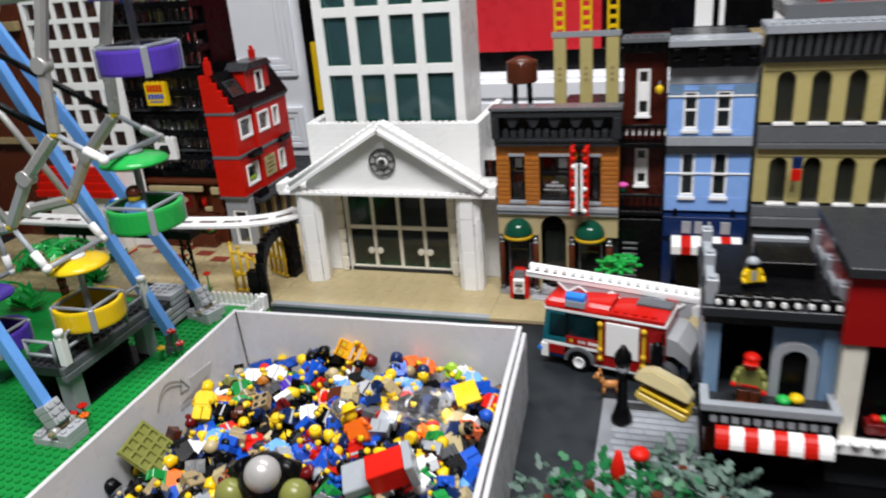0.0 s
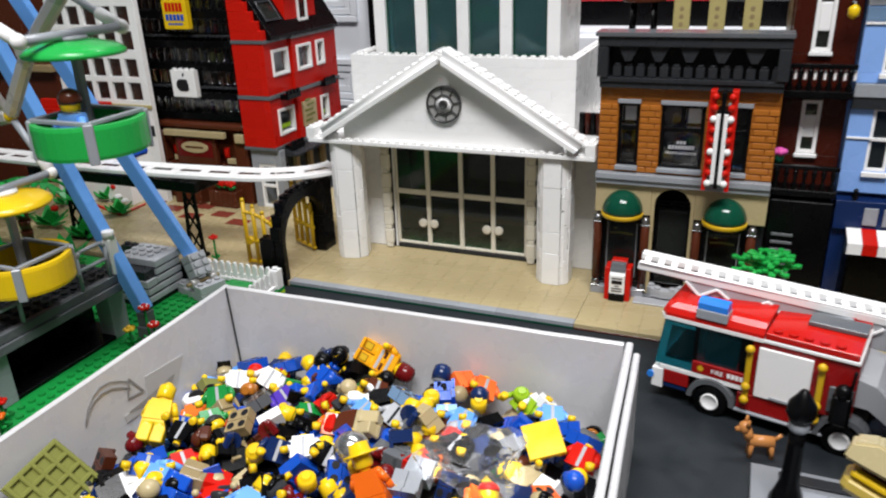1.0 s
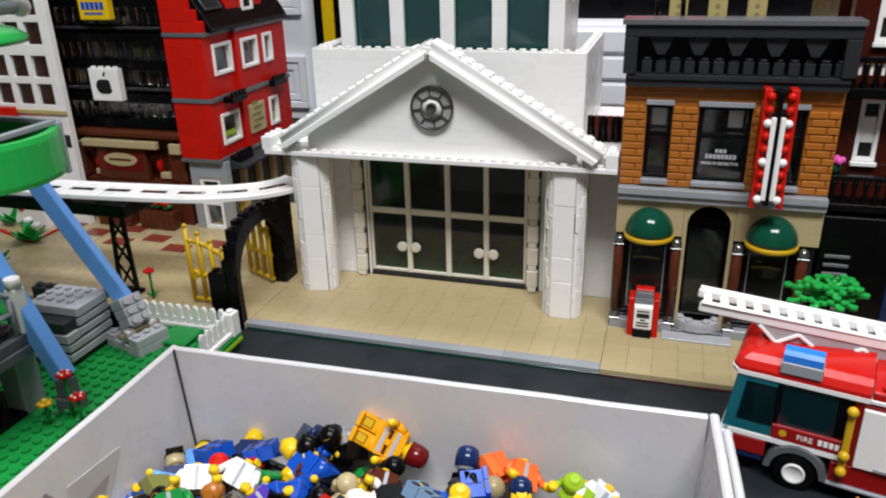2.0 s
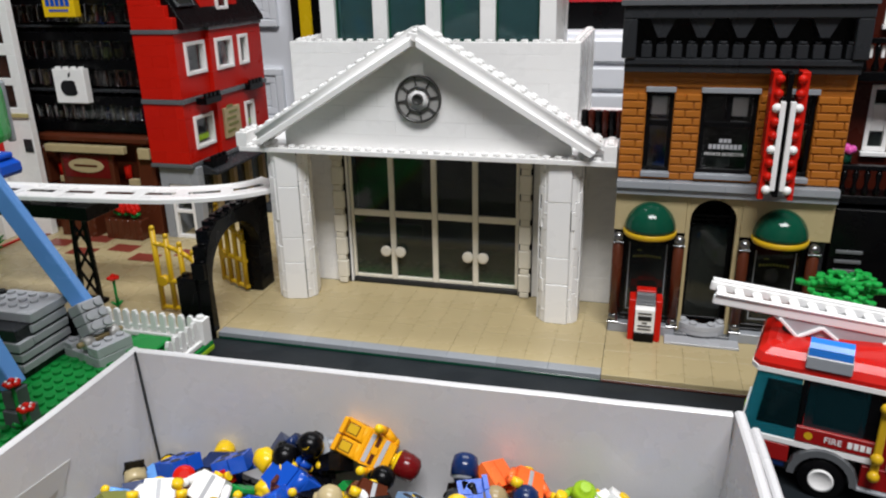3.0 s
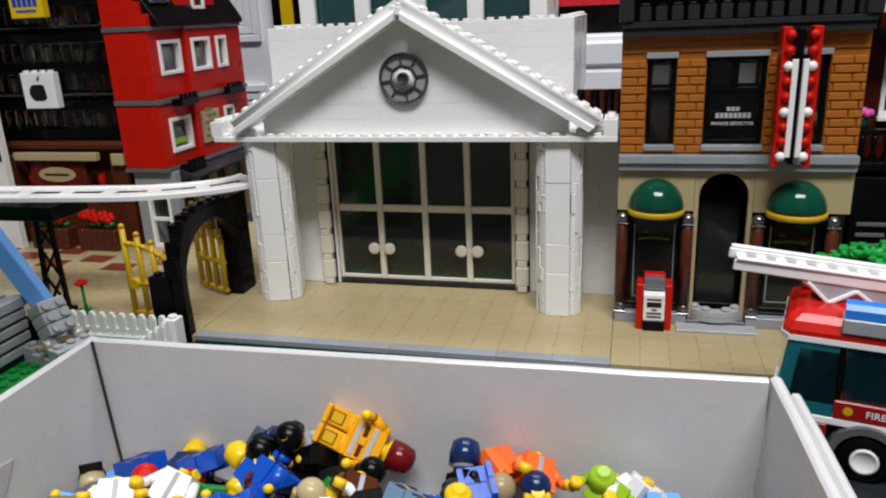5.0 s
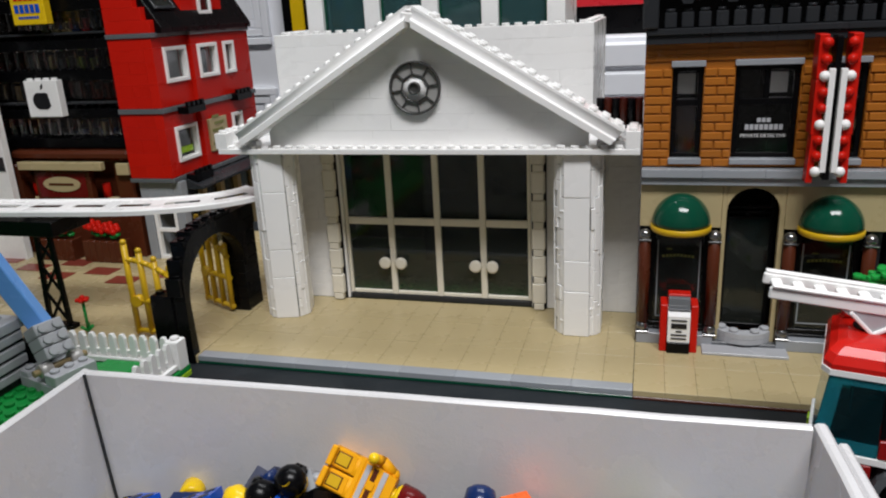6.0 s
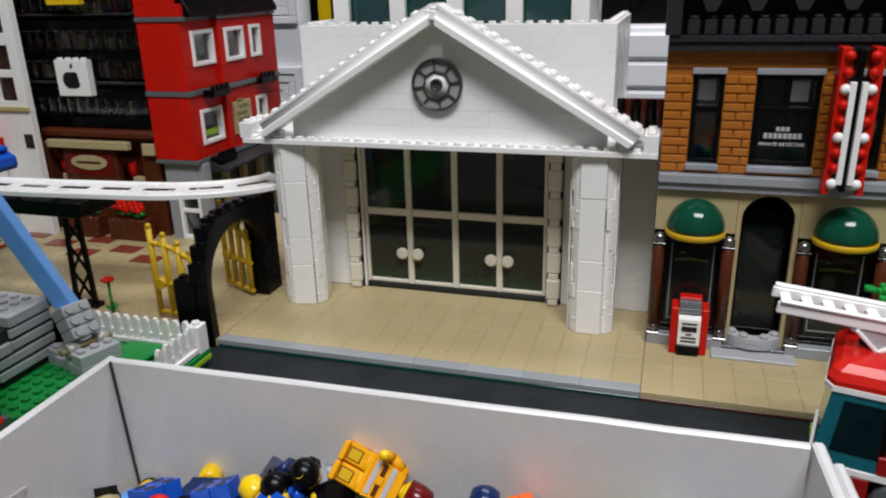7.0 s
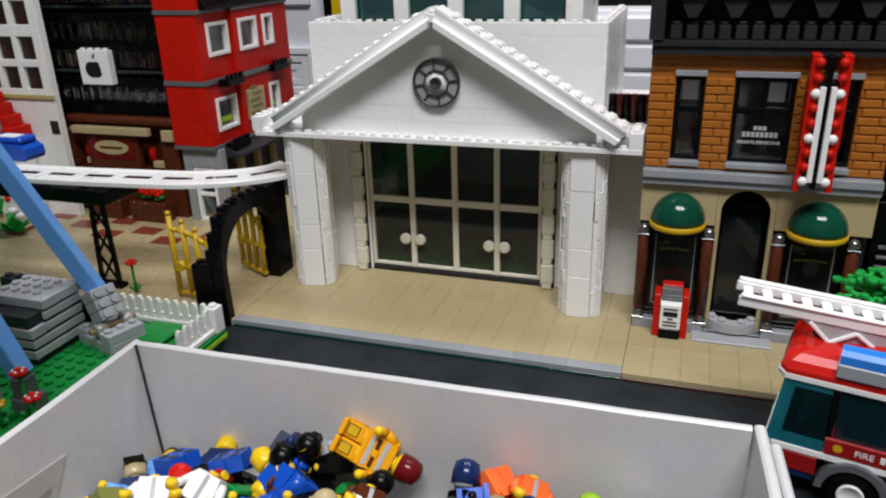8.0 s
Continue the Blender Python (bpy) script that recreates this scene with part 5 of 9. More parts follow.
for q in ((-0.2665, -0.1815, 0.1640, 0.1699, 0.0818, 0.0888), (-0.2960, -0.2910, 0.1750, 0.18, 0.0780, 0.0900), (-0.1680, -0.1560, 0.1650, 0.1689, 0.0780, 0.0880),
          (-0.2650, -0.2530, 0.1740, 0.1800, 0.0500, 0.0560), (-0.1890, -0.1770, 0.1740, 0.1800, 0.0500, 0.0560)):
    bm = new_bm()
    bx(bm, *q, 0.0006)
    part("cream_trim", bm, TAN, shop)
for x in (-0.2630, -0.1905):
    bm = new_bm()
    cyl(bm, x, 0.1780, 0.0562, 0.0034, 0.0120, "z", 12)
    part("red_lantern", bm, RED, shop)
bm = new_bm()
prism(bm, [(-0.2275 + 0.0190 * math.cos(2 * math.pi * k / 24), 0.0690 + 0.0066 * math.sin(2 * math.pi * k / 24)) for k in range(24)], 0.1676, 0.1684)
part("oval_sign", bm, TAN, shop, "tan oval sign plate")
bm = new_bm()
bx(bm, -0.2400, -0.2150, 0.1672, 0.1675, 0.0681, 0.0700, 0)
part("sign_bar", bm, BROWN, shop)
bm = new_bm()
bx(bm, -0.2520, -0.2030, 0.1685, 0.1689, 0.0575, 0.0785, 0)
part("sign_border", bm, DRED, shop)


def planter(x, y):
    pot = thing("flower_planter", "brown toy planter with red flowers", "planter", "flower planters", at=(x, y, FL))
    bm = new_bm()
    for k in range(6):
        bx(bm, -0.0190 + k * 0.0064, -0.0128 + k * 0.0064, -0.007, 0.007, 0, 0.0190, 0.0006)
    part("box", bm, BROWN, pot)
    bm = new_bm()
    for k in range(9):
        ball(bm, -0.010 + 0.0030 * k, rng.uniform(-0.003, 0.003), 0.0215 + rng.uniform(0, 0.003), 0.0036, 7, 5, 0, None, -90, 90, 0.6)
    part("leaves", bm, GREEN, pot)
    for k in range(5):
        bm = new_bm()
        fx, fz = -0.011 + 0.0058 * k, 0.0270 + rng.uniform(0, 0.006)
        for j in range(5):
            a = 2 * math.pi * j / 5
            ball(bm, fx + 0.0036 * math.cos(a), -0.003 + 0.0024 * math.sin(a), fz + 0.0020 * math.sin(a), 0.0028, 7, 5)
        ball(bm, fx, -0.0050, fz + 0.0008, 0.0024, 7, 5)
        part("bloom", bm, RED, pot)


planter(-0.1850, 0.1580)
planter(-0.2340, 0.1580)

# white lattice block with square windows
lat = thing("toy_lattice_tower", "white toy tower block with many square windows", "toy building")
LX0, LX1, LY = -0.3935, -0.2635, 0.1500
cols = [(LX0 + 0.006 + 0.0240 * k, LX0 + 0.006 + 0.0240 * k + 0.0180) for k in range(5)]
rows = []
z = 0.1240
for k in range(10):
    rows.append((z, z + 0.0200))
    z += 0.0262 if k % 2 == 0 else 0.0300
bm = new_bm()
bx(bm, LX0, LX1, LY, LY + 0.0045, FL, rows[0][0], 0.0003)
for (a, b), nxt in zip(rows, rows[1:] + [(0.4050, 0)]):
    xs3 = [LX0] + [v for c in cols for v in c] + [LX1]
    for p, q in zip(xs3[::2], xs3[1::2]):
        bx(bm, p, q, LY, LY + 0.0045, a, b, 0.0003)
    bx(bm, LX0, LX1, LY, LY + 0.0045, b, nxt[0], 0.0003)
part("front", bm, WHITE, lat)
bm = new_bm()
bx(bm, LX1 - 0.008, LX1, LY + 0.0047, 0.1570, FL, 0.4050, 0.0003)
bx(bm, LX0, LX0 + 0.008, LY + 0.0047, 0.1570, FL, 0.4050, 0.0003)
part("side_wall", bm, WHITE, lat)
bm = new_bm()
bx(bm, LX0 + 0.009, LX1 - 0.009, 0.1556, 0.1570, FL, 0.4050)
part("inside_wall", bm, BROWN, lat)
for a, b in rows:
    for p, q in cols:
        bm = new_bm()
        pane(bm, p, q, LY + 0.0030, a, b, 0.0005)
        part("pane", bm, GLASS, lat)
bm = new_bm()
bx(bm, LX0, LX1 + 0.001, LY - 0.002, LY - 0.0001, 0.1158, 0.1194, 0.0003)
part("yellow_band", bm, SAND, lat)
blocks("small_window", DGREY, lat, [(x, x + 0.0090, LY - 0.0006, LY - 0.0001, 0.0840, 0.0960) for x in (-0.3620, -0.3200, -0.2740)], "", 0)
# rust coloured block further back
rust = thing("toy_rust_building", "rust brown toy building at the edge of the town", "toy building")
bm = new_bm()
bx(bm, -0.640, -0.420, 0.170, 0.30, 0.0, 0.42, 0.0004)
part("wall", bm, BROWN, rust)
bm = new_bm()
bx(bm, -0.640, -0.418, 0.160, 0.1699, 0.3060, 0.3180, 0.0004)
part("ledge", bm, DTAN, rust)
bm = new_bm()
bx(bm, -0.640, -0.418, 0.160, 0.1699, 0.1500, 0.1580, 0.0004)
part("ledge", bm, DTAN, rust)
low = thing("toy_low_roofs", "low red stepped toy roof on a white wall", "toy roof")
for k in range(4):
    bm = new_bm()
    bx(bm, -0.420, -0.292 - k * 0.008, 0.1200 + k * 0.006, 0.1450, 0.0844 + k * 0.0096, 0.0938 + k * 0.0096, 0.0004)
    part("roof_step", bm, RED, low)
bm = new_bm()
bx(bm, -0.410, -0.296, 0.1280, 0.1450, FL, 0.0842, 0.0004)
part("wall", bm, WHITE, low)

# coaster track on black trestles
pts = [(0.0020, 0.1020), (-0.0015, 0.0890), (-0.0120, 0.0740), (-0.0270, 0.0630), (-0.0460, 0.0545), (-0.0670, 0.0487), (-0.1190, 0.0430), (-0.1700, 0.0390), (-0.2600, 0.0360), (-0.4600, 0.0400)]


def smooth_path(ps, n):
    out = []
    for i in range(len(ps) - 1):
        p0, p1, p2, p3 = (Vector(ps[max(0, min(len(ps) - 1, i + d))]) for d in (-1, 0, 1, 2))
        for k in range(n):
            t = k / n
            out.append(0.5 * ((2 * p1) + (p2 - p0) * t + (2 * p0 - 5 * p1 + 4 * p2 - p3) * t * t + (3 * p1 - p0 - 3 * p2 + p3) * t ** 3))
    return out + [Vector(ps[-1])]


def sweep(bm, path, prof, mi=0):
    """Draws a closed profile of (across, up) along a level path of (x, y)."""
    rings = []
    for i, p in enumerate(path):
        d = (path[min(i + 1, len(path) - 1)] - path[max(i - 1, 0)]).normalized()
        s = Vector((d.y, -d.x))
        rings.append([bm.verts.new((p.x + s.x * a, p.y + s.y * a, u)) for a, u in prof])
    fs = []
    for a, b in zip(rings, rings[1:]):
        for k in range(len(prof)):
            j = (k + 1) % len(prof)
            fs.append(face(bm, [a[k], a[j], b[j], b[k]], mi))
    fs += [face(bm, rings[0], mi), face(bm, rings[-1][::-1], mi)]
    bmesh.ops.recalc_face_normals(bm, faces=fs)


track = thing("coaster_track", "white plastic toy coaster track on black trestles", "track")
path = smooth_path(pts, 8)
for a in (-0.0105, 0.0105):
    bm = new_bm()
    sweep(bm, path, [(a * 1.62 + u * (1 if a > 0 else -1), z) for u, z in ((-0.0003, 0.0822), (-0.0030, 0.0824), (-0.0030, 0.0843), (-0.0136, 0.0845), (-0.0136, 0.0850), (-0.0034, 0.0851), (-0.0026, 0.0858), (-0.0010, 0.0858), (-0.0003, 0.0850))])
    part("side_rail", bm, WHITE, track)
run, spot, slabs = 0.0, 0.012, []
for p, q in zip(path, path[1:]):
    seg_len = (q - p).length
    while spot <= run + seg_len:
        slabs.append((p.lerp(q, (spot - run) / seg_len), (q - p).normalized()))
        spot += 0.0315
    run += seg_len
for p, d in slabs:
    bm = new_bm()
    bx(bm, -0.0104, 0.0104, -0.0045, 0.0045, 0.0843, 0.0852, 0.0002, 0, Matrix.Translation((p.x, p.y, 0)) @ Matrix.Rotation(math.atan2(-d.x, d.y), 4, "Z"))
    part("sleeper", bm, WHITE, track)
bm = new_bm()
bx(bm, -0.3200, -0.1070, 0.0210, 0.0560, 0.0700, 0.0800, 0.0004)
part("black_girder", bm, BLACK, track)
for x0 in (-0.1300, -0.2800):
    for y0 in (0.0250,):
        bm = new_bm()
        bx(bm, x0, x0 + 0.022, y0 - 0.004, y0 + 0.004, FL, FL + 0.0032, 0.0003)
        part("trestle_foot", bm, BLACK, track)
        for x, xt in ((x0 + 0.002, x0 + 0.006), (x0 + 0.018, x0 + 0.016)):
            bm = new_bm()
            beam(bm, (x, y0, FL + 0.0032), (xt, y0, 0.0699), 0.0030, 0.0030, (0, 1, 0))
            part("trestle_post", bm, BLACK, track)
        for z0, z1 in ((0.010, 0.030), (0.030, 0.050), (0.050, 0.068)):
            for xa, xb in ((x0 + 0.004, x0 + 0.017), (x0 + 0.017, x0 + 0.004)):
                bm = new_bm()
                beam(bm, (xa, y0, z0), (xb, y0, z1), 0.0018, 0.0018, (0, 1, 0))
                part("trestle_brace", bm, BLACK, track)
train = thing("toy_train_car", "blue toy coaster car with a white label", "toy car")
bm = new_bm()
prism(bm, [(-0.2500, 0.0868), (-0.2100, 0.0868), (-0.2080, 0.0900), (-0.2085, 0.0960), (-0.2160, 0.1000), (-0.2460, 0.1000), (-0.2500, 0.0960)], 0.0555, 0.0755, "y")
part("body", bm, BLUE, train)
bm = new_bm()
bx(bm, -0.2440, -0.2120, 0.0570, 0.0740, 0.1001, 0.1045, 0.0022)
part("hood", bm, BLUE, train)
bm = new_bm()
bx(bm, -0.2380, -0.2200, 0.0600, 0.0700, 0.1045, 0.1049, 0)
part("label_plate", bm, WHITE, train)

# black stepped arch and golden gates
arch = thing("garden_arch", "black stepped toy arch at the pavement's end", "arch")
AX_0, AX_1 = -0.0092, -0.0012
n = 18
yc, zc, ry, rz = 0.0380, 0.0380, 0.0342, 0.0322
ring = [(yc - ry * math.cos(math.pi * k / n), zc + rz * math.sin(math.pi * k / n)) for k in range(n + 1)]
bm = new_bm()
prism(bm, [(-0.0012, zc)] + ring + [(yc + ry + 0.0010, zc), (yc + ry + 0.0010, 0.0785), (0.0180, 0.0785), (0.0085, 0.0730), (0.0020, 0.0630), (-0.0012, 0.0530)], AX_0, AX_1, "x")
part("arch_ring", bm, BLACK, arch)
bm = new_bm()
prism(bm, [(-0.0014, 0.0002), (0.0052, 0.0002), (0.0046, 0.0120), (0.0038, zc - 0.0001), (-0.0012, zc - 0.0001)], AX_0, AX_1, "x")
part("arch_leg", bm, BLACK, arch)
for y, z0, z1 in ((-0.0040, 0.0440, 0.0552), (0.0002, 0.0553, 0.0656), (0.0062, 0.0657, 0.0750), (0.0145, 0.0751, 0.0788), (0.0240, 0.0786, 0.0806), (0.0335, 0.0786, 0.0812), (0.0430, 0.0786, 0.0812), (0.0525, 0.0786, 0.0806)):
    bm = new_bm()
    bx(bm, AX_0 - 0.0020, AX_1 - 0.0006, y, y + 0.0086, z0, z1, 0.0003)
    cyl(bm, (AX_0 + AX_1) / 2, y + 0.0036, z1, SR, SH)
    part("arch_brick", bm, BLACK, arch)
for k in range(8):
    bm = new_bm()
    bx(bm, -0.0172, -0.0030, 0.0710, 0.0905, FL + k * 0.0091, FL + (k + 1) * 0.0091 - 0.0001, 0.0003)
    part("pier_brick", bm, BLACK, arch)
bm = new_bm()
bx(bm, -0.0268, -0.0106, -0.0006, 0.0120, FL, 0.0425, 0.0010)
for x in (-0.0227, -0.0147):
    cyl(bm, x, 0.0055, 0.0425, SR, SH)
part("side_block", bm, BLACK, arch)


def gate(x, y, rz):
    g = thing("garden_gate", "golden toy gate standing open", "gate", "golden gates", at=(x, y, FL))
    for k in range(4):
        bm = new_bm()
        px = 0.002 + k * 0.0078
        top = 0.050 - 0.0042 * k
        rod(bm, (px, 0, 0.0020), (px, 0, top), 0.0015, 8)
        ball(bm, px, 0, top + 0.0012, 0.0016, 8, 6)
        part("bar", bm, GOLD, g)
    bm = new_bm()
    rod(bm, (0.001, 0, 0.020), (0.027, 0, 0.020), 0.0016, 8)
    for k in range(6):
        z = lambda v: 0.042 - 0.010 * v * v
        rod(bm, (0.002 + 0.0042 * k, 0, z(k / 6)), (0.002 + 0.0042 * (k + 1), 0, z((k + 1) / 6)), 0.0014, 8)
    rod(bm, (0.001, 0, 0.0035), (0.027, 0, 0.0035), 0.0014, 8)
    cyl(bm, 0.005, -0.002, 0.020, 0.0030, 0.004, "y", 10)
    part("rail", bm, GOLD, g)
    g.rotation_euler = (0, 0, radians(rz))
    g.scale = (1.28, 1.28, 1.25)


gate(-0.0580, 0.0210, 0)
gate(-0.0435, 0.0820, -26)

# ---- fairground plate with picket fence ----
fair = thing("fairground_plate", "green studded toy baseplate of the fairground", "toy base", kind="structure")
FZ = 0.0128
bm = new_bm()
bx(bm, -0.460, 0.0120, -0.515, -0.0245, 0.0096, FZ, 0.0003)
part("plate", bm, GREEN, fair)
bm = new_bm()
bx(bm, -0.460, 0.0123, -0.515, -0.0242, 0.0064, 0.0095, 0.0003)
part("lime_edge", bm, LIME, fair)
bm = new_bm()
bx(bm, -0.460, 0.0100, -0.515, -0.0260, 0.0, 0.0063, 0.0003)
part("under_plate", bm, DGREEN, fair)
bm = new_bm()
for i in range(24):
    for j in range(54):
        x, y = 0.0120 - (i + 1) * S, -0.0325 - (j + 1) * S
        if not (-0.104 < x < -0.060 and -0.254 < y < -0.132):
            cyl(bm, x + S / 2, y + S / 2, FZ, SR, SH, "z", 8)
tagged(part("studs", bm, GREEN, fair), kind="stuff")
bm = new_bm()
bx(bm, -0.0345, -0.0110, -0.0580, -0.0345, FZ + 0.0018, FZ + 0.0046, 0.0010)
part("green_tile", bm, GREEN, fair)


def fence_run(x0, y0, x1, y1, n):
    f = thing("picket_fence", "white toy picket fence on the green plate", "fence", "picket fences")
    a, b = Vector((x0, y0, FZ)), Vector((x1, y1, FZ))
    for k in range(n):
        p = a.lerp(b, (k + 0.5) / n)
        m = Matrix.Translation(p) @ Matrix.Rotation(math.atan2(y1 - y0, x1 - x0), 4, "Z")
        bm = new_bm()
        prism(bm, [(-0.0021, 0.003), (0.0021, 0.003), (0.0021, 0.0150), (0.0010, 0.0176), (-0.0010, 0.0176), (-0.0021, 0.0150)], -0.0012, 0.0012, "y", 0, m)
        part("picket", bm, WHITE, f)
    bm = new_bm()
    beam(bm, a + Vector((0, 0, 0.0070)), b + Vector((0, 0, 0.0070)), 0.0018, 0.0024)
    beam(bm, a + Vector((0, 0, 0.0024)), b + Vector((0, 0, 0.0024)), 0.0060, 0.0030)
    part("rail", bm, WHITE, f)


fence_run(-0.0640, -0.0290, 0.0040, -0.0290, 10)
fence_run(0.0080, -0.0340, 0.0080, -0.0670, 5)
post = thing("fence_post", "white toy corner post of the fence", "fence post")
bm = new_bm()
bx(bm, 0.0042, 0.0120, -0.0335, -0.0250, FZ, FZ + 0.0170, 0.0004)
cyl(bm, 0.0081, -0.0292, FZ + 0.0170, SR, SH)
part("post", bm, WHITE, post)


def mushroom(x, y, z, h, mat, spots=False):
    f = thing("toy_flower", "small toy flower on a green stem", "flower", "toy flowers", at=(x, y, z))
    bm = new_bm()
    rod(bm, (0, 0, 0), (0, 0, h), 0.0010, 7)
    for k in range(3):
        a = 2.1 * k
        rod(bm, (0, 0, 0.002), (0.004 * math.cos(a), 0.004 * math.sin(a), 0.006), 0.0011, 6)
    part("stem", bm, GREEN, f)
    bm = new_bm()
    for j in range(5):
        a = 2 * math.pi * j / 5
        ball(bm, 0.0026 * math.cos(a), 0.0026 * math.sin(a), h, 0.0021, 8, 5, 0, None, -90, 90, 0.7)
    ball(bm, 0, 0, h + 0.0010, 0.0022, 8, 6)
    part("bloom", bm, mat, f)
    if spots:
        bm = new_bm()
        for j in range(5):
            a = 2 * math.pi * j / 5
            ball(bm, 0.0026 * math.cos(a), 0.0026 * math.sin(a), h + 0.0014, 0.0008, 6, 4)
        part("white_spot", bm, WHITE, f)


for x, y, h, mt, sp in ((-0.0300, -0.1390, 0.028, RED, True), (-0.0180, -0.1450, 0.019, RED, True), (-0.0380, -0.1490, 0.014, GOLD, False),
                        (-0.0460, -0.2500, 0.014, RED, False), (-0.0500, -0.2580, 0.010, RED, False), (-0.0360, -0.2600, 0.012, ORANGE, False)):
    mushroom(x, y, FZ, h, mt, sp)
mushroom(-0.0930, 0.0190, FL, 0.024, RED)

# grey engine block and leg shoes
eng = thing("engine_block", "grey stacked toy bricks of the wheel's engine", "toy bricks")
bm = new_bm()
bx(bm, -0.1140, -0.0690, -0.0950, -0.0545, FZ, 0.0440, 0.0004)
part("dark_core", bm, DGREY, eng)
for k in range(4):
    z = FZ + 0.0046 + k * 0.0068
    bm = new_bm()
    bx(bm, -0.1120 + 0.0004 * (k % 2), -0.0670, -0.0960 + (0.0115 if k > 1 else 0.0) + 0.0004 * (k % 2), -0.0560, z, z + 0.0048, 0.0004)
    part("grille_brick", bm, PALEGREY, eng)
bm = new_bm()
bx(bm, -0.1060, -0.0668, -0.0840, -0.0540, 0.0441, 0.0500, 0.0004)
studs(bm, -0.1060, -0.0800, 4, 3, 0.0500)
part("top_brick", bm, PALEGREY, eng)
bm = new_bm()
bx(bm, -0.0860, -0.0668, -0.0962, -0.0850, 0.0306, 0.0365, 0.0004)
studs(bm, -0.0850, -0.0950, 2, 1, 0.0365)
part("step_brick", bm, PALEGREY, eng)
bm = new_bm()
bx(bm, -0.1340, -0.0800, -0.0530, -0.0440, FZ, 0.0440, 0.0006)
studs(bm, -0.1340, -0.0526, 6, 1, 0.0440)
part("black_brick", bm, DGREY, eng)
bm = new_bm()
bx(bm, -0.0780, -0.0560, -0.0535, -0.0380, FZ, 0.0330, 0.0010)
bx(bm, -0.0730, -0.0600, -0.0430, -0.0380, 0.0330, 0.0420, 0.0010)
part("black_fitting", bm, BLACK, eng)


def leg_shoe(x, y, rz=0.0):
    sh = thing("leg_shoe", "light grey toy hinge bricks holding a wheel leg", "toy bricks", "leg shoes", at=(x, y, FZ))
    bm = new_bm()
    bx(bm, -0.020, 0.016, -0.0120, 0.0120, 0, 0.0064, 0.0004)
    part("base", bm, PALEGREY, sh)
    for u, v in ((0.006, 0.0160), (-0.019, -0.0110)):
        bm = new_bm()
        bx(bm, u, v, -0.0120, 0.0120, 0.0066, 0.0130 if u > 0 else 0.0098, 0.0004)
        studs(bm, u, -0.0120, 1, 3, 0.0130 if u > 0 else 0.0098)
        part("hinge_base", bm, PALEGREY, sh)
    for k, yy in enumerate((-0.0085, 0.0085)):
        bm = new_bm()
        cyl(bm, 0.002, yy - 0.0032, 0.0130, 0.0038, 0.0064, "y", 14)
        part("hinge_knuckle", bm, PEARL, sh)
    bm = new_bm()
    cyl(bm, 0.002, -0.0150, 0.0130, 0.0018, 0.030, "y", 10)
    part("hinge_pin", bm, DTAN, sh, "tan axle pin")
    for k in range(3):
        m = Matrix.Translation((0.002, 0, 0.0130)) @ pose(0, 0, 0, 0, -28, 0)
        bm = new_bm()
        bx(bm, -0.0070, 0.0070, -0.0078, 0.0078, 0.004 + 0.0066 * k, 0.0103 + 0.0066 * k, 0.0005, 0, m)
        for yy in (-0.004, 0.004):
            cyl(bm, 0.0070, yy, 0.0071 + 0.0066 * k, SR, SH, "x", 10, 0, m)
        part("clip_plate", bm, PALEGREY, sh)
    sh.rotation_euler = (0, 0, radians(rz))


for x, y, rz in ((-0.0450, -0.0585, -18), (-0.0440, -0.2780, 0)):
    leg_shoe(x, y, rz)
bm = new_bm()
bx(bm, -0.0420, -0.0300, -0.1385, -0.1260, FZ, FZ + 0.0096, 0.0005)
bx(bm, -0.0415, -0.0325, -0.1370, -0.1275, FZ + 0.0097, FZ + 0.0215, 0.0008)
solo("leg_block", bm, MGREY, "mid grey toy bricks under a wheel leg", "toy bricks")
# boarding platform
PFX, PFT = -0.0510, 0.0630
plat = thing("boarding_platform", "dark grey toy platform with light grey railings", "platform")
bm = new_bm()
bx(bm, PFX - 0.0520, PFX - 0.0061, -0.2510, -0.1300, PFT - 0.0090, PFT - 0.0034, 0.0004)
part("deck", bm, DGREY, plat)
for j in range(15):
    bm = new_bm()
    y0 = -0.2510 + j * 0.0081
    bx(bm, PFX - 0.0510, PFX - 0.0062, y0, y0 + 0.0079, PFT - 0.0033, PFT - rng.uniform(0, 0.0004), 0.0004)
    studs(bm, PFX - 0.0480, y0, 5, 1, PFT - 0.0004, 0, None, 8)
    part("deck_plank", bm, DGREY, plat)
for z0, z1, o in ((PFT - 0.0130, PFT - 0.0066, 0.0), (PFT - 0.0064, PFT + 0.0002, -0.0012)):
    bm = new_bm()
    bx(bm, PFX - 0.0060, PFX + o, -0.2525, -0.1285, z0, z1, 0.0006)
    part("front_beam", bm, MGREY, plat, "mid grey beam along the deck's edge")
for y in (-0.2450, -0.1450):
    bm = new_bm()
    bx(bm, PFX - 0.0200, PFX - 0.0060, y, y + 0.0150, FZ, PFT - 0.0131, 0.0004)
    part("pillar", bm, LGREY, plat)
bm = new_bm()
bx(bm, PFX - 0.0500, PFX - 0.0400, -0.2490, -0.1310, FZ, PFT - 0.0092, 0.0004)
part("core", bm, BLACK, plat)
bm = new_bm()
bx(bm, PFX - 0.0390, PFX - 0.0062, -0.2490, -0.1310, FZ, FZ + 0.0030, 0.0004)
part("track_bed", bm, BLACK, plat)
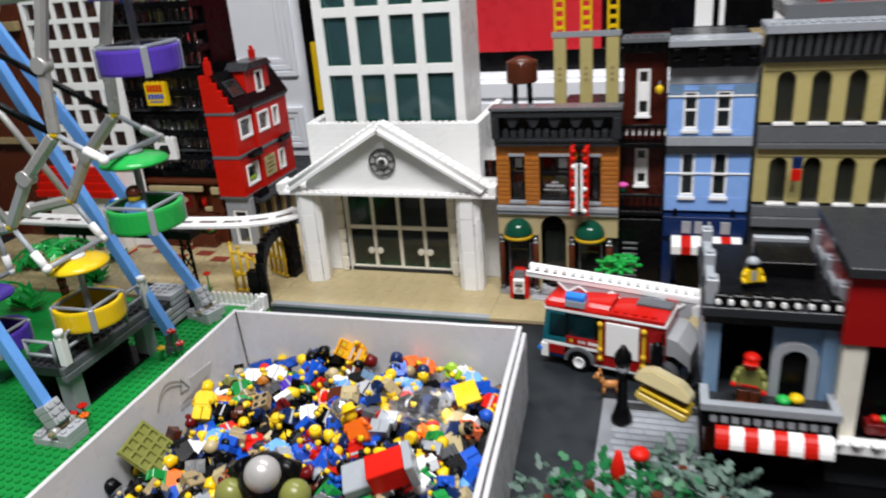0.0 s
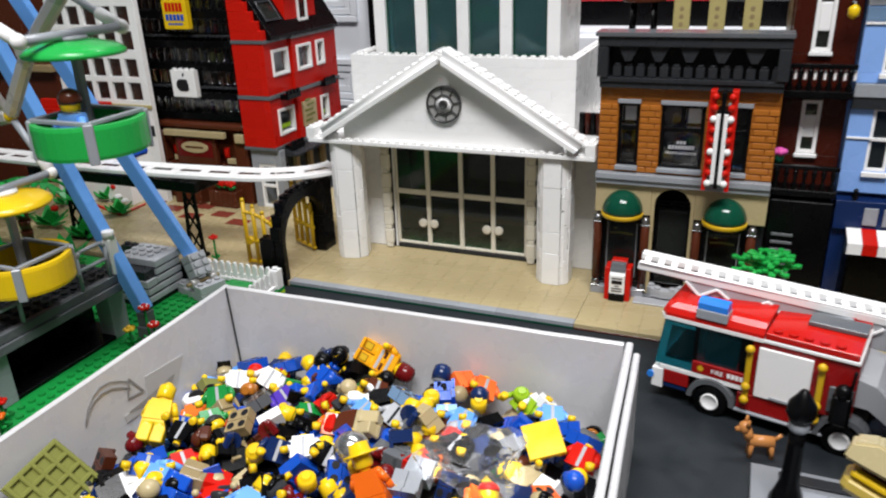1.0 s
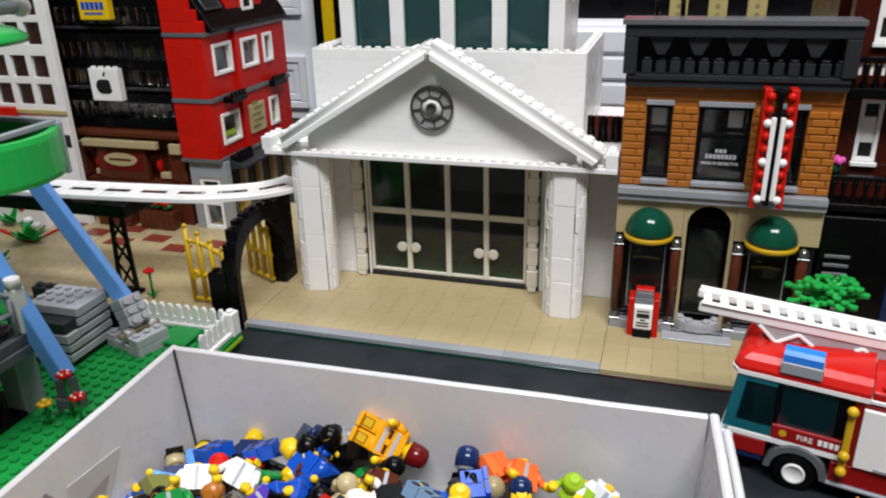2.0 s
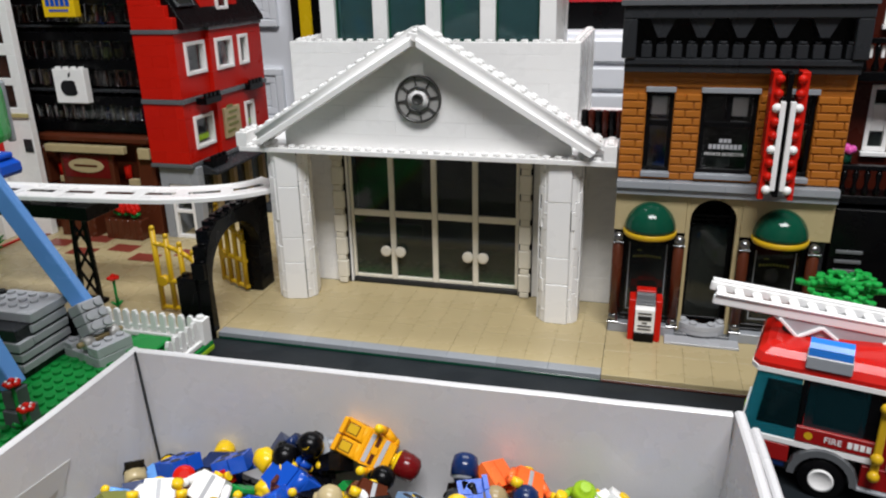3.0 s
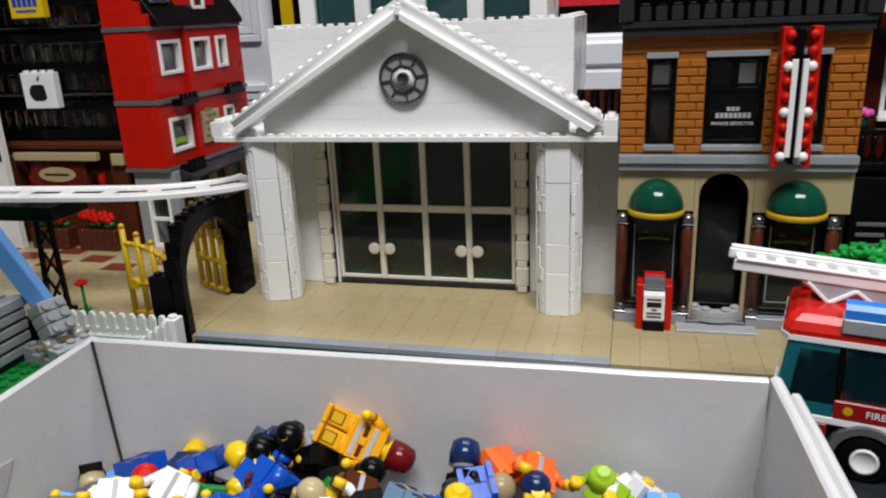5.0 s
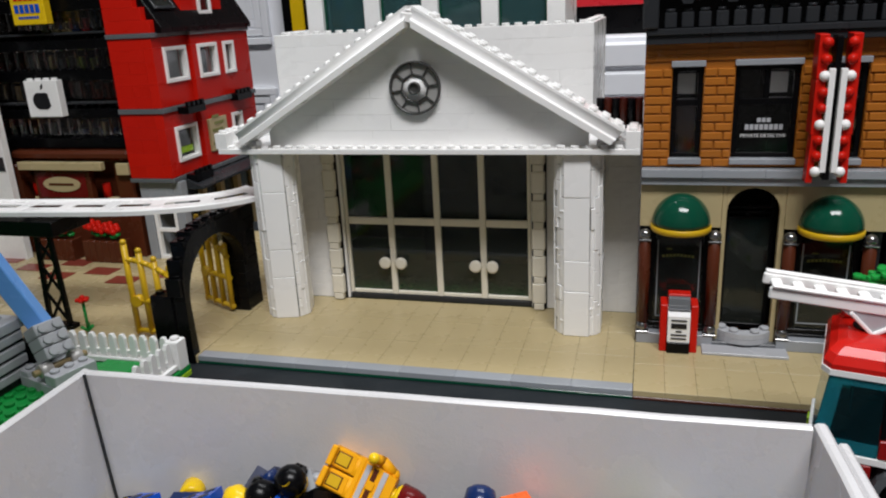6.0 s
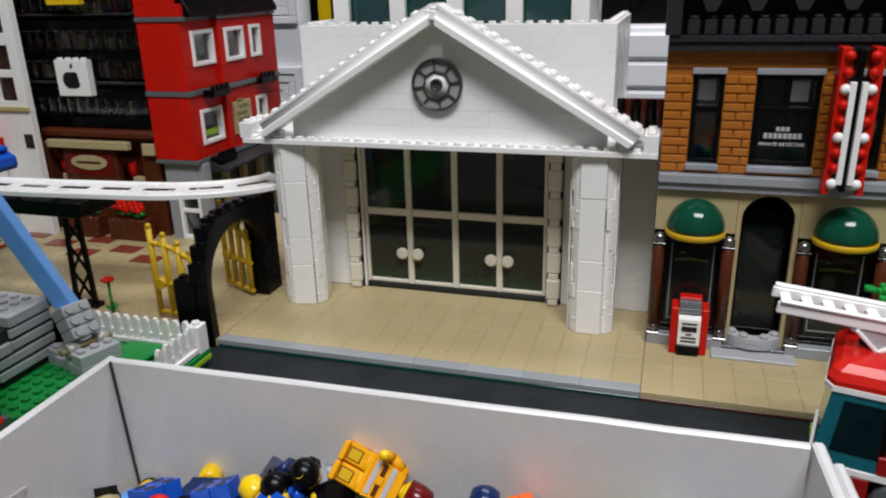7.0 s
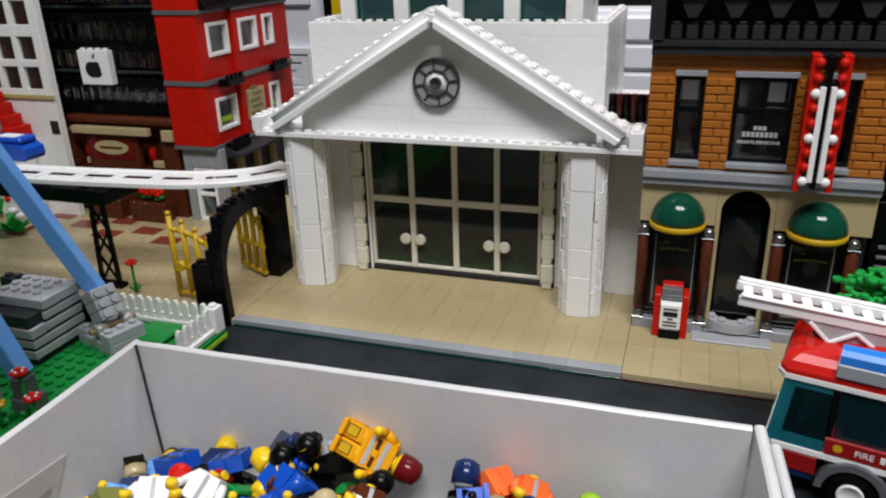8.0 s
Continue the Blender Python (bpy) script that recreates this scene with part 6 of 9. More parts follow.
for yp, yr in ((-0.1380, -0.1660), (-0.2480, -0.2400)):
    bm = new_bm()
    bx(bm, PFX - 0.0075, PFX - 0.0005, yp, yp + 0.0075, PFT + 0.0003, 0.0900, 0.0004)
    cyl(bm, PFX - 0.0040, yp + 0.0038, 0.0900, 0.0042, 0.0060, "z", 12)
    part("white_post", bm, WHITE, plat)
    bm = new_bm()
    hoop = [(yr, PFT), (yr, 0.0870), (yr + 0.003, 0.0905), (yr + 0.022, 0.0905), (yr + 0.025, 0.0870), (yr + 0.025, PFT)]
    for (ya, za), (yb, zb) in zip(hoop, hoop[1:]):
        rod(bm, (PFX - 0.0030, ya, za), (PFX - 0.0030, yb, zb), 0.0015, 8)
    rod(bm, (PFX - 0.0030, hoop[0][0], 0.0775), (PFX - 0.0030, hoop[-1][0], 0.0775), 0.0015, 8)
    part("railing", bm, LGREY, plat)
for z in (0.0720, 0.0850):
    bm = new_bm()
    rod(bm, (PFX - 0.0120, -0.2470, z), (PFX - 0.0400, -0.2470, z), 0.0016, 8)
    part("end_railing", bm, LGREY, plat)
for x in (PFX - 0.0120, PFX - 0.0400):
    bm = new_bm()
    rod(bm, (x, -0.2470, PFT), (x, -0.2470, 0.0860), 0.0016, 8)
    part("railing_post", bm, LGREY, plat)

# ferris wheel
HX, HZ, WR, GR = -0.1870, 0.3505, 0.1850, 0.2405
wheel = thing("ferris_wheel", "toy ferris wheel with light grey rims and sky blue legs", "ferris wheel")
for a, b in (((-0.0545, -0.0500, 0.0350), (-0.2080, -0.1124, 0.4000)), ((-0.0365, -0.1323, 0.0345), (-0.2050, -0.1277, 0.4000)),
             ((-0.0470, -0.2780, 0.0300), (-0.1950, -0.2780, 0.4000)), ((-0.3300, -0.1120, 0.0150), (-0.2000, -0.1120, 0.4000)), ((-0.3300, -0.2780, 0.0150), (-0.1950, -0.2780, 0.4000))):
    bm = new_bm()
    beam(bm, a, b, 0.0092, 0.0100, (0, 0, 1), 0, 0.0006)
    part("leg", bm, MBLUE, wheel, "sky blue leg")
bm = new_bm()
cyl(bm, HX, -0.2900, HZ, 0.0100, 0.2000, "y", 16)
part("axle", bm, PEARL, wheel)
STEP = 30.0
for yy in (-0.2360, -0.1680):
    for k in range(12):
        a0, a1 = radians(-71.85 + STEP * k), radians(-71.85 + STEP * (k + 1))
        am = (a0 + a1) / 2
        p0 = Vector((HX + WR * math.cos(a0), yy, HZ + WR * math.sin(a0)))
        p1 = Vector((HX + WR * math.cos(a1), yy, HZ + WR * math.sin(a1)))
        pm = Vector((HX + (WR + 0.012) * math.cos(am), yy, HZ + (WR + 0.012) * math.sin(am)))
        bm = new_bm()
        beam(bm, p0, pm, 0.0080, 0.0095, (math.cos(am), 0, math.sin(am)), 0, 0.0030)
        beam(bm, pm, p1, 0.0080, 0.0095, (math.cos(am), 0, math.sin(am)), 0, 0.0030)
        cyl(bm, p0.x, yy - 0.0050, p0.z, 0.0062, 0.0100, "y", 14)
        part("rim_arm", bm, PEARL, wheel, "pearl grey rim arm")
        bm = new_bm()
        sp = Vector((HX + 0.02 * math.cos(am), yy, HZ + 0.02 * math.sin(am)))
        rod(bm, pm, sp, 0.0030, 8)
        part("spoke", bm, (PEARL, BLACK)[k % 2], wheel)
        bm = new_bm()
        ball(bm, pm.x, yy, pm.z, 0.0042, 10, 7)
        part("yellow_pin", bm, YELLOW, wheel)
        # arm that carries a gondola
        g = Vector((HX + GR * math.cos(am), yy, HZ + GR * math.sin(am)))
        bm = new_bm()
        rod(bm, pm, g, 0.0022, 8)
        part("carrier_arm", bm, LGREY, wheel)
        bm = new_bm()
        rod(bm, pm.lerp(g, 0.62), g, 0.0036, 10)
        ball(bm, g.x, g.y, g.z, 0.0042, 10, 7)
        part("carrier_end", bm, WHITE, wheel)
for k in range(12):
    am = radians(-56.85 + STEP * k)
    bm = new_bm()
    rod(bm, (HX + GR * math.cos(am), -0.2360, HZ + GR * math.sin(am)), (HX + GR * math.cos(am), -0.1680, HZ + GR * math.sin(am)), 0.0026, 8)
    part("cross_bar", bm, LGREY, wheel)


def gondola(a, mat, label, canopy=True):
    gx, gz = HX + GR * math.cos(radians(a)), HZ + GR * math.sin(radians(a))
    g = thing("gondola", label, "gondola", "ferris wheel gondolas", at=(gx, -0.2040, gz - 0.0040))
    RR = 0.0298
    for q in range(4):
        bm = new_bm()
        n = 8
        c = [(math.cos(radians(90 * q + 5 + 80 * k / n + 45)), math.sin(radians(90 * q + 5 + 80 * k / n + 45))) for k in range(n + 1)]
        prof = [(0.86, -0.0585), (0.985, -0.0580), (1.0, -0.0560), (1.0, -0.0420), (0.985, -0.0400), (0.88, -0.0400)]
        rows_ = [[bm.verts.new((RR * r * x, RR * r * y, z)) for r, z in prof] for x, y in c]
        for u, v in zip(rows_, rows_[1:]):
            for k in range(len(prof)):
                j = (k + 1) % len(prof)
                face(bm, [u[k], v[k], v[j], u[j]], 0, False)
        face(bm, rows_[0])
        face(bm, rows_[-1][::-1])
        bmesh.ops.recalc_face_normals(bm, faces=bm.faces[:])
        part("side_shell", bm, mat, g)
    for q in range(4):
        a0, b0 = radians(90 * q + 45), radians(90 * q + 135)
        bm = new_bm()
        bx(bm, -0.0014, 0.0014, -0.0026, 0.0026, -0.0600, -0.0385, 0.0006, 0, Matrix.Translation((RR * 0.985 * math.cos(a0), RR * 0.985 * math.sin(a0), 0)) @ Matrix.Rotation(a0, 4, "Z"))
        part("corner_clip", bm, LGREY, g)
        bm = new_bm()
        beam(bm, (RR * 0.95 * math.cos(a0), RR * 0.95 * math.sin(a0), -0.0388), (RR * 0.95 * math.cos(b0), RR * 0.95 * math.sin(b0), -0.0388), 0.0026, 0.0022)
        part("top_rail", bm, LGREY, g)
    bm = new_bm()
    lathe(bm, [(RR * 0.88, -0.0585), (RR * 0.88, -0.0550), (RR * 0.80, -0.0548)], 24)
    part("floor", bm, BLACK, g)
    bm = new_bm()
    bx(bm, -0.0022, 0.0022, -0.0022, 0.0022, -0.0546, -0.0040, 0.0006)
    part("centre_post", bm, LGREY, g)
    if canopy:
        bm = new_bm()
        lathe(bm, [(0.0260, -0.0066), (0.0263, -0.0048), (0.0225, -0.0020), (0.0120, 0.0008), (0.0, 0.0014)], 28)
        part("canopy", bm, mat, g)
        bm = new_bm()
        lathe(bm, [(0.0080, 0.0010), (0.0080, 0.0030), (0.0, 0.0034)], 16)
        part("canopy_cap", bm, LGREY if mat is not YELLOW else WHITE, g)


gondola(-56.85, YELLOW, "yellow round toy gondola with a yellow canopy")
gondola(-26.85, BGREEN, "green round toy gondola with a green canopy")
gondola(3.15, PURPLE, "purple round toy gondola with a purple canopy")
gondola(-86.85, PURPLE, "purple round toy gondola near the deck")
gondola(33.15, RED, "red round toy gondola with a red canopy")


# toy rider in the green gondola
rider = thing("toy_rider", "toy figure with blue torso and brown hair in the green gondola", "toy figure", at=(HX + GR * math.cos(radians(-26.85)) + 0.002, -0.2160, HZ + GR * math.sin(radians(-26.85)) - 0.0560))
bm = new_bm()
prism(bm, [(-0.0078, 0.0040), (0.0078, 0.0040), (0.0060, 0.0167), (-0.0060, 0.0167)], -0.0038, 0.0038, "y", 0)
for sd in (-1, 1):
    rod(bm, (sd * 0.0068, 0, 0.0145), (sd * 0.0098, -0.003, 0.0090), 0.0021, 8, 0)
    rod(bm, (sd * 0.0098, -0.003, 0.0090), (sd * 0.0098, -0.009, 0.0075), 0.0019, 8, 0)
    bx(bm, sd * 0.004 - 0.0036, sd * 0.004 + 0.0036, -0.0120, 0.0036, 0.0, 0.0040, 0.0005, 1)
lathe(bm, [(0.0040, 0.0180), (0.0051, 0.0190), (0.0051, 0.0256), (0.0040, 0.0268), (0.0, 0.0270)], 14, None, 2)
ball(bm, 0, 0.0006, 0.0240, 0.0062, 14, 7, 3, None, -20, 90, 0.95)
part("figure", bm, [MBLUE, NAVY, YELLOW, BROWN], rider)


# ---- greenery by the wheel and on the plaza ----
def palm(x, y, z0, h, n, spread, droop):
    p = thing("toy_palm", "green toy palm leaves on a brown jointed trunk", "plant", "toy palms", at=(x, y, z0))
    k = 0
    while k * 0.0096 < h:
        bm = new_bm()
        cyl(bm, 0.0008 * math.sin(k), 0, k * 0.0096, 0.0040, 0.0095, "z", 12, 0, None, 0.0052)
        part("trunk_joint", bm, BROWN, p)
        k += 1
    for i in range(n):
        a = 2 * math.pi * i / n + 0.3
        bm = new_bm()
        m = Matrix.Translation((0, 0, k * 0.0096)) @ Matrix.Rotation(a, 4, "Z")
        for j in range(6):
            u0, u1 = spread * j / 6, spread * (j + 1) / 6
            zz = lambda u: 0.006 * math.sin(3 * u / spread) - droop * (u / spread) ** 2
            w = 0.0100 * (1 - 0.8 * abs(j - 2) / 5)
            for sg in (-1, 1):
                vs = [(u0, 0, zz(u0)), (u1, 0, zz(u1)), (u1 + 0.002, sg * w, zz(u1) - 0.002), (u0 + 0.005, sg * w * 0.75, zz(u0) - 0.002)]
                lo = [bm.verts.new(m @ Vector(v)) for v in vs]
                hi = [bm.verts.new(m @ (Vector(v) + Vector((0, 0, 0.0014)))) for v in vs]
                fs = [face(bm, lo), face(bm, hi[::-1])] + [face(bm, [lo[q], hi[q], hi[(q + 1) % 4], lo[(q + 1) % 4]]) for q in range(4)]
                bmesh.ops.recalc_face_normals(bm, faces=fs)
        part("leaf", bm, BGREEN if i % 2 else GREEN, p)


palm(-0.2050, -0.0830, FZ, 0.080, 6, 0.042, 0.012)
palm(-0.2500, -0.1400, FZ, 0.050, 6, 0.040, 0.014)


def shrub(x, y, z0, r, blooms):
    p = thing("toy_shrub", "low green toy shrub with small blooms", "plant", "toy shrubs", at=(x, y, z0))
    for i in range(9):
        a, t = 2.4 * i, radians(20 + 55 * ((i * 7) % 9) / 9)
        d = Vector((math.cos(a) * math.cos(t), math.sin(a) * math.cos(t), math.sin(t)))
        sd = d.cross(Vector((0, 0, 1))).normalized()
        bm = new_bm()
        pts3 = [Vector((0, 0, 0.002)), d * r * 0.5 + sd * r * 0.28, d * r, d * r * 0.5 - sd * r * 0.28]
        lo = [bm.verts.new(v) for v in pts3]
        hi = [bm.verts.new(v + Vector((0, 0, 0.0016))) for v in pts3]
        fs = [face(bm, lo), face(bm, hi[::-1])] + [face(bm, [lo[q], hi[q], hi[(q + 1) % 4], lo[(q + 1) % 4]]) for q in range(4)]
        bmesh.ops.recalc_face_normals(bm, faces=fs)
        part("leaf", bm, BGREEN if i % 3 else GREEN, p)
    for i, mt in enumerate(blooms):
        bm = new_bm()
        ball(bm, 0.012 * math.cos(2.2 * i), 0.012 * math.sin(2.2 * i), r * 0.9, 0.0046, 10, 7, 0, None, -90, 90, 0.7)
        part("bloom", bm, mt, p)


for x, y, r, bl in ((-0.2650, 0.0250, 0.026, ()), (-0.2860, 0.0950, 0.020, (WHITE, WHITE)), (-0.3350, 0.1300, 0.022, (RED, WHITE)), (-0.3700, 0.1000, 0.022, (RED,)), (-0.3900, 0.0500, 0.030, ()), (-0.3300, 0.0400, 0.026, (RED,))):
    shrub(x, y, FL, r, bl)
for x, y, r in ((-0.1650, -0.0900, 0.024), (-0.2100, -0.0500, 0.030), (-0.2800, -0.0700, 0.032)):
    shrub(x, y, FZ, r, ())

# ---- white card tray with a heap of toy figures ----
tray = thing("card_tray", "white cardboard tray full of toy figures", "tray")
TZ0, TZ1 = 0.0006, 0.0675


def wall_quad(bm, a, b, t, z0, z1, n=12, lean=0.0):
    """An upright card from a to b, t thick to its left, its top a little uneven."""
    a, b = Vector(a), Vector(b)
    d = (b - a).normalized()
    s = Vector((-d.y, d.x)) * t
    rows = []
    for k in range(n + 1):
        p = a.lerp(b, k / n)
        w = 0.00015 * math.sin(k * 1.7) * (0 < k < n)
        zt = z1 + 0.00012 * math.sin(k * 2.3)
        o = Vector((-d.y, d.x)) * w
        c = Vector((p.x, p.y)) + o
        rows.append([bm.verts.new((c.x + lean, c.y, z0)), bm.verts.new((c.x, c.y, zt - 0.0008)), bm.verts.new((c.x + s.x * 0.25, c.y + s.y * 0.25, zt)),
                     bm.verts.new((c.x + s.x * 0.75, c.y + s.y * 0.75, zt)), bm.verts.new((c.x + s.x, c.y + s.y, zt - 0.0008)), bm.verts.new((c.x + s.x + lean, c.y + s.y, z0))])
    fs = []
    for p, q in zip(rows, rows[1:]):
        for k in range(6):
            j = (k + 1) % 6
            fs.append(face(bm, [p[k], p[j], q[j], q[k]], 0, False))
    fs += [face(bm, rows[0]), face(bm, rows[-1][::-1])]
    bmesh.ops.recalc_face_normals(bm, faces=fs)


BKL, BKR, FRL, FRR = (0.0455, -0.1372), (0.3122, -0.1308), (0.0525, -0.4700), (0.3345, -0.4700)
bm = new_bm()
wall_quad(bm, (BKL[0] - 0.002, BKL[1]), BKR, 0.0035, TZ0, TZ1)
part("back_wall", bm, PAPER, tray)
bm = new_bm()
wall_quad(bm, FRL, (BKL[0], BKL[1] + 0.0035), 0.0035, TZ0, TZ1, 12, 0.0035)
part("west_wall", bm, PAPER, tray)
bm = new_bm()
wall_quad(bm, (BKR[0] + 0.0008, BKR[1] + 0.0035), FRR, 0.0040, TZ0, TZ1, 12, -0.0040)
part("east_wall", bm, PAPER, tray)
bm = new_bm()
wall_quad(bm, (BKR[0] + 0.0062, BKR[1] - 0.004), (FRR[0] + 0.0056, FRR[1]), 0.0035, TZ0, TZ1 - 0.002)
part("east_outer_wall", bm, PAPER, tray)
bm = new_bm()
wall_quad(bm, FRR, FRL, 0.0035, TZ0, TZ1)
part("front_wall", bm, PAPER, tray)
bm = new_bm()
prism(bm, [FRL, FRR, BKR, BKL], TZ0, TZ0 + 0.0020, "z")
part("bottom", bm, PAPER, tray)
bm = new_bm()
beam(bm, (BKL[0] + 0.0040, BKL[1] - 0.0006, TZ0 + 0.002), (BKL[0] + 0.0006, BKL[1] - 0.0006, TZ1 - 0.0004), 0.0007, 0.0010, (0, 1, 0), 0, 0)
part("corner_seam", bm, DGREY, tray, "dark gap in the card's corner")
# grey printed arrow and panel on the inside of the west wall


def on_west(y, z):
    x = BKL[0] + (FRL[0] - BKL[0]) * (BKL[1] - y) / (BKL[1] - FRL[1])
    return Vector((x + 0.0036 - 0.0035 * (z - TZ0) / (TZ1 - TZ0) + 0.0006, y, z))


def west_strip(bm, pts2):
    vs = [bm.verts.new(on_west(*p)) for p in pts2]
    us = [bm.verts.new(on_west(*p) - Vector((0.0004, 0, 0))) for p in pts2]
    fs = [face(bm, vs), face(bm, us[::-1])]
    for k in range(len(vs)):
        j = (k + 1) % len(vs)
        fs.append(face(bm, [vs[k], us[k], us[j], vs[j]]))
    bmesh.ops.recalc_face_normals(bm, faces=fs)


PALE = plastic("pale_grey_print", (0.47, 0.465, 0.45), 0.5, 0.03)
FLAPGREY = plastic("warm_grey_print", (0.30, 0.285, 0.26), 0.5, 0.03)
ac = [(-0.2700, 0.0440), (-0.2660, 0.0500), (-0.2610, 0.0540), (-0.2550, 0.0555), (-0.2480, 0.0545), (-0.2410, 0.0510), (-0.2350, 0.0470)]
for off, th in ((0.0, 0.0008), (0.0042, 0.0008)):
    bm = new_bm()
    for k, ((y0, z0), (y1, z1)) in enumerate(zip(ac, ac[1:])):
        g0, g1 = off * min(1, 0.35 + 0.2 * k), off * min(1, 0.35 + 0.2 * (k + 1))
        west_strip(bm, [(y0, z0 + g0), (y1, z1 + g1), (y1, z1 + g1 + th), (y0, z0 + g0 + th)])
    part("printed_arrow", bm, PRINTGREY, tray)
bm = new_bm()
hd = [(-0.2350, 0.0535), (-0.2265, 0.0405), (-0.2385, 0.0425)]
for p, q in zip(hd, hd[1:] + hd[:1]):
    d = (Vector(q) - Vector(p)).normalized() * 0.0006
    west_strip(bm, [(p[0] + d.y, p[1] - d.x), (q[0] + d.y, q[1] - d.x), (q[0] - d.y, q[1] + d.x), (p[0] - d.y, p[1] + d.x)])
part("printed_arrow_head", bm, PRINTGREY, tray)
for y0, y1, y2, y3, za, zb, zc, zd, mt in ((-0.2440, -0.2260, -0.2262, -0.2438, 0.0345, 0.0335, 0.0285, 0.0295, PALE), (-0.2255, -0.2060, -0.1900, -0.2235, 0.0300, 0.0215, 0.0445, 0.0480, PALE)):
    bm = new_bm()
    west_strip(bm, [(y0, za), (y1, zb), (y2, zc), (y3, zd)])
    part("printed_panel", bm, mt, tray)
bm = new_bm()
vs = [(-0.2271, 0.0352), (-0.2003, 0.0372), (-0.2090, 0.0270), (-0.2425, 0.0352)]
fs = [bm.verts.new(on_west(*p) + Vector((0.0004, 0, 0))) for p in vs]
face(bm, fs)
part("printed_flap", bm, FLAPGREY, tray)

frng = random.Random(21)
TORSO = [BLUE, BLUE, BLUE, BLACK, BLACK, BLACK, BLACK, NAVY, NAVY, RED, WHITE, LGREY, DGREY, TAN, BROWN, GREEN, ORANGE, MBLUE, MBLUE, DRED, MGREY]
LEGS = [BLUE, BLUE, BLUE, BLACK, BLACK, BLACK, BLACK, LGREY, DGREY, TAN, BROWN, NAVY, WHITE, RED, GREEN, MGREY, DTAN]
HEAD = [YELLOW] * 9 + [TAN, NOUGAT, BLACK, BLACK, BROWN, LGREY]
HAIR = [BLACK, BROWN, BLACK, BLACK, YELLOW, RED, BLUE, BLACK, DGREY, BLACK, NAVY, WHITE]


def figure_mesh(legs, torso, skin, hat, style, bend, swing):
    """A small toy figure standing at the origin, as one mesh."""
    bm = new_bm()
    for s in (-1, 1):
        m = Matrix.Translation((s * 0.0040, 0, 0.0110)) @ pose(0, 0, 0, bend + s * swing, 0, 0)
        bx(bm, -0.0037, 0.0037, -0.0036, 0.0036, -0.0110, -0.0004, 0.0006, 0, m)
        bx(bm, -0.0037, 0.0037, -0.0062, -0.0030, -0.0110, -0.0088, 0.0004, 0, m)
        cyl(bm, -0.0037, 0, 0, 0.0036, 0.0074, "x", 10, 0, m)
    bx(bm, -0.0078, 0.0078, -0.0036, 0.0036, 0.0112, 0.0134, 0.0004, 0)
    prism(bm, [(-0.0078, 0.0135), (0.0078, 0.0135), (0.0060, 0.0262), (-0.0060, 0.0262)], -0.0038, 0.0038, "y", 1)
    if style % 3 == 0:
        bx(bm, -0.0022, 0.0022, -0.0042, -0.0037, 0.0150, 0.0255, 0.0001, 3)
    elif style % 3 == 1:
        bx(bm, -0.0060, 0.0060, -0.0042, -0.0037, 0.0136, 0.0152, 0.0001, 3)
    for s in (-1, 1):
        up = frng.uniform(-70, 40)
        sh = Vector((s * 0.0068, 0, 0.0240))
        el = sh + Vector((s * 0.0028, -0.0022 * (1 + up / 60), -0.0055))
        ha = el + Vector((0, -0.0050, -0.0030 + 0.00006 * up))
        rod(bm, sh, el, 0.0021, 8, 1)
        rod(bm, el, ha, 0.0019, 8, 1)
        ball(bm, sh.x, sh.y, sh.z, 0.0023, 8, 6, 1)
        ball(bm, ha.x, ha.y - 0.001, ha.z, 0.0021, 8, 6, 2)
    cyl(bm, 0, 0, 0.0262, 0.0030, 0.0014, "z", 12, 2)
    lathe(bm, [(0.0040, 0.0274), (0.0051, 0.0284), (0.0051, 0.0350), (0.0040, 0.0362), (0.0024, 0.0363), (0.0024, 0.0378)], 14, None, 2)
    if style == 0:
        ball(bm, 0, 0.0004, 0.0325, 0.0064, 14, 6, 3, None, -5, 90, 0.92)
        bx(bm, -0.0056, 0.0056, 0.0012, 0.0062, 0.0262, 0.0330, 0.0016, 3)
    elif style == 1:
        ball(bm, 0, 0, 0.0340, 0.0055, 14, 6, 3, None, 0, 90, 0.75)
        bx(bm, -0.0045, 0.0045, -0.0095, -0.0040, 0.0328, 0.0338, 0.0004, 3)
    elif style == 2:
        lathe(bm, [(0.0060, 0.0290), (0.0060, 0.0340), (0.0052, 0.0378), (0.0030, 0.0392), (0.0, 0.0395)], 14, None, 3)
    elif style == 4:
        lathe(bm, [(0.0095, 0.0345), (0.0096, 0.0352), (0.0056, 0.0356), (0.0050, 0.0405), (0.0, 0.0410)], 14, None, 3)
    me = as_mesh("toy_figure", bm, legs, torso, skin, hat)
    return me


FIGS = []
for k in range(70):
    FIGS.append(figure_mesh(frng.choice(LEGS), frng.choice(TORSO), frng.choice(HEAD), frng.choice(HAIR), frng.choice((0, 0, 1, 0, 3, 0, 5, 1, 2, 3)), frng.choice((0, 0, 0, 0, -85)), frng.choice((0, 0, 0, 12, 30))))
FIG_LABELS = "small plastic toy figure lying in the tray's heap"


def put_figure(me, x, y, z, rx, ry, rz, label=FIG_LABELS, size=0.96):
    ob = new("toy_figure", me)
    ob.matrix_world = pose(x, y, z, rx, ry, rz) @ Matrix.Scale(size, 4) @ Matrix.Translation((0, 0, -0.0180))
    return tagged(ob, label, "toy figure", "toy figure heap")


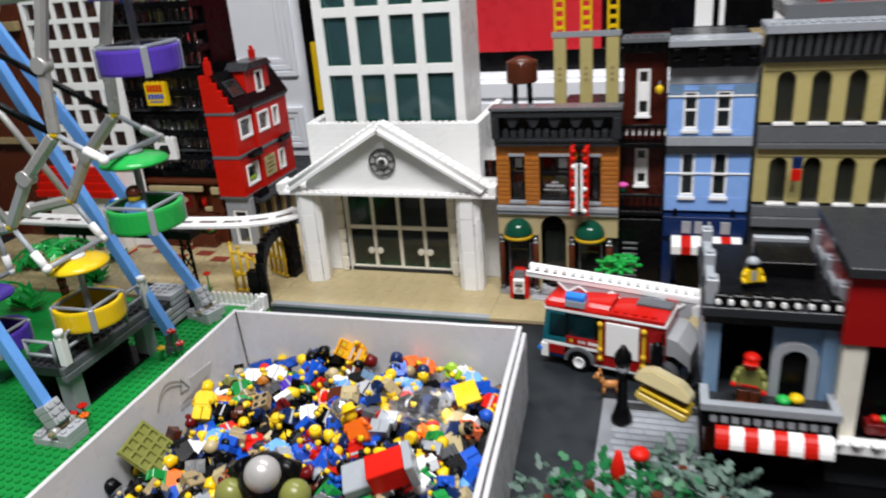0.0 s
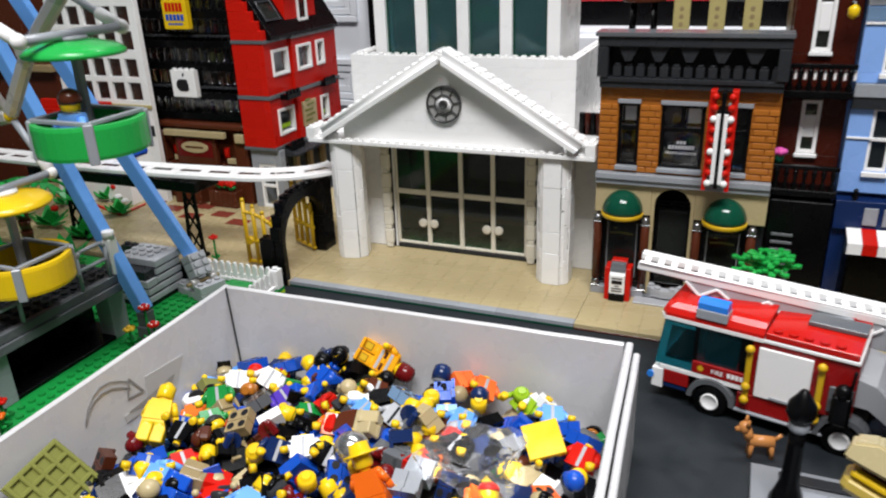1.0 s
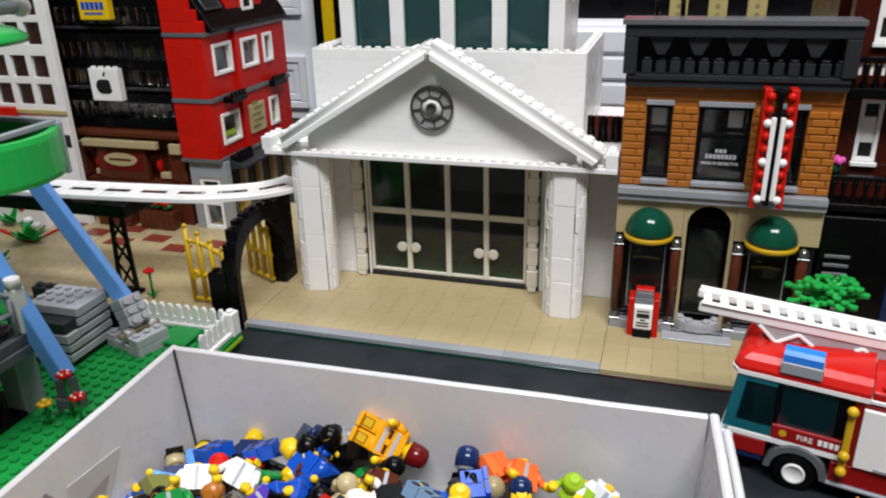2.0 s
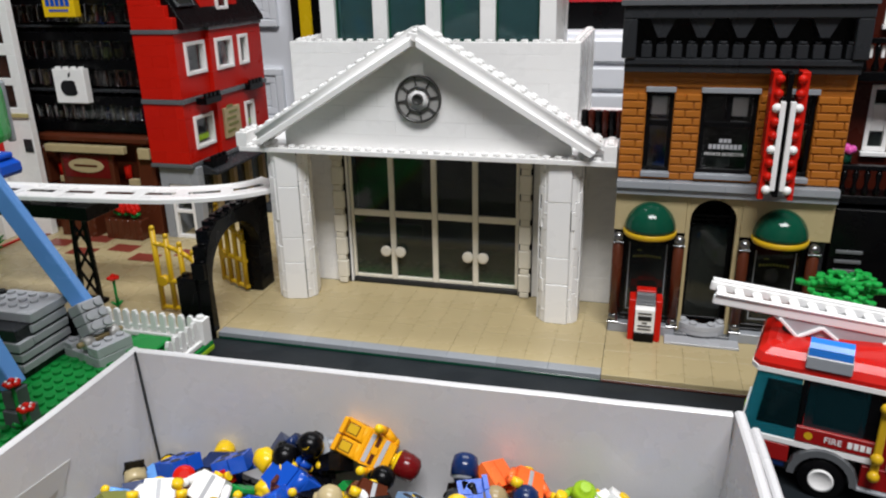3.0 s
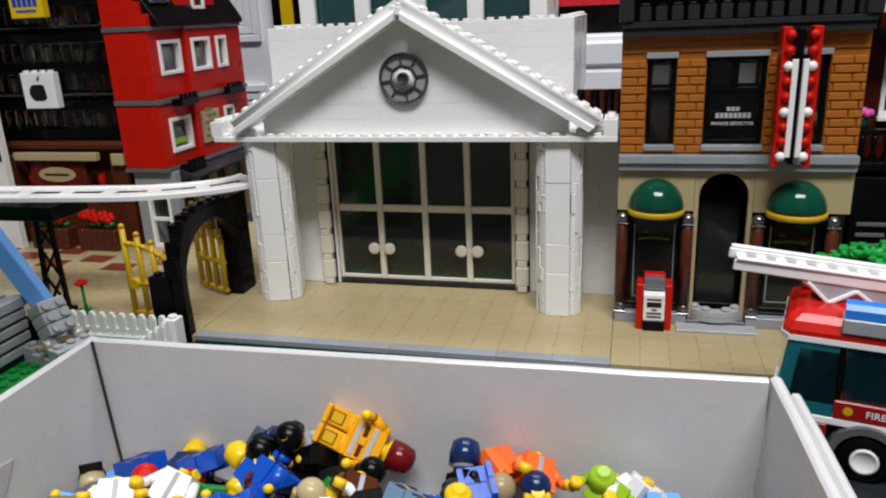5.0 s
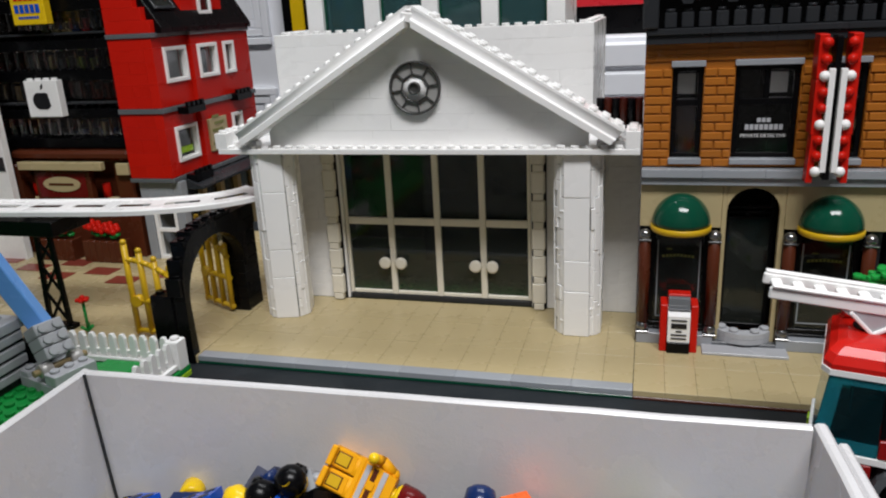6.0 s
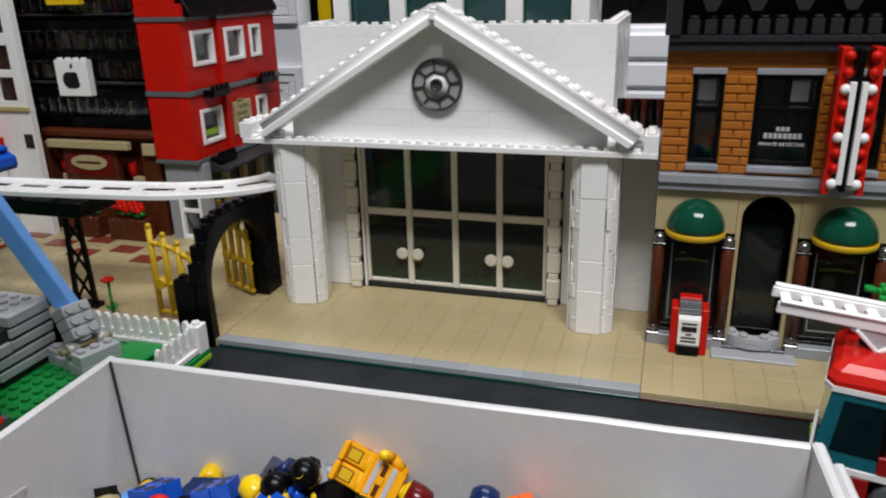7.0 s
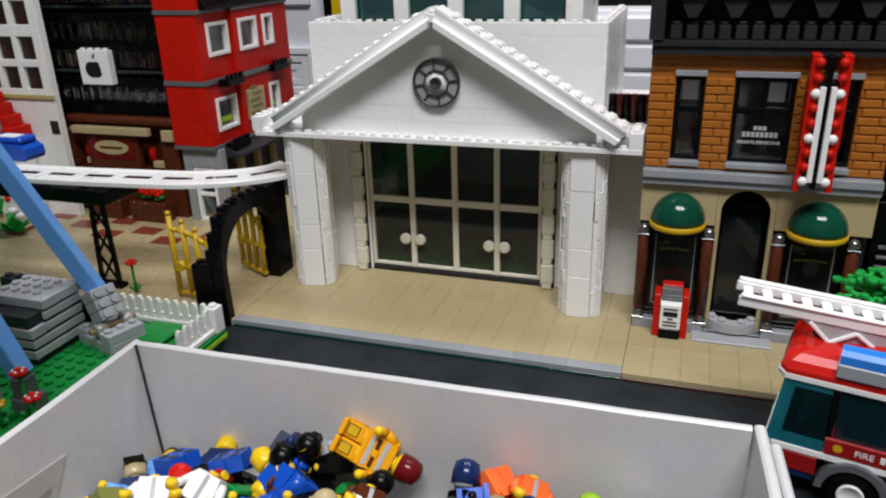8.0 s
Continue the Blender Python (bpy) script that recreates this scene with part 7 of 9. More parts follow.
def heap(x, y):
    """Height of the heap's top over the table."""
    h = 0.0200 + 0.0080 * math.exp(-((x - 0.175) ** 2 + (y + 0.175) ** 2) / 0.006) - 0.004 * math.exp(-((x - 0.06) ** 2) / 0.0012)
    h += 0.0030 * math.sin(40 * x + 1) * math.cos(37 * y) + 0.004 * math.exp(-((y + 0.33) ** 2) / 0.01)
    return h


def inside(x, y, pad):
    w = (BKL[1] - y) / (BKL[1] - FRL[1])
    return BKL[0] + (FRL[0] - BKL[0]) * w + pad < x < BKR[0] + (FRR[0] - BKR[0]) * w - pad and -0.462 + pad < y < -0.1385 - pad


# loose bricks that fill the tray under the figures
bm = new_bm()
for k in range(900):
    x, y = frng.uniform(0.045, 0.335), frng.uniform(-0.46, -0.133)
    if inside(x, y, 0.010):
        z = frng.uniform(0.006, heap(x, y) - 0.012)
        a, b, c = frng.choice((0.008, 0.016, 0.016, 0.024)), frng.choice((0.008, 0.008, 0.016)), frng.choice((0.0032, 0.0096, 0.0096))
        bx(bm, -a / 2, a / 2, -b / 2, b / 2, -c / 2, c / 2, 0.0003, frng.randrange(12), pose(x, y, z, frng.uniform(-50, 50), frng.uniform(-50, 50), frng.uniform(0, 360)))
solo("loose_toy_bricks", bm, [BLACK, BLACK, NAVY, DGREY, BLUE, BROWN, BLACK, MGREY, DRED, BLACK, GREEN, DGREY], "loose mixed toy bricks under the figures", "toy bricks", kind="stuff")

# pieces that lie on top: kind, colour, place, turn
TOP = (
    ("torso", LIME, 0.2600, -0.1460, 0.0325, -40, 20, 330), ("head", LIME, 0.2570, -0.1450, 0.0370, 20, 10, 0), ("torso", WHITE, 0.2700, -0.1450, 0.0320, -20, 30, 350), ("torso", MBLUE, 0.2780, -0.1560, 0.0340, -60, 10, 20),
    ("torso", NEON, 0.2330, -0.1440, 0.0365, -50, 30, 20), ("legs", NEON, 0.2200, -0.1430, 0.0375, -60, 20, 60),
    ("legs", BLUE, 0.0810, -0.1640, 0.0350, 70, 10, 70), ("legs", BLUE, 0.1054, -0.1600, 0.0370, 68, -14, 20), ("torso", WHITE, 0.0850, -0.1856, 0.0360, -60, 10, 30),
    ("head", RED, 0.0900, -0.1740, 0.0375, 50, 0, 40), ("torso", WHITE, 0.1055, -0.1786, 0.0375, -50, 12, 350), ("head", NOUGAT, 0.0976, -0.1915, 0.0360, 60, 20, 0),
    ("torso", GREEN, 0.0832, -0.2022, 0.0350, -40, -10, 25), ("legs", MGREY, 0.1110, -0.2018, 0.0370, 70, -20, 50), ("torso", PURPLE, 0.1215, -0.1919, 0.0350, -40, 0, 80),
    ("hair", TAN, 0.1582, -0.1751, 0.0400, 20, 10, 60), ("torso", RED, 0.1545, -0.1925, 0.0370, -20, 70, 40), ("torso", GREEN, 0.1450, -0.2010, 0.0350, -60, 20, 50),
    ("torso", ORANGE, 0.1672, -0.2079, 0.0375, -50, 10, 20), ("torso", MBLUE, 0.1765, -0.1902, 0.0370, -60, 0, 325), ("legs", DTAN, 0.1869, -0.2032, 0.0370, 50, 5, 5),
    ("legs", SANDBLUE, 0.1935, -0.1717, 0.0390, 55, 5, 335), ("torso", PALEGREY, 0.1964, -0.1890, 0.0370, -55, 5, 335), ("head", YELLOW, 0.2096, -0.1690, 0.0400, 10, 10, 0),
    ("hair", BLACK, 0.2090, -0.1500, 0.0395, 10, 0, 200), ("hair", DTAN, 0.2230, -0.1590, 0.0390, 20, 10, 30), ("head", YELLOW, 0.2357, -0.1600, 0.0360, 20, 0, 20),
    ("hair", NAVY, 0.2350, -0.1570, 0.0400, 15, 0, 10), ("torso", MBLUE, 0.2340, -0.1800, 0.0370, -55, 0, 340), ("torso", MBLUE, 0.2220, -0.1760, 0.0350, -55, 0, 20),
    ("legs", BLACK, 0.2480, -0.1800, 0.0370, 20, 10, 60), ("legs", BLUE, 0.2870, -0.1660, 0.0360, 60, 10, 40), ("legs", BLUE, 0.3000, -0.1730, 0.0350, 50, -10, 330),
    ("torso", RED, 0.3030, -0.1870, 0.0350, -50, 0, 340), ("hair", BLUE, 0.3030, -0.2090, 0.0370, 30, 0, 20), ("head", YELLOW, 0.3035, -0.2030, 0.0350, 50, 0, 20),
    ("legs", NEON, 0.2935, -0.2275, 0.0370, 65, 10, 320), ("head", YELLOW, 0.1413, -0.2465, 0.0400, 30, 10, 0), ("head", YELLOW, 0.1806, -0.2590, 0.0420, 15, 10, 0),
    ("hair", BROWN, 0.1033, -0.2449, 0.0390, 80, 0, 300), ("legs", DTAN, 0.1163, -0.2251, 0.0390, 70, -15, 110), ("torso", BLUE, 0.0918, -0.2738, 0.0380, -60, 20, 30),
    ("legs", BLUE, 0.0850, -0.2640, 0.0350, 50, 0, 60), ("torso", RED, 0.1042, -0.2609, 0.0340, -60, 10, 60), ("legs", WHITE, 0.1344, -0.2190, 0.0390, 30, 70, 80),
    ("torso", GREEN, 0.0935, -0.2240, 0.0340, -60, 10, 60), ("torso", BLUE, 0.0842, -0.2350, 0.0350, -40, 0, 0), ("torso", WHITE, 0.1608, -0.2309, 0.0370, -60, 0, 30),
    ("torso", NAVY, 0.1485, -0.2387, 0.0380, -40, 30, 30), ("legs", BLUE, 0.1676, -0.2461, 0.0360, 20, 50, 60), ("legs", LGREY, 0.2285, -0.2280, 0.0380, -70, 0, 355),
    ("legs", LGREY, 0.2260, -0.2400, 0.0380, -70, 0, 5), ("torso", BLACK, 0.2400, -0.2050, 0.0380, -60, 0, 340), ("hair", TAN, 0.1070, -0.2880, 0.0390, 20, 0, 60),
    ("head", YELLOW, 0.1987, -0.2400, 0.0410, 10, 0, 0), ("torso", BLACK, 0.1760, -0.2330, 0.0370, -50, 40, 20), ("hair", BLACK, 0.1740, -0.1560, 0.0380, 30, 0, 40),
    ("torso", BROWN, 0.1720, -0.1680, 0.0370, -60, 30, 20), ("head", YELLOW, 0.1320, -0.1600, 0.0390, 40, 10, 0), ("legs", BLACK, 0.1480, -0.1500, 0.0370, 60, 30, 60),
    ("head", YELLOW, 0.1700, -0.2230, 0.0360, 50, 10, 0), ("hair", BLACK, 0.1480, -0.1820, 0.0360, 40, 10, 90), ("legs", BLACK, 0.1300, -0.1850, 0.0340, 70, 20, 20))
FIXED = [(x, y, 0.0105) for _, _, x, y, *_ in TOP]
FIXED += [(0.0720, -0.1580, 0.014), (0.1600, -0.1580, 0.013), (0.1660, -0.1420, 0.024), (0.1225, -0.1500, 0.011), (0.2270, -0.1410, 0.014), (0.2600, -0.1480, 0.012), (0.2700, -0.1450, 0.010), (0.2822, -0.1900, 0.018), (0.1914, -0.2270, 0.012),
          (0.2122, -0.2527, 0.014), (0.0730, -0.2420, 0.014), (0.2596, -0.2122, 0.016), (0.1780, -0.3245, 0.030), (0.2576, -0.3061, 0.022), (0.040, -0.290, 0.01)]
placed = []
tries = 0
while len(placed) < 298 and tries < 12000:
    tries += 1
    x, y = frng.uniform(0.048, 0.330), frng.uniform(-0.455, -0.136)
    if not inside(x, y, 0.013):
        continue
    if any((x - a) ** 2 + (y - b) ** 2 < (r * 0.8) ** 2 for a, b, r in FIXED):
        continue
    near = 0.0108 if len(placed) < 190 else 0.0080
    if any((x - a) ** 2 + (y - b) ** 2 < near ** 2 for a, b in placed):
        continue
    placed.append((x, y))
    lift = -0.004 if len(placed) < 190 else 0.003
    put_figure(frng.choice(FIGS), x, y, heap(x, y) + lift + frng.uniform(-0.004, 0.003), frng.choice((90, -90, 90, 60, -60, 110)) + frng.uniform(-25, 25), frng.uniform(-40, 40), frng.uniform(0, 360))

# loose heads, torsos, legs and hair pieces strewn over the heap
def loose_mesh(kind, mat):
    bm = new_bm()
    if kind == "head":
        lathe(bm, [(0.0040, -0.0044), (0.0051, -0.0034), (0.0051, 0.0032), (0.0040, 0.0044), (0.0024, 0.0045), (0.0024, 0.0060)], 14)
    elif kind == "torso":
        prism(bm, [(-0.0078, -0.0064), (0.0078, -0.0064), (0.0060, 0.0063), (-0.0060, 0.0063)], -0.0038, 0.0038, "y")
        for sd in (-1, 1):
            rod(bm, (sd * 0.0068, 0, 0.0040), (sd * 0.0098, -0.003, -0.0015), 0.0021, 8)
            rod(bm, (sd * 0.0098, -0.003, -0.0015), (sd * 0.0098, -0.008, -0.0035), 0.0019, 8)
            lathe(bm, [(0.0012, -0.0016), (0.0025, -0.0016), (0.0025, 0.0016), (0.0012, 0.0016)], 10, pose(sd * 0.0098, -0.0104, -0.0040, 35), 1)
        bx(bm, -0.0010, 0.0010, -0.0041, -0.0037, -0.0060, 0.0058, 0.0001, 2)
        cyl(bm, 0, 0, 0.0063, 0.0024, 0.0016, "z", 10, 1)
    elif kind == "legs":
        for x in (-0.0078, 0.0002):
            prism(bm, [(-0.0062, -0.0075), (0.0036, -0.0075), (0.0036, 0.0064), (-0.0036, 0.0064), (-0.0036, -0.0052), (-0.0062, -0.0052)], x, x + 0.0076, "x")
            for z in (-0.0040, 0.0035):
                cyl(bm, x + 0.0038, 0.0036, z, 0.0024, 0.0002, "y", 12, 1)
    else:
        ball(bm, 0, 0.0004, 0, 0.0058, 14, 6, 0, None, -10, 90, 0.95)
        bx(bm, -0.0055, 0.0055, 0.0012, 0.0060, -0.0062, 0.0005, 0.0016)
    return as_mesh("toy_piece", bm, mat, YELLOW if kind == "torso" else INK, PALEGREY if mat != PALEGREY else DGREY)


LOOSE = {"head": [YELLOW, YELLOW, YELLOW, YELLOW], "torso": [BLACK, BLACK, NAVY, BLUE, RED, WHITE, DGREY, GREEN, OLIVE], "legs": [BLACK, BLACK, NAVY, LGREY, BLUE, BROWN, TAN], "hair": [BLACK, BLACK, BROWN, DGREY, NAVY, DRED]}
LOOSE_MESH = {k: [loose_mesh(k, mt) for mt in v] for k, v in LOOSE.items()}
count = 0
while count < 170:
    x, y = frng.uniform(0.052, 0.325), frng.uniform(-0.44, -0.140)
    if not inside(x, y, 0.014) or any((x - a) ** 2 + (y - b) ** 2 < (r * 0.8) ** 2 for a, b, r in FIXED):
        continue
    kd = frng.choice(("head", "head", "torso", "torso", "legs", "legs", "hair", "hair"))
    ob = new("toy_piece", frng.choice(LOOSE_MESH[kd]))
    ob.matrix_world = pose(x, y, heap(x, y) + frng.uniform(0.002, 0.010), frng.uniform(40, 140) * frng.choice((-1, 1)), frng.uniform(-60, 60), frng.uniform(0, 360)) @ Matrix.Scale(0.9, 4)
    tagged(ob, "loose plastic toy " + {"head": "head", "torso": "torso", "legs": "leg piece", "hair": "hair piece"}[kd] + " on the tray's heap", "toy piece", "loose toy pieces")
    count += 1

# figures that stand out
def fireman_mesh():
    """The yellow figure with its printed pockets, belt and reflecting bars."""
    bm = new_bm()
    bm.from_mesh(figure_mesh(AMBER, AMBER, YELLOW, DRED, 2, 0, 0))
    for s in (-1, 1):
        bx(bm, s * 0.0040 - 0.0024, s * 0.0040 + 0.0024, -0.0038, -0.0035, 0.0026, 0.0082, 0.0001, 4)
        bx(bm, s * 0.0040 - 0.0020, s * 0.0040 + 0.0020, -0.0040, -0.0037, 0.0030, 0.0078, 0.0001, 5)
    for z in (0.0142, 0.0208):
        bx(bm, -0.0064, 0.0064, -0.0042, -0.0037, z, z + 0.0020, 0.0001, 6)
    bx(bm, -0.0062, 0.0062, -0.0043, -0.0038, 0.0172, 0.0190, 0.0001, 4)
    bx(bm, -0.0016, 0.0016, -0.0045, -0.0038, 0.0166, 0.0196, 0.0002, 1)
    return as_mesh("toy_figure", bm, AMBER, AMBER, YELLOW, DRED, BROWN, GOLD, PALEGREY)


fire = fireman_mesh()
fz = Vector((0.935, -0.06, -0.35)).normalized()
ff = Vector((0.10, -0.80, 0.55))
ff = (ff - fz * ff.dot(fz)).normalized()
fx = (-ff).cross(fz)
fob = put_figure(fire, 0, 0, 0, 0, 0, 0, "yellow toy fireman figure with a dark red helmet")
fob.matrix_world = Matrix([[fx[k], -ff[k], fz[k], (0.1670, -0.1420, 0.0345)[k]] for k in range(3)] + [[0, 0, 0, 1]]) @ Matrix.Translation((0, 0, -0.0190))
for colours, style, bend, swing, at, turn, words in (
        ((NAVY, NAVY, YELLOW, BLACK), 0, -30, 0, (0.1225, -0.1480, 0.0310), (60, -40, 60), "navy toy figure by the card wall"),
        ((BLUE, BLUE, YELLOW, BLACK), 3, -40, 20, (0.1330, -0.1650, 0.0310), (70, 40, 230), "blue toy figure with black legs"),
        ((LGREY, LGREY, YELLOW, BLACK), 0, 0, 0, (0.1415, -0.1435, 0.0310), (40, -25, 20), "light grey toy figure by the card wall"),
        ((YELLOW, YELLOW, YELLOW, YELLOW), 5, 0, 0, (0.0720, -0.2400, 0.0380), (60, -10, 200), "yellow toy figure lying in the heap"),
        ((ORANGE, ORANGE, YELLOW, YELLOW), 4, -60, 0, (0.2120, -0.2520, 0.0360), (30, 20, 200), "orange toy figure lying in the heap")):
    put_figure(figure_mesh(*colours, style, bend, swing), *at, *turn, words)
WORDS = {"head": "toy head with a top stud", "torso": "toy torso with arms", "legs": "toy leg piece with round holes", "hair": "toy hair piece"}
seen = {}
for kd, mt, x, y, z, rx, ry, rz in TOP:
    if (kd, mt.name) not in seen:
        seen[kd, mt.name] = loose_mesh(kd, mt)
    ob = new("toy_piece", seen[kd, mt.name])
    ob.matrix_world = pose(x, y, z - 0.0065, rx, ry, rz) @ Matrix.Scale(0.95, 4)
    tagged(ob, mt.name.replace("_plastic", "").replace("_", " ") + " plastic " + WORDS[kd] + " on the heap", "toy piece", "loose toy pieces")

bm = new_bm()
bx(bm, -0.0098, 0.0098, -0.0098, 0.0098, -0.0016, 0.0016, 0.0003)
ob = solo("yellow_tile", bm, YELLOW, "square yellow toy tile on the heap", "toy tile")
ob.matrix_world = pose(0.2822, -0.1900, 0.0370, 28, -10, 28)
bm = new_bm()
ball(bm, 0, 0, 0, 0.0098, 20, 12)
ob = solo("silver_dome", bm, CHROME, "shiny silver toy helmet on the heap", "toy helmet")
ob.matrix_world = pose(0.1914, -0.2319, 0.0380, 20, 10, 0)
bm = new_bm()
bx(bm, -0.0220, 0.0220, -0.0220, 0.0220, 0, 0.0016, 0.0002)
for k in range(5):
    bx(bm, -0.0215, 0.0215, -0.0215 + k * 0.0100, -0.0185 + k * 0.0100, 0.0016, 0.0040, 0.0006)
    bx(bm, -0.0215 + k * 0.0100, -0.0185 + k * 0.0100, -0.0215, 0.0215, 0.0016, 0.0038, 0.0006)
ob = solo("olive_lattice_plate", bm, OLIVE, "olive green toy lattice plate leaning on the card wall", "toy plate")
ob.matrix_world = pose(0.0650, -0.3060, 0.0370, 10, 46, 12) @ Matrix.Scale(0.80, 4)
# crumpled clear bag
bm = new_bm()
bmesh.ops.create_icosphere(bm, subdivisions=4, radius=0.022)
for v in bm.verts:
    q = v.co * 60
    d = 1 + 0.55 * noise.noise(q) + 0.25 * noise.noise(q * 2.7)
    v.co = Vector((v.co.x * d * 1.15, v.co.y * d, v.co.z * d * 0.42))
CLEARBAG = plastic("clear_film", (0.97, 0.97, 0.98), 0.16, 0.02, 0.0, 0.1, 0.97, 1.09, 0.8)
ob = solo("clear_bag", bm, CLEARBAG, "crumpled clear plastic bag on the heap", "plastic bag")
ob.location = (0.2560, -0.2180, 0.0380)
# large creature figure: olive, black and silver
bm = new_bm()
ball(bm, 0, 0, 0.010, 0.0190, 20, 12, 1, None, -60, 90, 0.9)
ball(bm, 0.002, -0.006, 0.0210, 0.0125, 18, 10, 2)
for s in (-1, 1):
    ball(bm, s * 0.0220, -0.010, 0.006, 0.0110, 14, 10, 0)
    ball(bm, s * 0.0290, -0.020, 0.002, 0.0080, 12, 8, 0)
    rod(bm, (s * 0.010, 0.002, 0.020), (s * 0.022, 0.004, 0.012), 0.0070, 10, 1)
ob = solo("large_toy_figure", bm, [OLIVE, BLACK, PEARL], "large olive, black and silver toy figure on the heap", "toy figure")
ob.matrix_world = pose(0.1800, -0.3300, 0.0400, 10, 0, 10)
red_br = thing("red_grey_bricks", "red brick with studs stuck to a grey panel", "toy bricks")
bm = new_bm()
bx(bm, -0.0130, 0.0130, -0.0100, 0.0100, 0, 0.0180, 0.0005)
part("brick", bm, RED, red_br)
bm = new_bm()
bx(bm, 0.0132, 0.0190, -0.0120, 0.0120, -0.002, 0.0180, 0.0005)
bx(bm, -0.0340, -0.0140, -0.0030, 0.0220, -0.004, 0.0040, 0.0008)
part("panel", bm, LGREY, red_br)
red_br.matrix_world = pose(0.2600, -0.3060, 0.0420, 12, -14, 22)

# ---- fire engine on the road ----
truck = thing("toy_fire_engine", "red and white toy fire engine with a long white ladder", "toy fire engine", at=(0.3236, -0.0733, 0.0))
truck.rotation_euler = (0, 0, radians(-13.5))
truck.scale = (1.03, 1.0, 1.07)
TW = 0.0480


def tb(name, mat, *boxes, label="", c=0.0004):
    for b in boxes:
        bm = new_bm()
        bx(bm, *b, c)
        ob = part(name, bm, mat, truck, label)
    return ob


tb("chassis", DGREY, (0.004, 0.128, 0.006, TW - 0.006, 0.0055, 0.0100))
tb("bumper", WHITE, (0.0, 0.007, -0.0005, TW + 0.0005, 0.0085, 0.0215))
tb("lower_side", TRED, (0.0072, 0.0225, 0.0, TW, 0.0130, 0.0215))
tb("lower_side", TRED, (0.0515, 0.0935, 0.0, TW, 0.0102, 0.0205))
tb("sill", NAVY, (0.0072, 0.0215, 0.0006, TW - 0.0006, 0.0098, 0.0128))
tb("door_panel", TRED, (0.0240, 0.0555, -0.0003, TW + 0.0003, 0.0250, 0.0325))
tb("side_stripe", WHITE, (0.0040, 0.0560, 0.0, TW, 0.0216, 0.0248))
tb("rear_body", TRED, (0.0565, 0.1110, 0.0012, TW - 0.0012, 0.0206, 0.0545))
tb("side_ledge", LGREY, (0.0500, 0.1180, -0.0016, TW + 0.0016, 0.0085, 0.0101))
tb("dashboard", BLACK, (0.0060, 0.0500, 0.003, TW - 0.003, 0.0249, 0.0300))
tb("seat", BLACK, (0.0300, 0.0480, 0.004, TW - 0.004, 0.0301, 0.0500), (0.0140, 0.0235, 0.006, TW - 0.006, 0.0301, 0.0440))
tb("cab_back", BLACK, (0.0500, 0.0564, 0.0012, TW - 0.0012, 0.0311, 0.0545))
bm = new_bm()
prism(bm, [(0.0012, 0.0249), (0.0022, 0.0249), (0.0062, 0.0550), (0.0052, 0.0550)], 0.0010, TW - 0.0010, "y")
screen = part("windscreen", bm, CYAN, truck, "clear cyan windscreen")
for y in (0.0002, TW - 0.0010):
    bm = new_bm()
    prism(bm, [(0.0016, 0.0249), (0.0238, 0.0249), (0.0238, 0.0300), (0.0072, 0.0300), (0.0098, 0.0520), (0.0238, 0.0520), (0.0238, 0.0550), (0.0056, 0.0550)], y, y + 0.0008, "y")
    part("screen_side", bm, CYAN, screen)
    bm = new_bm()
    prism(bm, [(0.0073, 0.0301), (0.0238, 0.0301), (0.0238, 0.0519), (0.0099, 0.0519)], y + 0.0002, y + 0.0006, "y")
    part("side_pane", bm, DTEAL, screen, "dark tinted pane")
bm = new_bm()
bx(bm, 0.0026, 0.0236, 0.0012, TW - 0.0012, 0.0249, 0.0275, 0.0005)
part("screen_ledge", bm, CYAN, screen)
tb("door_post", BLACK, (0.0240, 0.0262, 0.0004, 0.0016, 0.0326, 0.0548), (0.0240, 0.0262, TW - 0.0016, TW - 0.0004, 0.0326, 0.0548))
tb("side_window", DTEAL, (0.0264, 0.0500, 0.0004, 0.0012, 0.0326, 0.0548), (0.0264, 0.0500, TW - 0.0012, TW - 0.0004, 0.0326, 0.0548))


def plan(front, side, cut, rear):
    """Outline of the cab's roof with its front corners cut off."""
    return [(front, side + cut), (front + cut * 0.7, side), (rear, side), (rear, TW - side), (front + cut * 0.7, TW - side), (front, TW - side - cut)]


def stack(bm, layers):
    """Joins outlines of equal length, lowest first, into one closed form."""
    rings = [[bm.verts.new((x, y, z)) for x, y in pts] for pts, z in layers]
    for a, b in zip(rings, rings[1:]):
        for k in range(len(a)):
            j = (k + 1) % len(a)
            face(bm, [a[k], a[j], b[j], b[k]])
    face(bm, rings[0][::-1])
    face(bm, rings[-1])


bm = new_bm()
stack(bm, [(plan(0.0022, -0.0004, 0.0042, 0.0620), 0.0551), (plan(0.0022, -0.0004, 0.0042, 0.0620), 0.0572)])
part("roof_edge", bm, WHITE, truck)
tb("roof_edge", WHITE, (0.0621, 0.1110, -0.0003, TW + 0.0003, 0.0551, 0.0572))
bm = new_bm()
stack(bm, [(plan(0.0026, 0.0, 0.0042, 0.0620), 0.0573), (plan(0.0026, 0.0, 0.0042, 0.0620), 0.0592), (plan(0.0040, 0.0022, 0.0040, 0.0620), 0.0622),
           (plan(0.0066, 0.0066, 0.0038, 0.0620), 0.0640), (plan(0.0100, 0.0110, 0.0036, 0.0620), 0.0646)])
part("cab_roof", bm, ROOFRED, truck, "glossy red cab roof with bevelled rim")
bm = new_bm()
bx(bm, 0.0070, 0.0120, 0.0340, 0.0420, 0.0642, 0.0690, 0.0012)
part("roof_lug", bm, ROOFRED, truck)
bm = new_bm()
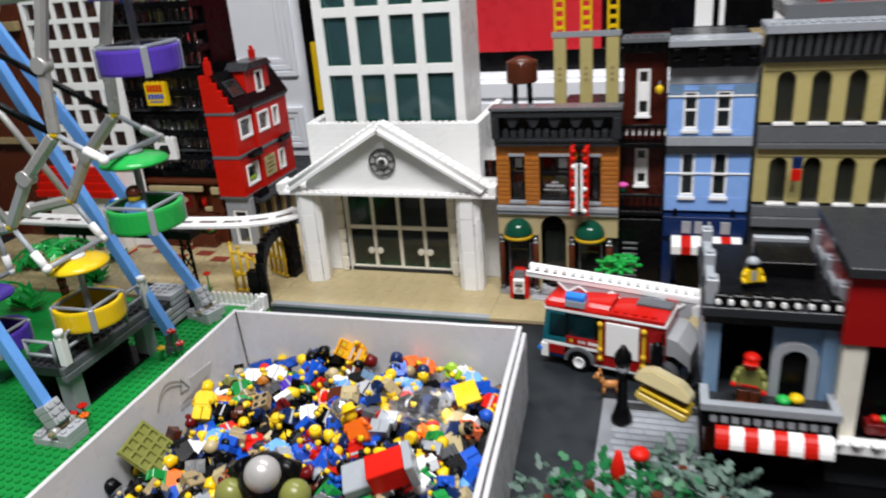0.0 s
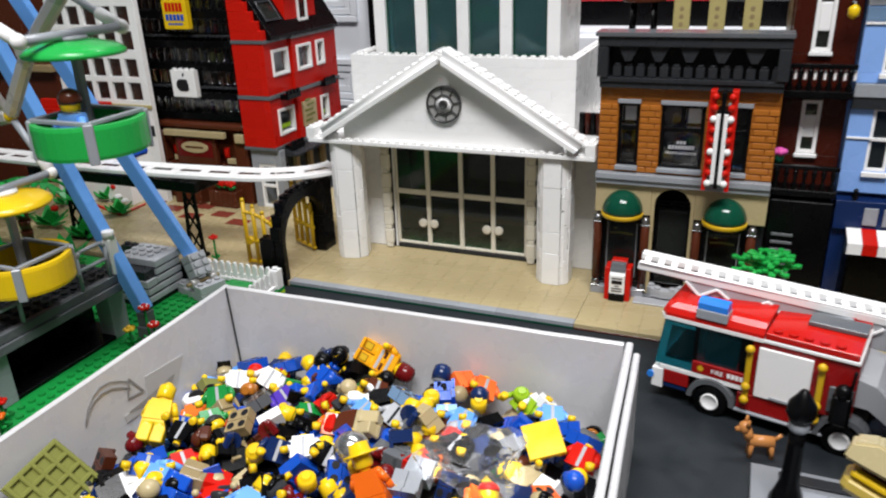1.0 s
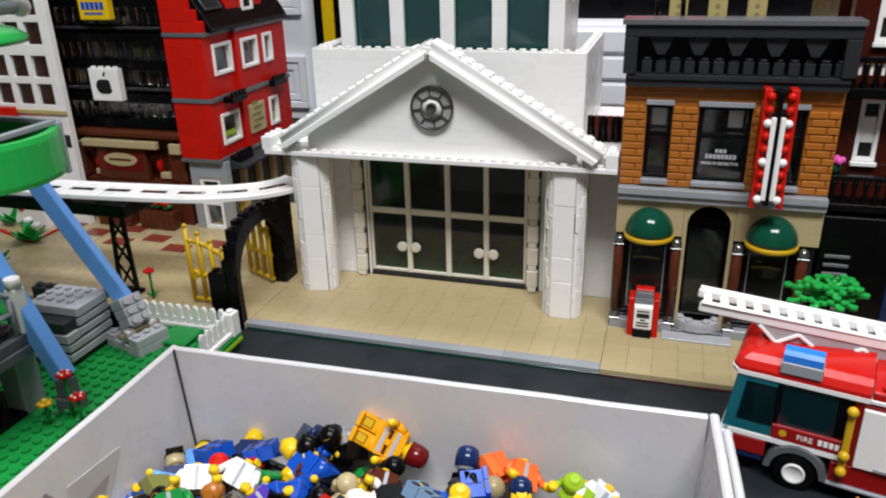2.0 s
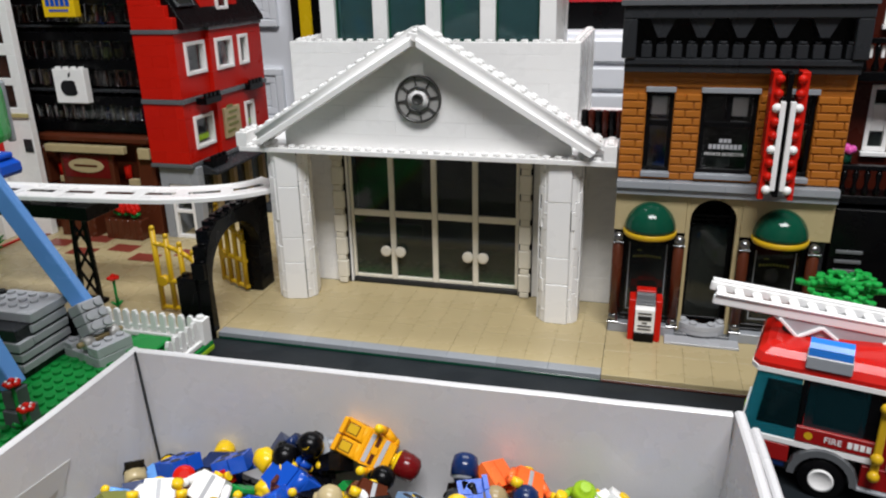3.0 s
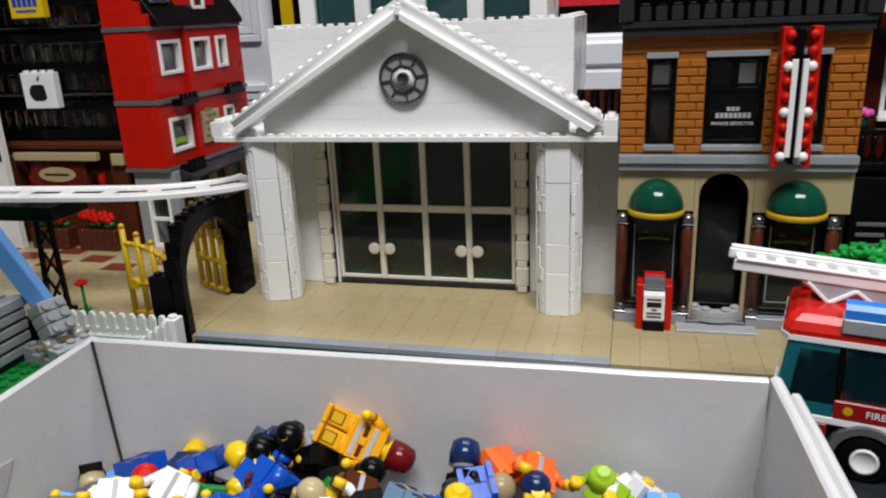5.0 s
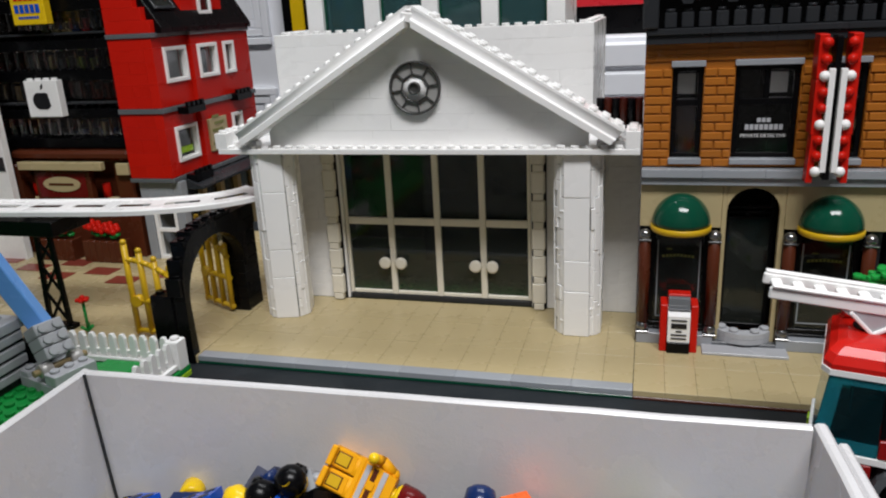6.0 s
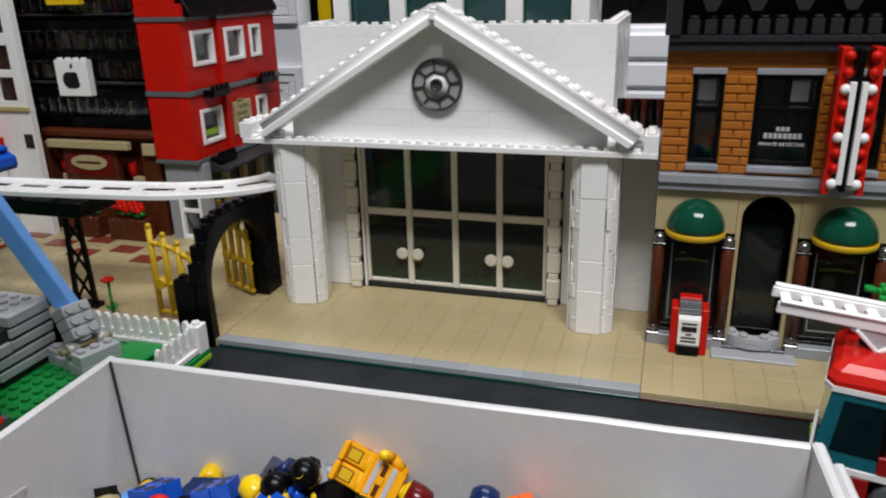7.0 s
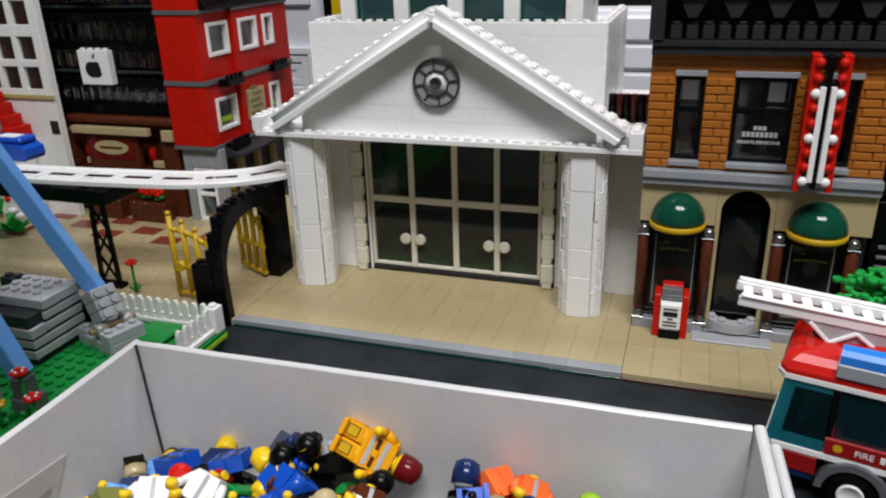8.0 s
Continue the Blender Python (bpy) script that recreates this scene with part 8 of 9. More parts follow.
bx(bm, 0.0625, 0.1100, 0.0, TW, 0.0573, 0.0612, 0.0004)
studs(bm, 0.0640, 0.0, 5, 1, 0.0612)
studs(bm, 0.0640, TW - S, 5, 1, 0.0612)
part("rear_roof", bm, ROOFRED, truck)
tb("roof_frame", MGREY, (0.0800, 0.1100, 0.0220, 0.0360, 0.0613, 0.0640))
bm = new_bm()
bx(bm, 0.0235, 0.0415, -0.0010, 0.0090, 0.0606, 0.0664, 0.0004)
beacon = part("beacon_base", bm, LGREY, truck)
bm = new_bm()
prism(bm, [(-0.0004, 0.0665), (0.0084, 0.0665), (0.0084, 0.0700), (0.0070, 0.0718), (0.0014, 0.0718), (-0.0004, 0.0700)], 0.0240, 0.0410, "x")
part("beacon", bm, TBLUE, beacon, "clear blue warning light")
bm = new_bm()
cyl(bm, 0.0170, 0.0280, 0.0646, 0.0058, 0.0007, "z", 18)
part("badge_ring", bm, BLACK, truck)
bm = new_bm()
cyl(bm, 0.0170, 0.0280, 0.0653, 0.0036, 0.0005, "z", 16)
part("roof_badge", bm, YELLOW, truck)
for side in (0, 1):
    y = -0.0012 if side == 0 else TW - 0.0008
    bm = new_bm()
    bx(bm, 0.0605, 0.0890, y, y + 0.0020, 0.0215, 0.0520, 0.0003)
    sh = part("shutter", bm, WHITE, truck, "white roller shutter")
    bm = new_bm()
    bx(bm, 0.0690, 0.0830, y - 0.0006, y - 0.0001, 0.0222, 0.0236, 0.0001)
    part("shutter_handle", bm, LGREY, sh)
    for x in (0.0562, 0.0938):
        bm = new_bm()
        yy = y - 0.0018 if side == 0 else y + 0.0038
        bx(bm, x - 0.0016, x + 0.0016, min(y, yy), max(y, yy), 0.0170, 0.0520, 0.0006)
        for z in (0.0185, 0.0270, 0.0505):
            ball(bm, x, yy, z, 0.0026, 10, 7)
        part("hose_nozzle", bm, GOLD, truck, "yellow upright hose nozzle")
    bm = new_bm()
    bx(bm, 0.0985, 0.1105, y, y + 0.002, 0.0250, 0.0400, 0.0003)
    for k in range(3):
        cyl(bm, 0.1008 + 0.0036 * k, y - 0.0012, 0.033, 0.0015, 0.003, "y", 10)
    part("pump_panel", bm, MGREY, truck)
    for x in (0.0370, 0.1080):
        bm = new_bm()
        yw = -0.0020 if side == 0 else TW - 0.0060
        m = Matrix.Translation((x, yw, 0.0098)) @ AX["y"]
        lathe(bm, [(0.0052, 0), (0.0090, 0.0003), (0.0098, 0.0012), (0.0098, 0.0068), (0.0090, 0.0079), (0.0052, 0.0080)], 28, m)
        tyre = part("tyre", bm, BLACK, truck, "black rubber tyre")
        bm = new_bm()
        y0 = yw - 0.0012 if side == 0 else yw + 0.0081
        m = Matrix.Translation((x, y0, 0.0098)) @ AX["y"]
        lathe(bm, [(0.0, 0.0006), (0.0040, 0.0004), (0.0044, 0.0), (0.0053, 0.0), (0.0053, 0.0012)], 20, m)
        part("rim", bm, WHITE, tyre, "white rim")
        bm = new_bm()
        n = 12
        q = [(x + 0.0112 * math.cos(math.pi * k / n), 0.0098 + 0.0112 * math.sin(math.pi * k / n)) for k in range(n + 1)]
        q += [(x + 0.0142 * math.cos(math.pi * k / n), 0.0098 + 0.0142 * math.sin(math.pi * k / n)) for k in range(n, -1, -1)]
        prism(bm, q, -0.0024 if side == 0 else TW - 0.0080, 0.0080 if side == 0 else TW + 0.0024, "y")
        part("wheel_arch", bm, MGREY, truck)
for y in (0.004, TW - 0.010):
    bm = new_bm()
    bx(bm, -0.0010, 0.0, y, y + 0.006, 0.0130, 0.0170, 0.0004)
    part("headlight", bm, LIME, truck)
bm = new_bm()
cyl(bm, -0.0006, -0.0016, 0.0165, 0.0022, 0.0022, "y", 10)
part("front_lamp", bm, TBLUE, truck)
lettering("door_lettering", "FIRE", 0.0040, Matrix.Translation((0.0390, -0.0005, 0.0274)) @ pose(0, 0, 0, 90), WHITE, truck)
bm = new_bm()
for k in range(4):
    bx(bm, 0.0448 + 0.0024 * k, 0.0466 + 0.0024 * k, -0.0006, -0.0003, 0.0274, 0.0302, 0)
part("door_bars", bm, WHITE, truck)
bm = new_bm()
cyl(bm, 0.0292, -0.0004, 0.0288, 0.0018, 0.0003, "y", 14)
part("door_badge", bm, GOLD, truck)
bm = new_bm()
bx(bm, 0.1010, 0.1110, -0.0090, -0.0025, 0.0215, 0.0400, 0.0016)
ball(bm, 0.1060, -0.0058, 0.0410, 0.0046, 12, 8)
rod(bm, (0.1090, -0.0050, 0.0400), (0.1100, -0.0050, 0.0540), 0.0009, 8)
part("hose_reel", bm, BLACK, truck, "black hose reel at the rear side")
bm = new_bm()
prism(bm, [(0.1112, 0.0300), (0.1180, 0.0300), (0.1290, 0.0230), (0.1310, 0.0180), (0.1310, 0.0340), (0.1200, 0.0440), (0.1112, 0.0460)], 0.003, TW - 0.003, "y")
part("tail", bm, PALEGREY, truck)

ladder = thing("turntable_ladder", "long white plastic toy ladder over the fire engine", "ladder")
L0, L1 = Vector((0.3080, 0, 0.0842)), Vector((0.4660, 0, 0.0648))
NEAR, FAR = -0.0555, -0.0385
for y in (NEAR, FAR):
    bm = new_bm()
    beam(bm, (L0.x, y, L0.z), (L1.x, y, L1.z), 0.0022, 0.0050, (0, 0, 1), 0, 0.0006)
    part("side_rail", bm, WHITE, ladder)
    bm = new_bm()
    beam(bm, (L0.x + 0.001, y + 0.0016 * (1 if y == FAR else -1) * 0.4, L0.z + 0.0030), (L1.x, y + 0.0006, L1.z + 0.0030), 0.0030, 0.0012, (0, 0, 1), 0, 0.0004)
    part("rail_lip", bm, WHITE, ladder)
    s_ = -0.0010 if y == NEAR else 0.0010
    knots = [(0.19, -0.0030), (0.245, -0.0110), (0.31, -0.0040), (0.405, -0.0140), (0.50, -0.0042), (0.60, -0.0165), (0.70, -0.0044), (0.80, -0.0180), (0.90, -0.0046)]
    for (ta, da), (tb_, db) in zip(knots, knots[1:]):
        a, b = L0.lerp(L1, ta), L0.lerp(L1, tb_)
        bm = new_bm()
        beam(bm, (a.x, y + s_, a.z + da), (b.x, y + s_, b.z + db), 0.0016, 0.0020, (0, 1, 0), 0, 0.0004)
        part("truss_bar", bm, WHITE, ladder)
    low = [L0.lerp(L1, t) + Vector((0, 0, d)) for t, d in ((0.17, -0.0026), (0.26, -0.0118), (0.405, -0.0152), (0.60, -0.0176), (0.93, -0.0190))]
    top = [L0.lerp(L1, t) + Vector((0, 0, -0.0026)) for t in (0.97, 0.17)]
    bm = new_bm()
    prism(bm, [(q.x, q.z) for q in low + top], y - 0.0004, y + 0.0004)
    part("truss_web", bm, PALEGREY, ladder, "pale grey web of the ladder")
for k in range(18):
    p = L0.lerp(L1, 0.030 + k * 0.0530)
    bm = new_bm()
    beam(bm, (p.x, NEAR + 0.0012, p.z), (p.x, FAR - 0.0012, p.z), 0.0042, 0.0016, (0, 0, 1), 0, 0.0005)
    part("rung", bm, WHITE, ladder)
bm = new_bm()
beam(bm, L0.lerp(L1, 0.235) + Vector((0, (NEAR + FAR) / 2, -0.0048)), L0.lerp(L1, 0.96) + Vector((0, (NEAR + FAR) / 2, -0.0048)), 0.0166, 0.0016)
part("lower_section", bm, PALEGREY, ladder)
bm = new_bm()
cyl(bm, L1.x - 0.004, NEAR - 0.0030, L1.z - 0.0085, 0.0056, FAR - NEAR + 0.0060, "y", 18)
part("pivot", bm, WHITE, ladder)
bm = new_bm()
cyl(bm, L1.x - 0.042, (NEAR + FAR) / 2 - 0.006, 0.0560, 0.0110, 0.0110, "z", 20)
part("turntable", bm, LGREY, ladder)

# toy bush on the pavement
bush = thing("toy_bush", "bright green toy foliage piece on a brown trunk", "bush", at=(0.3870, 0.0350, FL))
bm = new_bm()
rod(bm, (0, 0, 0), (0, 0, 0.0500), 0.0030, 10)
part("trunk", bm, BROWN, bush)
brng = random.Random(5)
for lv, (z, n, rr) in enumerate(((0.050, 9, 0.022), (0.056, 7, 0.016))):
    for k in range(n):
        a = 2 * math.pi * k / n + lv * 0.4
        r1 = rr * brng.uniform(0.75, 1.05)
        tip = Vector((r1 * math.cos(a), r1 * math.sin(a), z + brng.uniform(-0.002, 0.005)))
        bm = new_bm()
        rod(bm, (0, 0, z), tip, 0.0018, 7)
        mid = Vector((0, 0, z)).lerp(tip, 0.6)
        for s in (-1, 1):
            e = mid + Vector((0.005 * math.cos(a + s * 0.9), 0.005 * math.sin(a + s * 0.9), 0.002))
            rod(bm, mid, e, 0.0014, 6)
            cyl(bm, e.x, e.y, e.z, 0.0022, 0.0016, "z", 8)
        cyl(bm, tip.x, tip.y, tip.z - 0.001, 0.0026, 0.0024, "z", 10)
        part("leaf_branch", bm, BGREEN, bush)

# ---- corner cafe beside the road ----
cafe = thing("toy_cafe", "blue and grey toy cafe with balcony and striped awning", "toy building", at=(0.0040, 0, 0.0060))
CX0, CX1, CY = 0.4560, 0.5400, -0.2000


def cf(name, mat, *boxes, label="", parent=None, c=0.0004):
    for b in boxes:
        bm = new_bm()
        bx(bm, *b, c)
        ob = part(name, bm, mat, parent or cafe, label)
    return ob


cf("ground_wall", BROWN, (CX0 + 0.004, CX0 + 0.012, CY + 0.004, -0.10, FL, 0.0500), (CX1 - 0.012, CX1 - 0.004, CY + 0.004, -0.10, FL, 0.0500))
# black block stands in for the shade inside, below the awning
cf("dark_ground_floor", BLACK, (CX0 + 0.0122, CX1 - 0.0122, CY + 0.030, -0.10, FL, 0.0500))
cf("ground_pier", NAVY, (CX0 + 0.012, CX0 + 0.018, CY + 0.002, CY + 0.010, FL, 0.0480))
cf("floor_slab", DGREY, (CX0, CX1, CY, -0.10, 0.0501, 0.0540))
cf("base_plate", BLACK, (CX0 + 0.002, CX1 - 0.002, CY + 0.002, -0.10, FL - 0.006, FL - 0.0001))
band = cf("name_band", BLACK, (CX0 - 0.001, CX1 + 0.001, CY - 0.0240, CY - 0.0205, 0.0460, 0.0600))
for k in range(11):
    x = CX0 + 0.005 + k * 0.0070
    bm = new_bm()
    bx(bm, x, x + 0.0045, CY - 0.0246, CY - 0.0241, 0.0510, 0.0560, 0)
    part("name_bar", bm, LGREY, band)
cf("balcony_floor", DGREY, (CX0, CX1, CY - 0.0203, CY - 0.0001, 0.0540, 0.0600))
cf("balcony_rail", LGREY, (CX0 - 0.002, CX1 + 0.002, CY - 0.0260, CY - 0.0200, 0.0601, 0.0660), (CX0 - 0.002, CX0 + 0.004, CY - 0.0199, CY - 0.0001, 0.0601, 0.0660), (CX1 - 0.004, CX1 + 0.002, CY - 0.0199, CY - 0.0001, 0.0601, 0.0660), label="light grey balcony rail")
cf("corner_wall", SANDBLUE, (CX0, CX0 + 0.010, CY, -0.10, 0.0541, 0.1160), (CX1 - 0.010, CX1, CY, -0.10, 0.0541, 0.1160))
cf("back_wall", BLACK, (CX0 + 0.010, CX1 - 0.010, CY + 0.045, CY + 0.053, 0.0541, 0.1160))
cf("upper_front", SANDBLUE, (CX0 + 0.0440, CX1 - 0.0101, CY + 0.004, CY + 0.010, 0.0541, 0.1160))
bm = new_bm()
n = 10
for k in range(n):
    a0, a1 = math.pi * k / n, math.pi * (k + 1) / n
    q = [(CX0 + 0.0580 + rr * math.cos(a), 0.0900 + 0.85 * rr * math.sin(a)) for rr, a in ((0.0085, a0), (0.0085, a1), (0.0150, a1), (0.0150, a0))]
    prism(bm, q, CY - 0.001, CY + 0.0039, "y")
bx(bm, CX0 + 0.0430, CX0 + 0.0495, CY - 0.001, CY + 0.0039, 0.0601, 0.0900, 0.0003)
bx(bm, CX0 + 0.0665, CX0 + 0.0730, CY - 0.001, CY + 0.0039, 0.0601, 0.0900, 0.0003)
part("arched_surround", bm, LGREY, cafe, "grey arched window surround")
cf("arched_window", BLACK, (CX0 + 0.0496, CX0 + 0.0664, CY + 0.0020, CY + 0.0039, 0.0601, 0.0960))
cf("cornice", DGREY, (CX0 - 0.002, CX1 + 0.002, CY - 0.004, -0.10, 0.1161, 0.1230), (CX0 - 0.004, CX1 + 0.004, CY - 0.008, -0.10, 0.1231, 0.1300))
cf("roof_deck", BLACK, (CX0, CX1, CY + 0.004, -0.10, 0.1301, 0.1330))
for k in range(7):
    bm = new_bm()
    x = CX0 + 0.004 + k * 0.0115
    bx(bm, x, x + 0.0080, CY - 0.0070, CY - 0.0010, 0.1301, 0.1390, 0.0008)
    cyl(bm, x + 0.0040, CY - 0.0040, 0.1390, SR, SH)
    part("parapet_block", bm, BLACK, cafe)
for k in range(10):
    bm = new_bm()
    cyl(bm, CX0 + 0.006 + k * 0.0081, CY - 0.0092, 0.1345, 0.0018, 0.0020, "y", 10)
    part("parapet_stud", bm, WHITE, cafe)
for x in (CX0 - 0.002, CX1 - 0.006):
    for y in (CY - 0.004, CY + 0.040, -0.112):
        bm = new_bm()
        bx(bm, x, x + 0.0080, y, y + 0.0120, 0.1301, 0.1480, 0.0005)
        studs(bm, x, y, 1, 1, 0.1480)
        part("crenel", bm, LGREY, cafe)
    bm = new_bm()
    bx(bm, x + 0.001, x + 0.007, CY + 0.0085, -0.113, 0.1331, 0.1400, 0.0004)
    part("side_parapet", bm, LGREY, cafe)
cf("skylight", BLACK, (CX0 + 0.0350, CX1 - 0.012, CY + 0.040, CY + 0.080, 0.1331, 0.1440))
cf("skylight_edge", LGREY, (CX0 + 0.0345, CX1 - 0.0115, CY + 0.0805, CY + 0.086, 0.1331, 0.1470))
put_figure(figure_mesh(BLACK, YELLOW, BLACK, LGREY, 0, 0, 0), CX0 + 0.0330, CY + 0.022, 0.1330 + 0.0135, 0, 0, 20, "yellow and black toy figure standing on the cafe roof", 0.72)
put_figure(figure_mesh(BROWN, OLIVE, RED, RED, 1, 0, 0), CX0 + 0.0340, CY - 0.0090, 0.0660 + 0.0180, 0, 0, -10, "olive toy figure with a red cap on the balcony", 1.0)
salad = thing("balcony_plant", "small green and yellow toy plant on the balcony", "plant", at=(0.004, 0, 0.006))
bm = new_bm()
ball(bm, CX0 + 0.0520, CY - 0.0100, 0.0640, 0.0050, 10, 7, 0, None, -60, 90, 0.7)
part("leaf", bm, BGREEN, salad)
bm = new_bm()
ball(bm, CX0 + 0.0600, CY - 0.0100, 0.0660, 0.0050, 10, 7, 0, None, -60, 90, 0.7)
part("bloom", bm, YELLOW, salad)
awn2 = thing("striped_awning", "red and white rounded toy awning of the cafe", "awning", at=(0.0050, 0.0040, 0.0110))
for k in range(8):
    bm = new_bm()
    x = CX0 + 0.0080 + k * 0.0092
    arc2 = [(CY - 0.0240 - 0.0140 * math.sin(a), 0.0310 + 0.0130 * math.cos(a)) for a in [math.pi / 2 * j / 6 for j in range(7)]]
    prism(bm, arc2 + [(CY - 0.0360, 0.0305), (CY - 0.0240, 0.0420)], x, x + 0.0091, "x", 0, None, False)
    part("stripe", bm, (RED, WHITE)[k % 2], awn2)

# white and dark red house next door
nxt = thing("toy_white_red_house", "white and dark red toy house beside the cafe", "toy building")
for nm, mt, bs in (("pier", OFFWHITE, ((0.5440, 0.5580, CY - 0.010, -0.10, 0.0400, 0.1150),)),
                   ("upper_wall", TRED, ((0.5420, 0.7000, CY - 0.012, -0.10, 0.1165, 0.1650),)),
                   ("roof_edge", DGREY, ((0.5400, 0.7000, CY - 0.016, -0.10, 0.1652, 0.1720),)),
                   ("dark_window", BLACK, ((0.5582, 0.7000, CY + 0.002, -0.10, 0.0400, 0.1150),)),
                   ("ledge", WHITE, ((0.5440, 0.7000, CY - 0.020, CY - 0.0101, 0.0380, 0.0460),)),
                   ("window_box", DRED, ((0.5640, 0.7000, CY - 0.012, CY - 0.002, 0.0500, 0.0580),)),
                   ("lower_wall", DGREY, ((0.5440, 0.7000, CY - 0.008, -0.10, FL, 0.0378),))):
    bm = new_bm()
    for b in bs:
        bx(bm, *b, 0.0004)
    part(nm, bm, mt, nxt)
for k in range(6):
    bm = new_bm()
    x = 0.5460 + k * 0.0120
    ball(bm, x, CY - 0.0180, 0.0470, 0.0050, 10, 6, 0, None, -40, 90, 0.6)
    part("ledge_ornament", bm, WHITE, nxt)
pl2 = thing("window_plant", "green toy plant in the window box", "plant")
for k in range(5):
    bm = new_bm()
    ball(bm, 0.5700 + k * 0.006, CY - 0.0070, 0.0600, 0.0034, 8, 6, 0, None, -60, 90, 0.8)
    part("leaf", bm, BGREEN if k % 3 else RED, pl2)

# pavement in front of the cafe
pave = thing("cafe_pavement", "light grey and white toy pavement before the cafe", "pavement", kind="structure")
bm = new_bm()
bx(bm, 0.3860, 0.4620, -0.5000, -0.1290, 0.0002, 0.0046, 0.0003)
PAVEGREY = plastic("pavement_grey_plastic", (0.20, 0.21, 0.225), 0.35)
part("plate", bm, PAVEGREY, pave)
# ground under the shops is black, its shade put into the colour
bm = new_bm()
bx(bm, 0.4622, 0.7000, -0.5000, -0.1000, 0.0002, 0.0044, 0.0003)
part("dark_plate", bm, BLACK, pave, "dark plate under the shops")
t12 = brick_mesh(1.5, 0.0060, 0.0008, LGREY, False, 0.0002)
for j in range(14):
    for i in range(5):
        piece("white_tile", t12, pave, 0.3960 + i * 0.0126 + (0.003 if j % 2 else 0), -0.2560 + j * 0.0080, 0.0046)
bm = new_bm()
bx(bm, 0.4000, 0.4640, -0.1420, -0.1340, 0.0047, 0.0062, 0.0003)
part("dark_strip", bm, DGREY, pave)

# street lamp, dog and bun sign
lampp = thing("street_lamp", "black toy street lamp with a pale collar", "street lamp", at=(0.4030, -0.1600, 0.0046))
lampp.scale = (1.0, 1.0, 1.28)
bm = new_bm()
lathe(bm, [(0.0085, 0), (0.0088, 0.003), (0.0068, 0.007), (0.0046, 0.013), (0.0038, 0.030), (0.0042, 0.036)], 16)
part("pole", bm, BLACK, lampp)
bm = new_bm()
lathe(bm, [(0.0036, 0.0361), (0.0052, 0.0380), (0.0050, 0.0405), (0.0030, 0.0412)], 16)
part("collar", bm, LGREY, lampp)
bm = new_bm()
lathe(bm, [(0.0054, 0.0413), (0.0072, 0.0445), (0.0066, 0.0485), (0.0036, 0.0520), (0.0018, 0.0545), (0.0, 0.0550)], 16)
part("head", bm, BLACK, lampp)
bm = new_bm()
for s in (-1, 1):
    for e in (-1, 1):
        rod(bm, (s * 0.0075, e * 0.0030, 0), (s * 0.0068, e * 0.0026, 0.0090), 0.0017, 8)
rod(bm, (-0.0085, 0, 0.0110), (0.0085, 0, 0.0105), 0.0042, 10)
rod(bm, (-0.0080, 0, 0.0120), (-0.0110, 0, 0.0190), 0.0034, 10)
ball(bm, -0.0125, 0, 0.0205, 0.0044, 10, 8)
rod(bm, (-0.0140, 0, 0.0200), (-0.0185, 0, 0.0185), 0.0026, 8, 0, 0.0016)
for s in (-1, 1):
    rod(bm, (-0.0110, s * 0.003, 0.0230), (-0.0105, s * 0.0036, 0.0275), 0.0018, 7, 0, 0.0008)
rod(bm, (0.0085, 0, 0.0120), (0.0130, 0, 0.0165), 0.0014, 7)
DOG = plastic("tan_orange_plastic", (0.48, 0.20, 0.06))
dog = solo("toy_dog", bm, DOG, "orange-brown toy dog figurine on the road", "toy dog")
dog.location = (0.3905, -0.1150, 0.0002)
dog.rotation_euler = (0, 0, radians(12))
dog.scale = (0.8, 0.8, 0.9)
bun = thing("bun_sign", "large tan toy bun with yellow filling on a bracket", "bun sign", at=(0.4345, -0.2180, 0.0530))
bun.scale = (0.84, 0.84, 0.84)
BUNYELLOW = plastic("yellow_tan_plastic", (0.52, 0.38, 0.075))
CREAM = plastic("cream_plastic", (0.52, 0.44, 0.24))
bm = new_bm()
mb = pose(0, 0, 0.0140, -14, 16, -18)
bx(bm, -0.0230, 0.0230, -0.0110, 0.0110, -0.0060, 0.0035, 0.0045, 0, mb)
part("lower_bun", bm, BUNYELLOW, bun)
bm = new_bm()
bx(bm, -0.0215, 0.0215, -0.0118, 0.0118, 0.0037, 0.0072, 0.0012, 0, mb)
part("filling", bm, YELLOW, bun)
bm = new_bm()
bx(bm, -0.0190, 0.0190, -0.0070, 0.0070, 0.0072, 0.0110, 0.0012, 0, mb)
part("sausage", bm, BROWN, bun, "dark brown sausage")
bm = new_bm()
mt = pose(0, 0, 0.0300, -22, 14, -18)
prism(bm, [(-0.0235, -0.0040), (0.0235, -0.0040), (0.0240, 0.0020), (0.0130, 0.0085), (-0.0130, 0.0100), (-0.0230, 0.0050)], -0.0120, 0.0120, "y", 0, mt)
bmesh.ops.bevel(bm, geom=bm.edges[:], offset=0.0014, segments=2, affect="EDGES")
part("upper_bun", bm, CREAM, bun)
bm = new_bm()
rod(bm, (0.0120, 0.0040, 0.0200), (0.0345, 0.0280, 0.0200), 0.0026, 10)
part("bracket", bm, BLACK, bun)

# plants before the cafe
SAGE = plastic("sage_green_plastic", (0.075, 0.125, 0.10), 0.4)
LEAF = plastic("leaf_green_plastic", (0.012, 0.13, 0.04), 0.35)
lrng = random.Random(11)


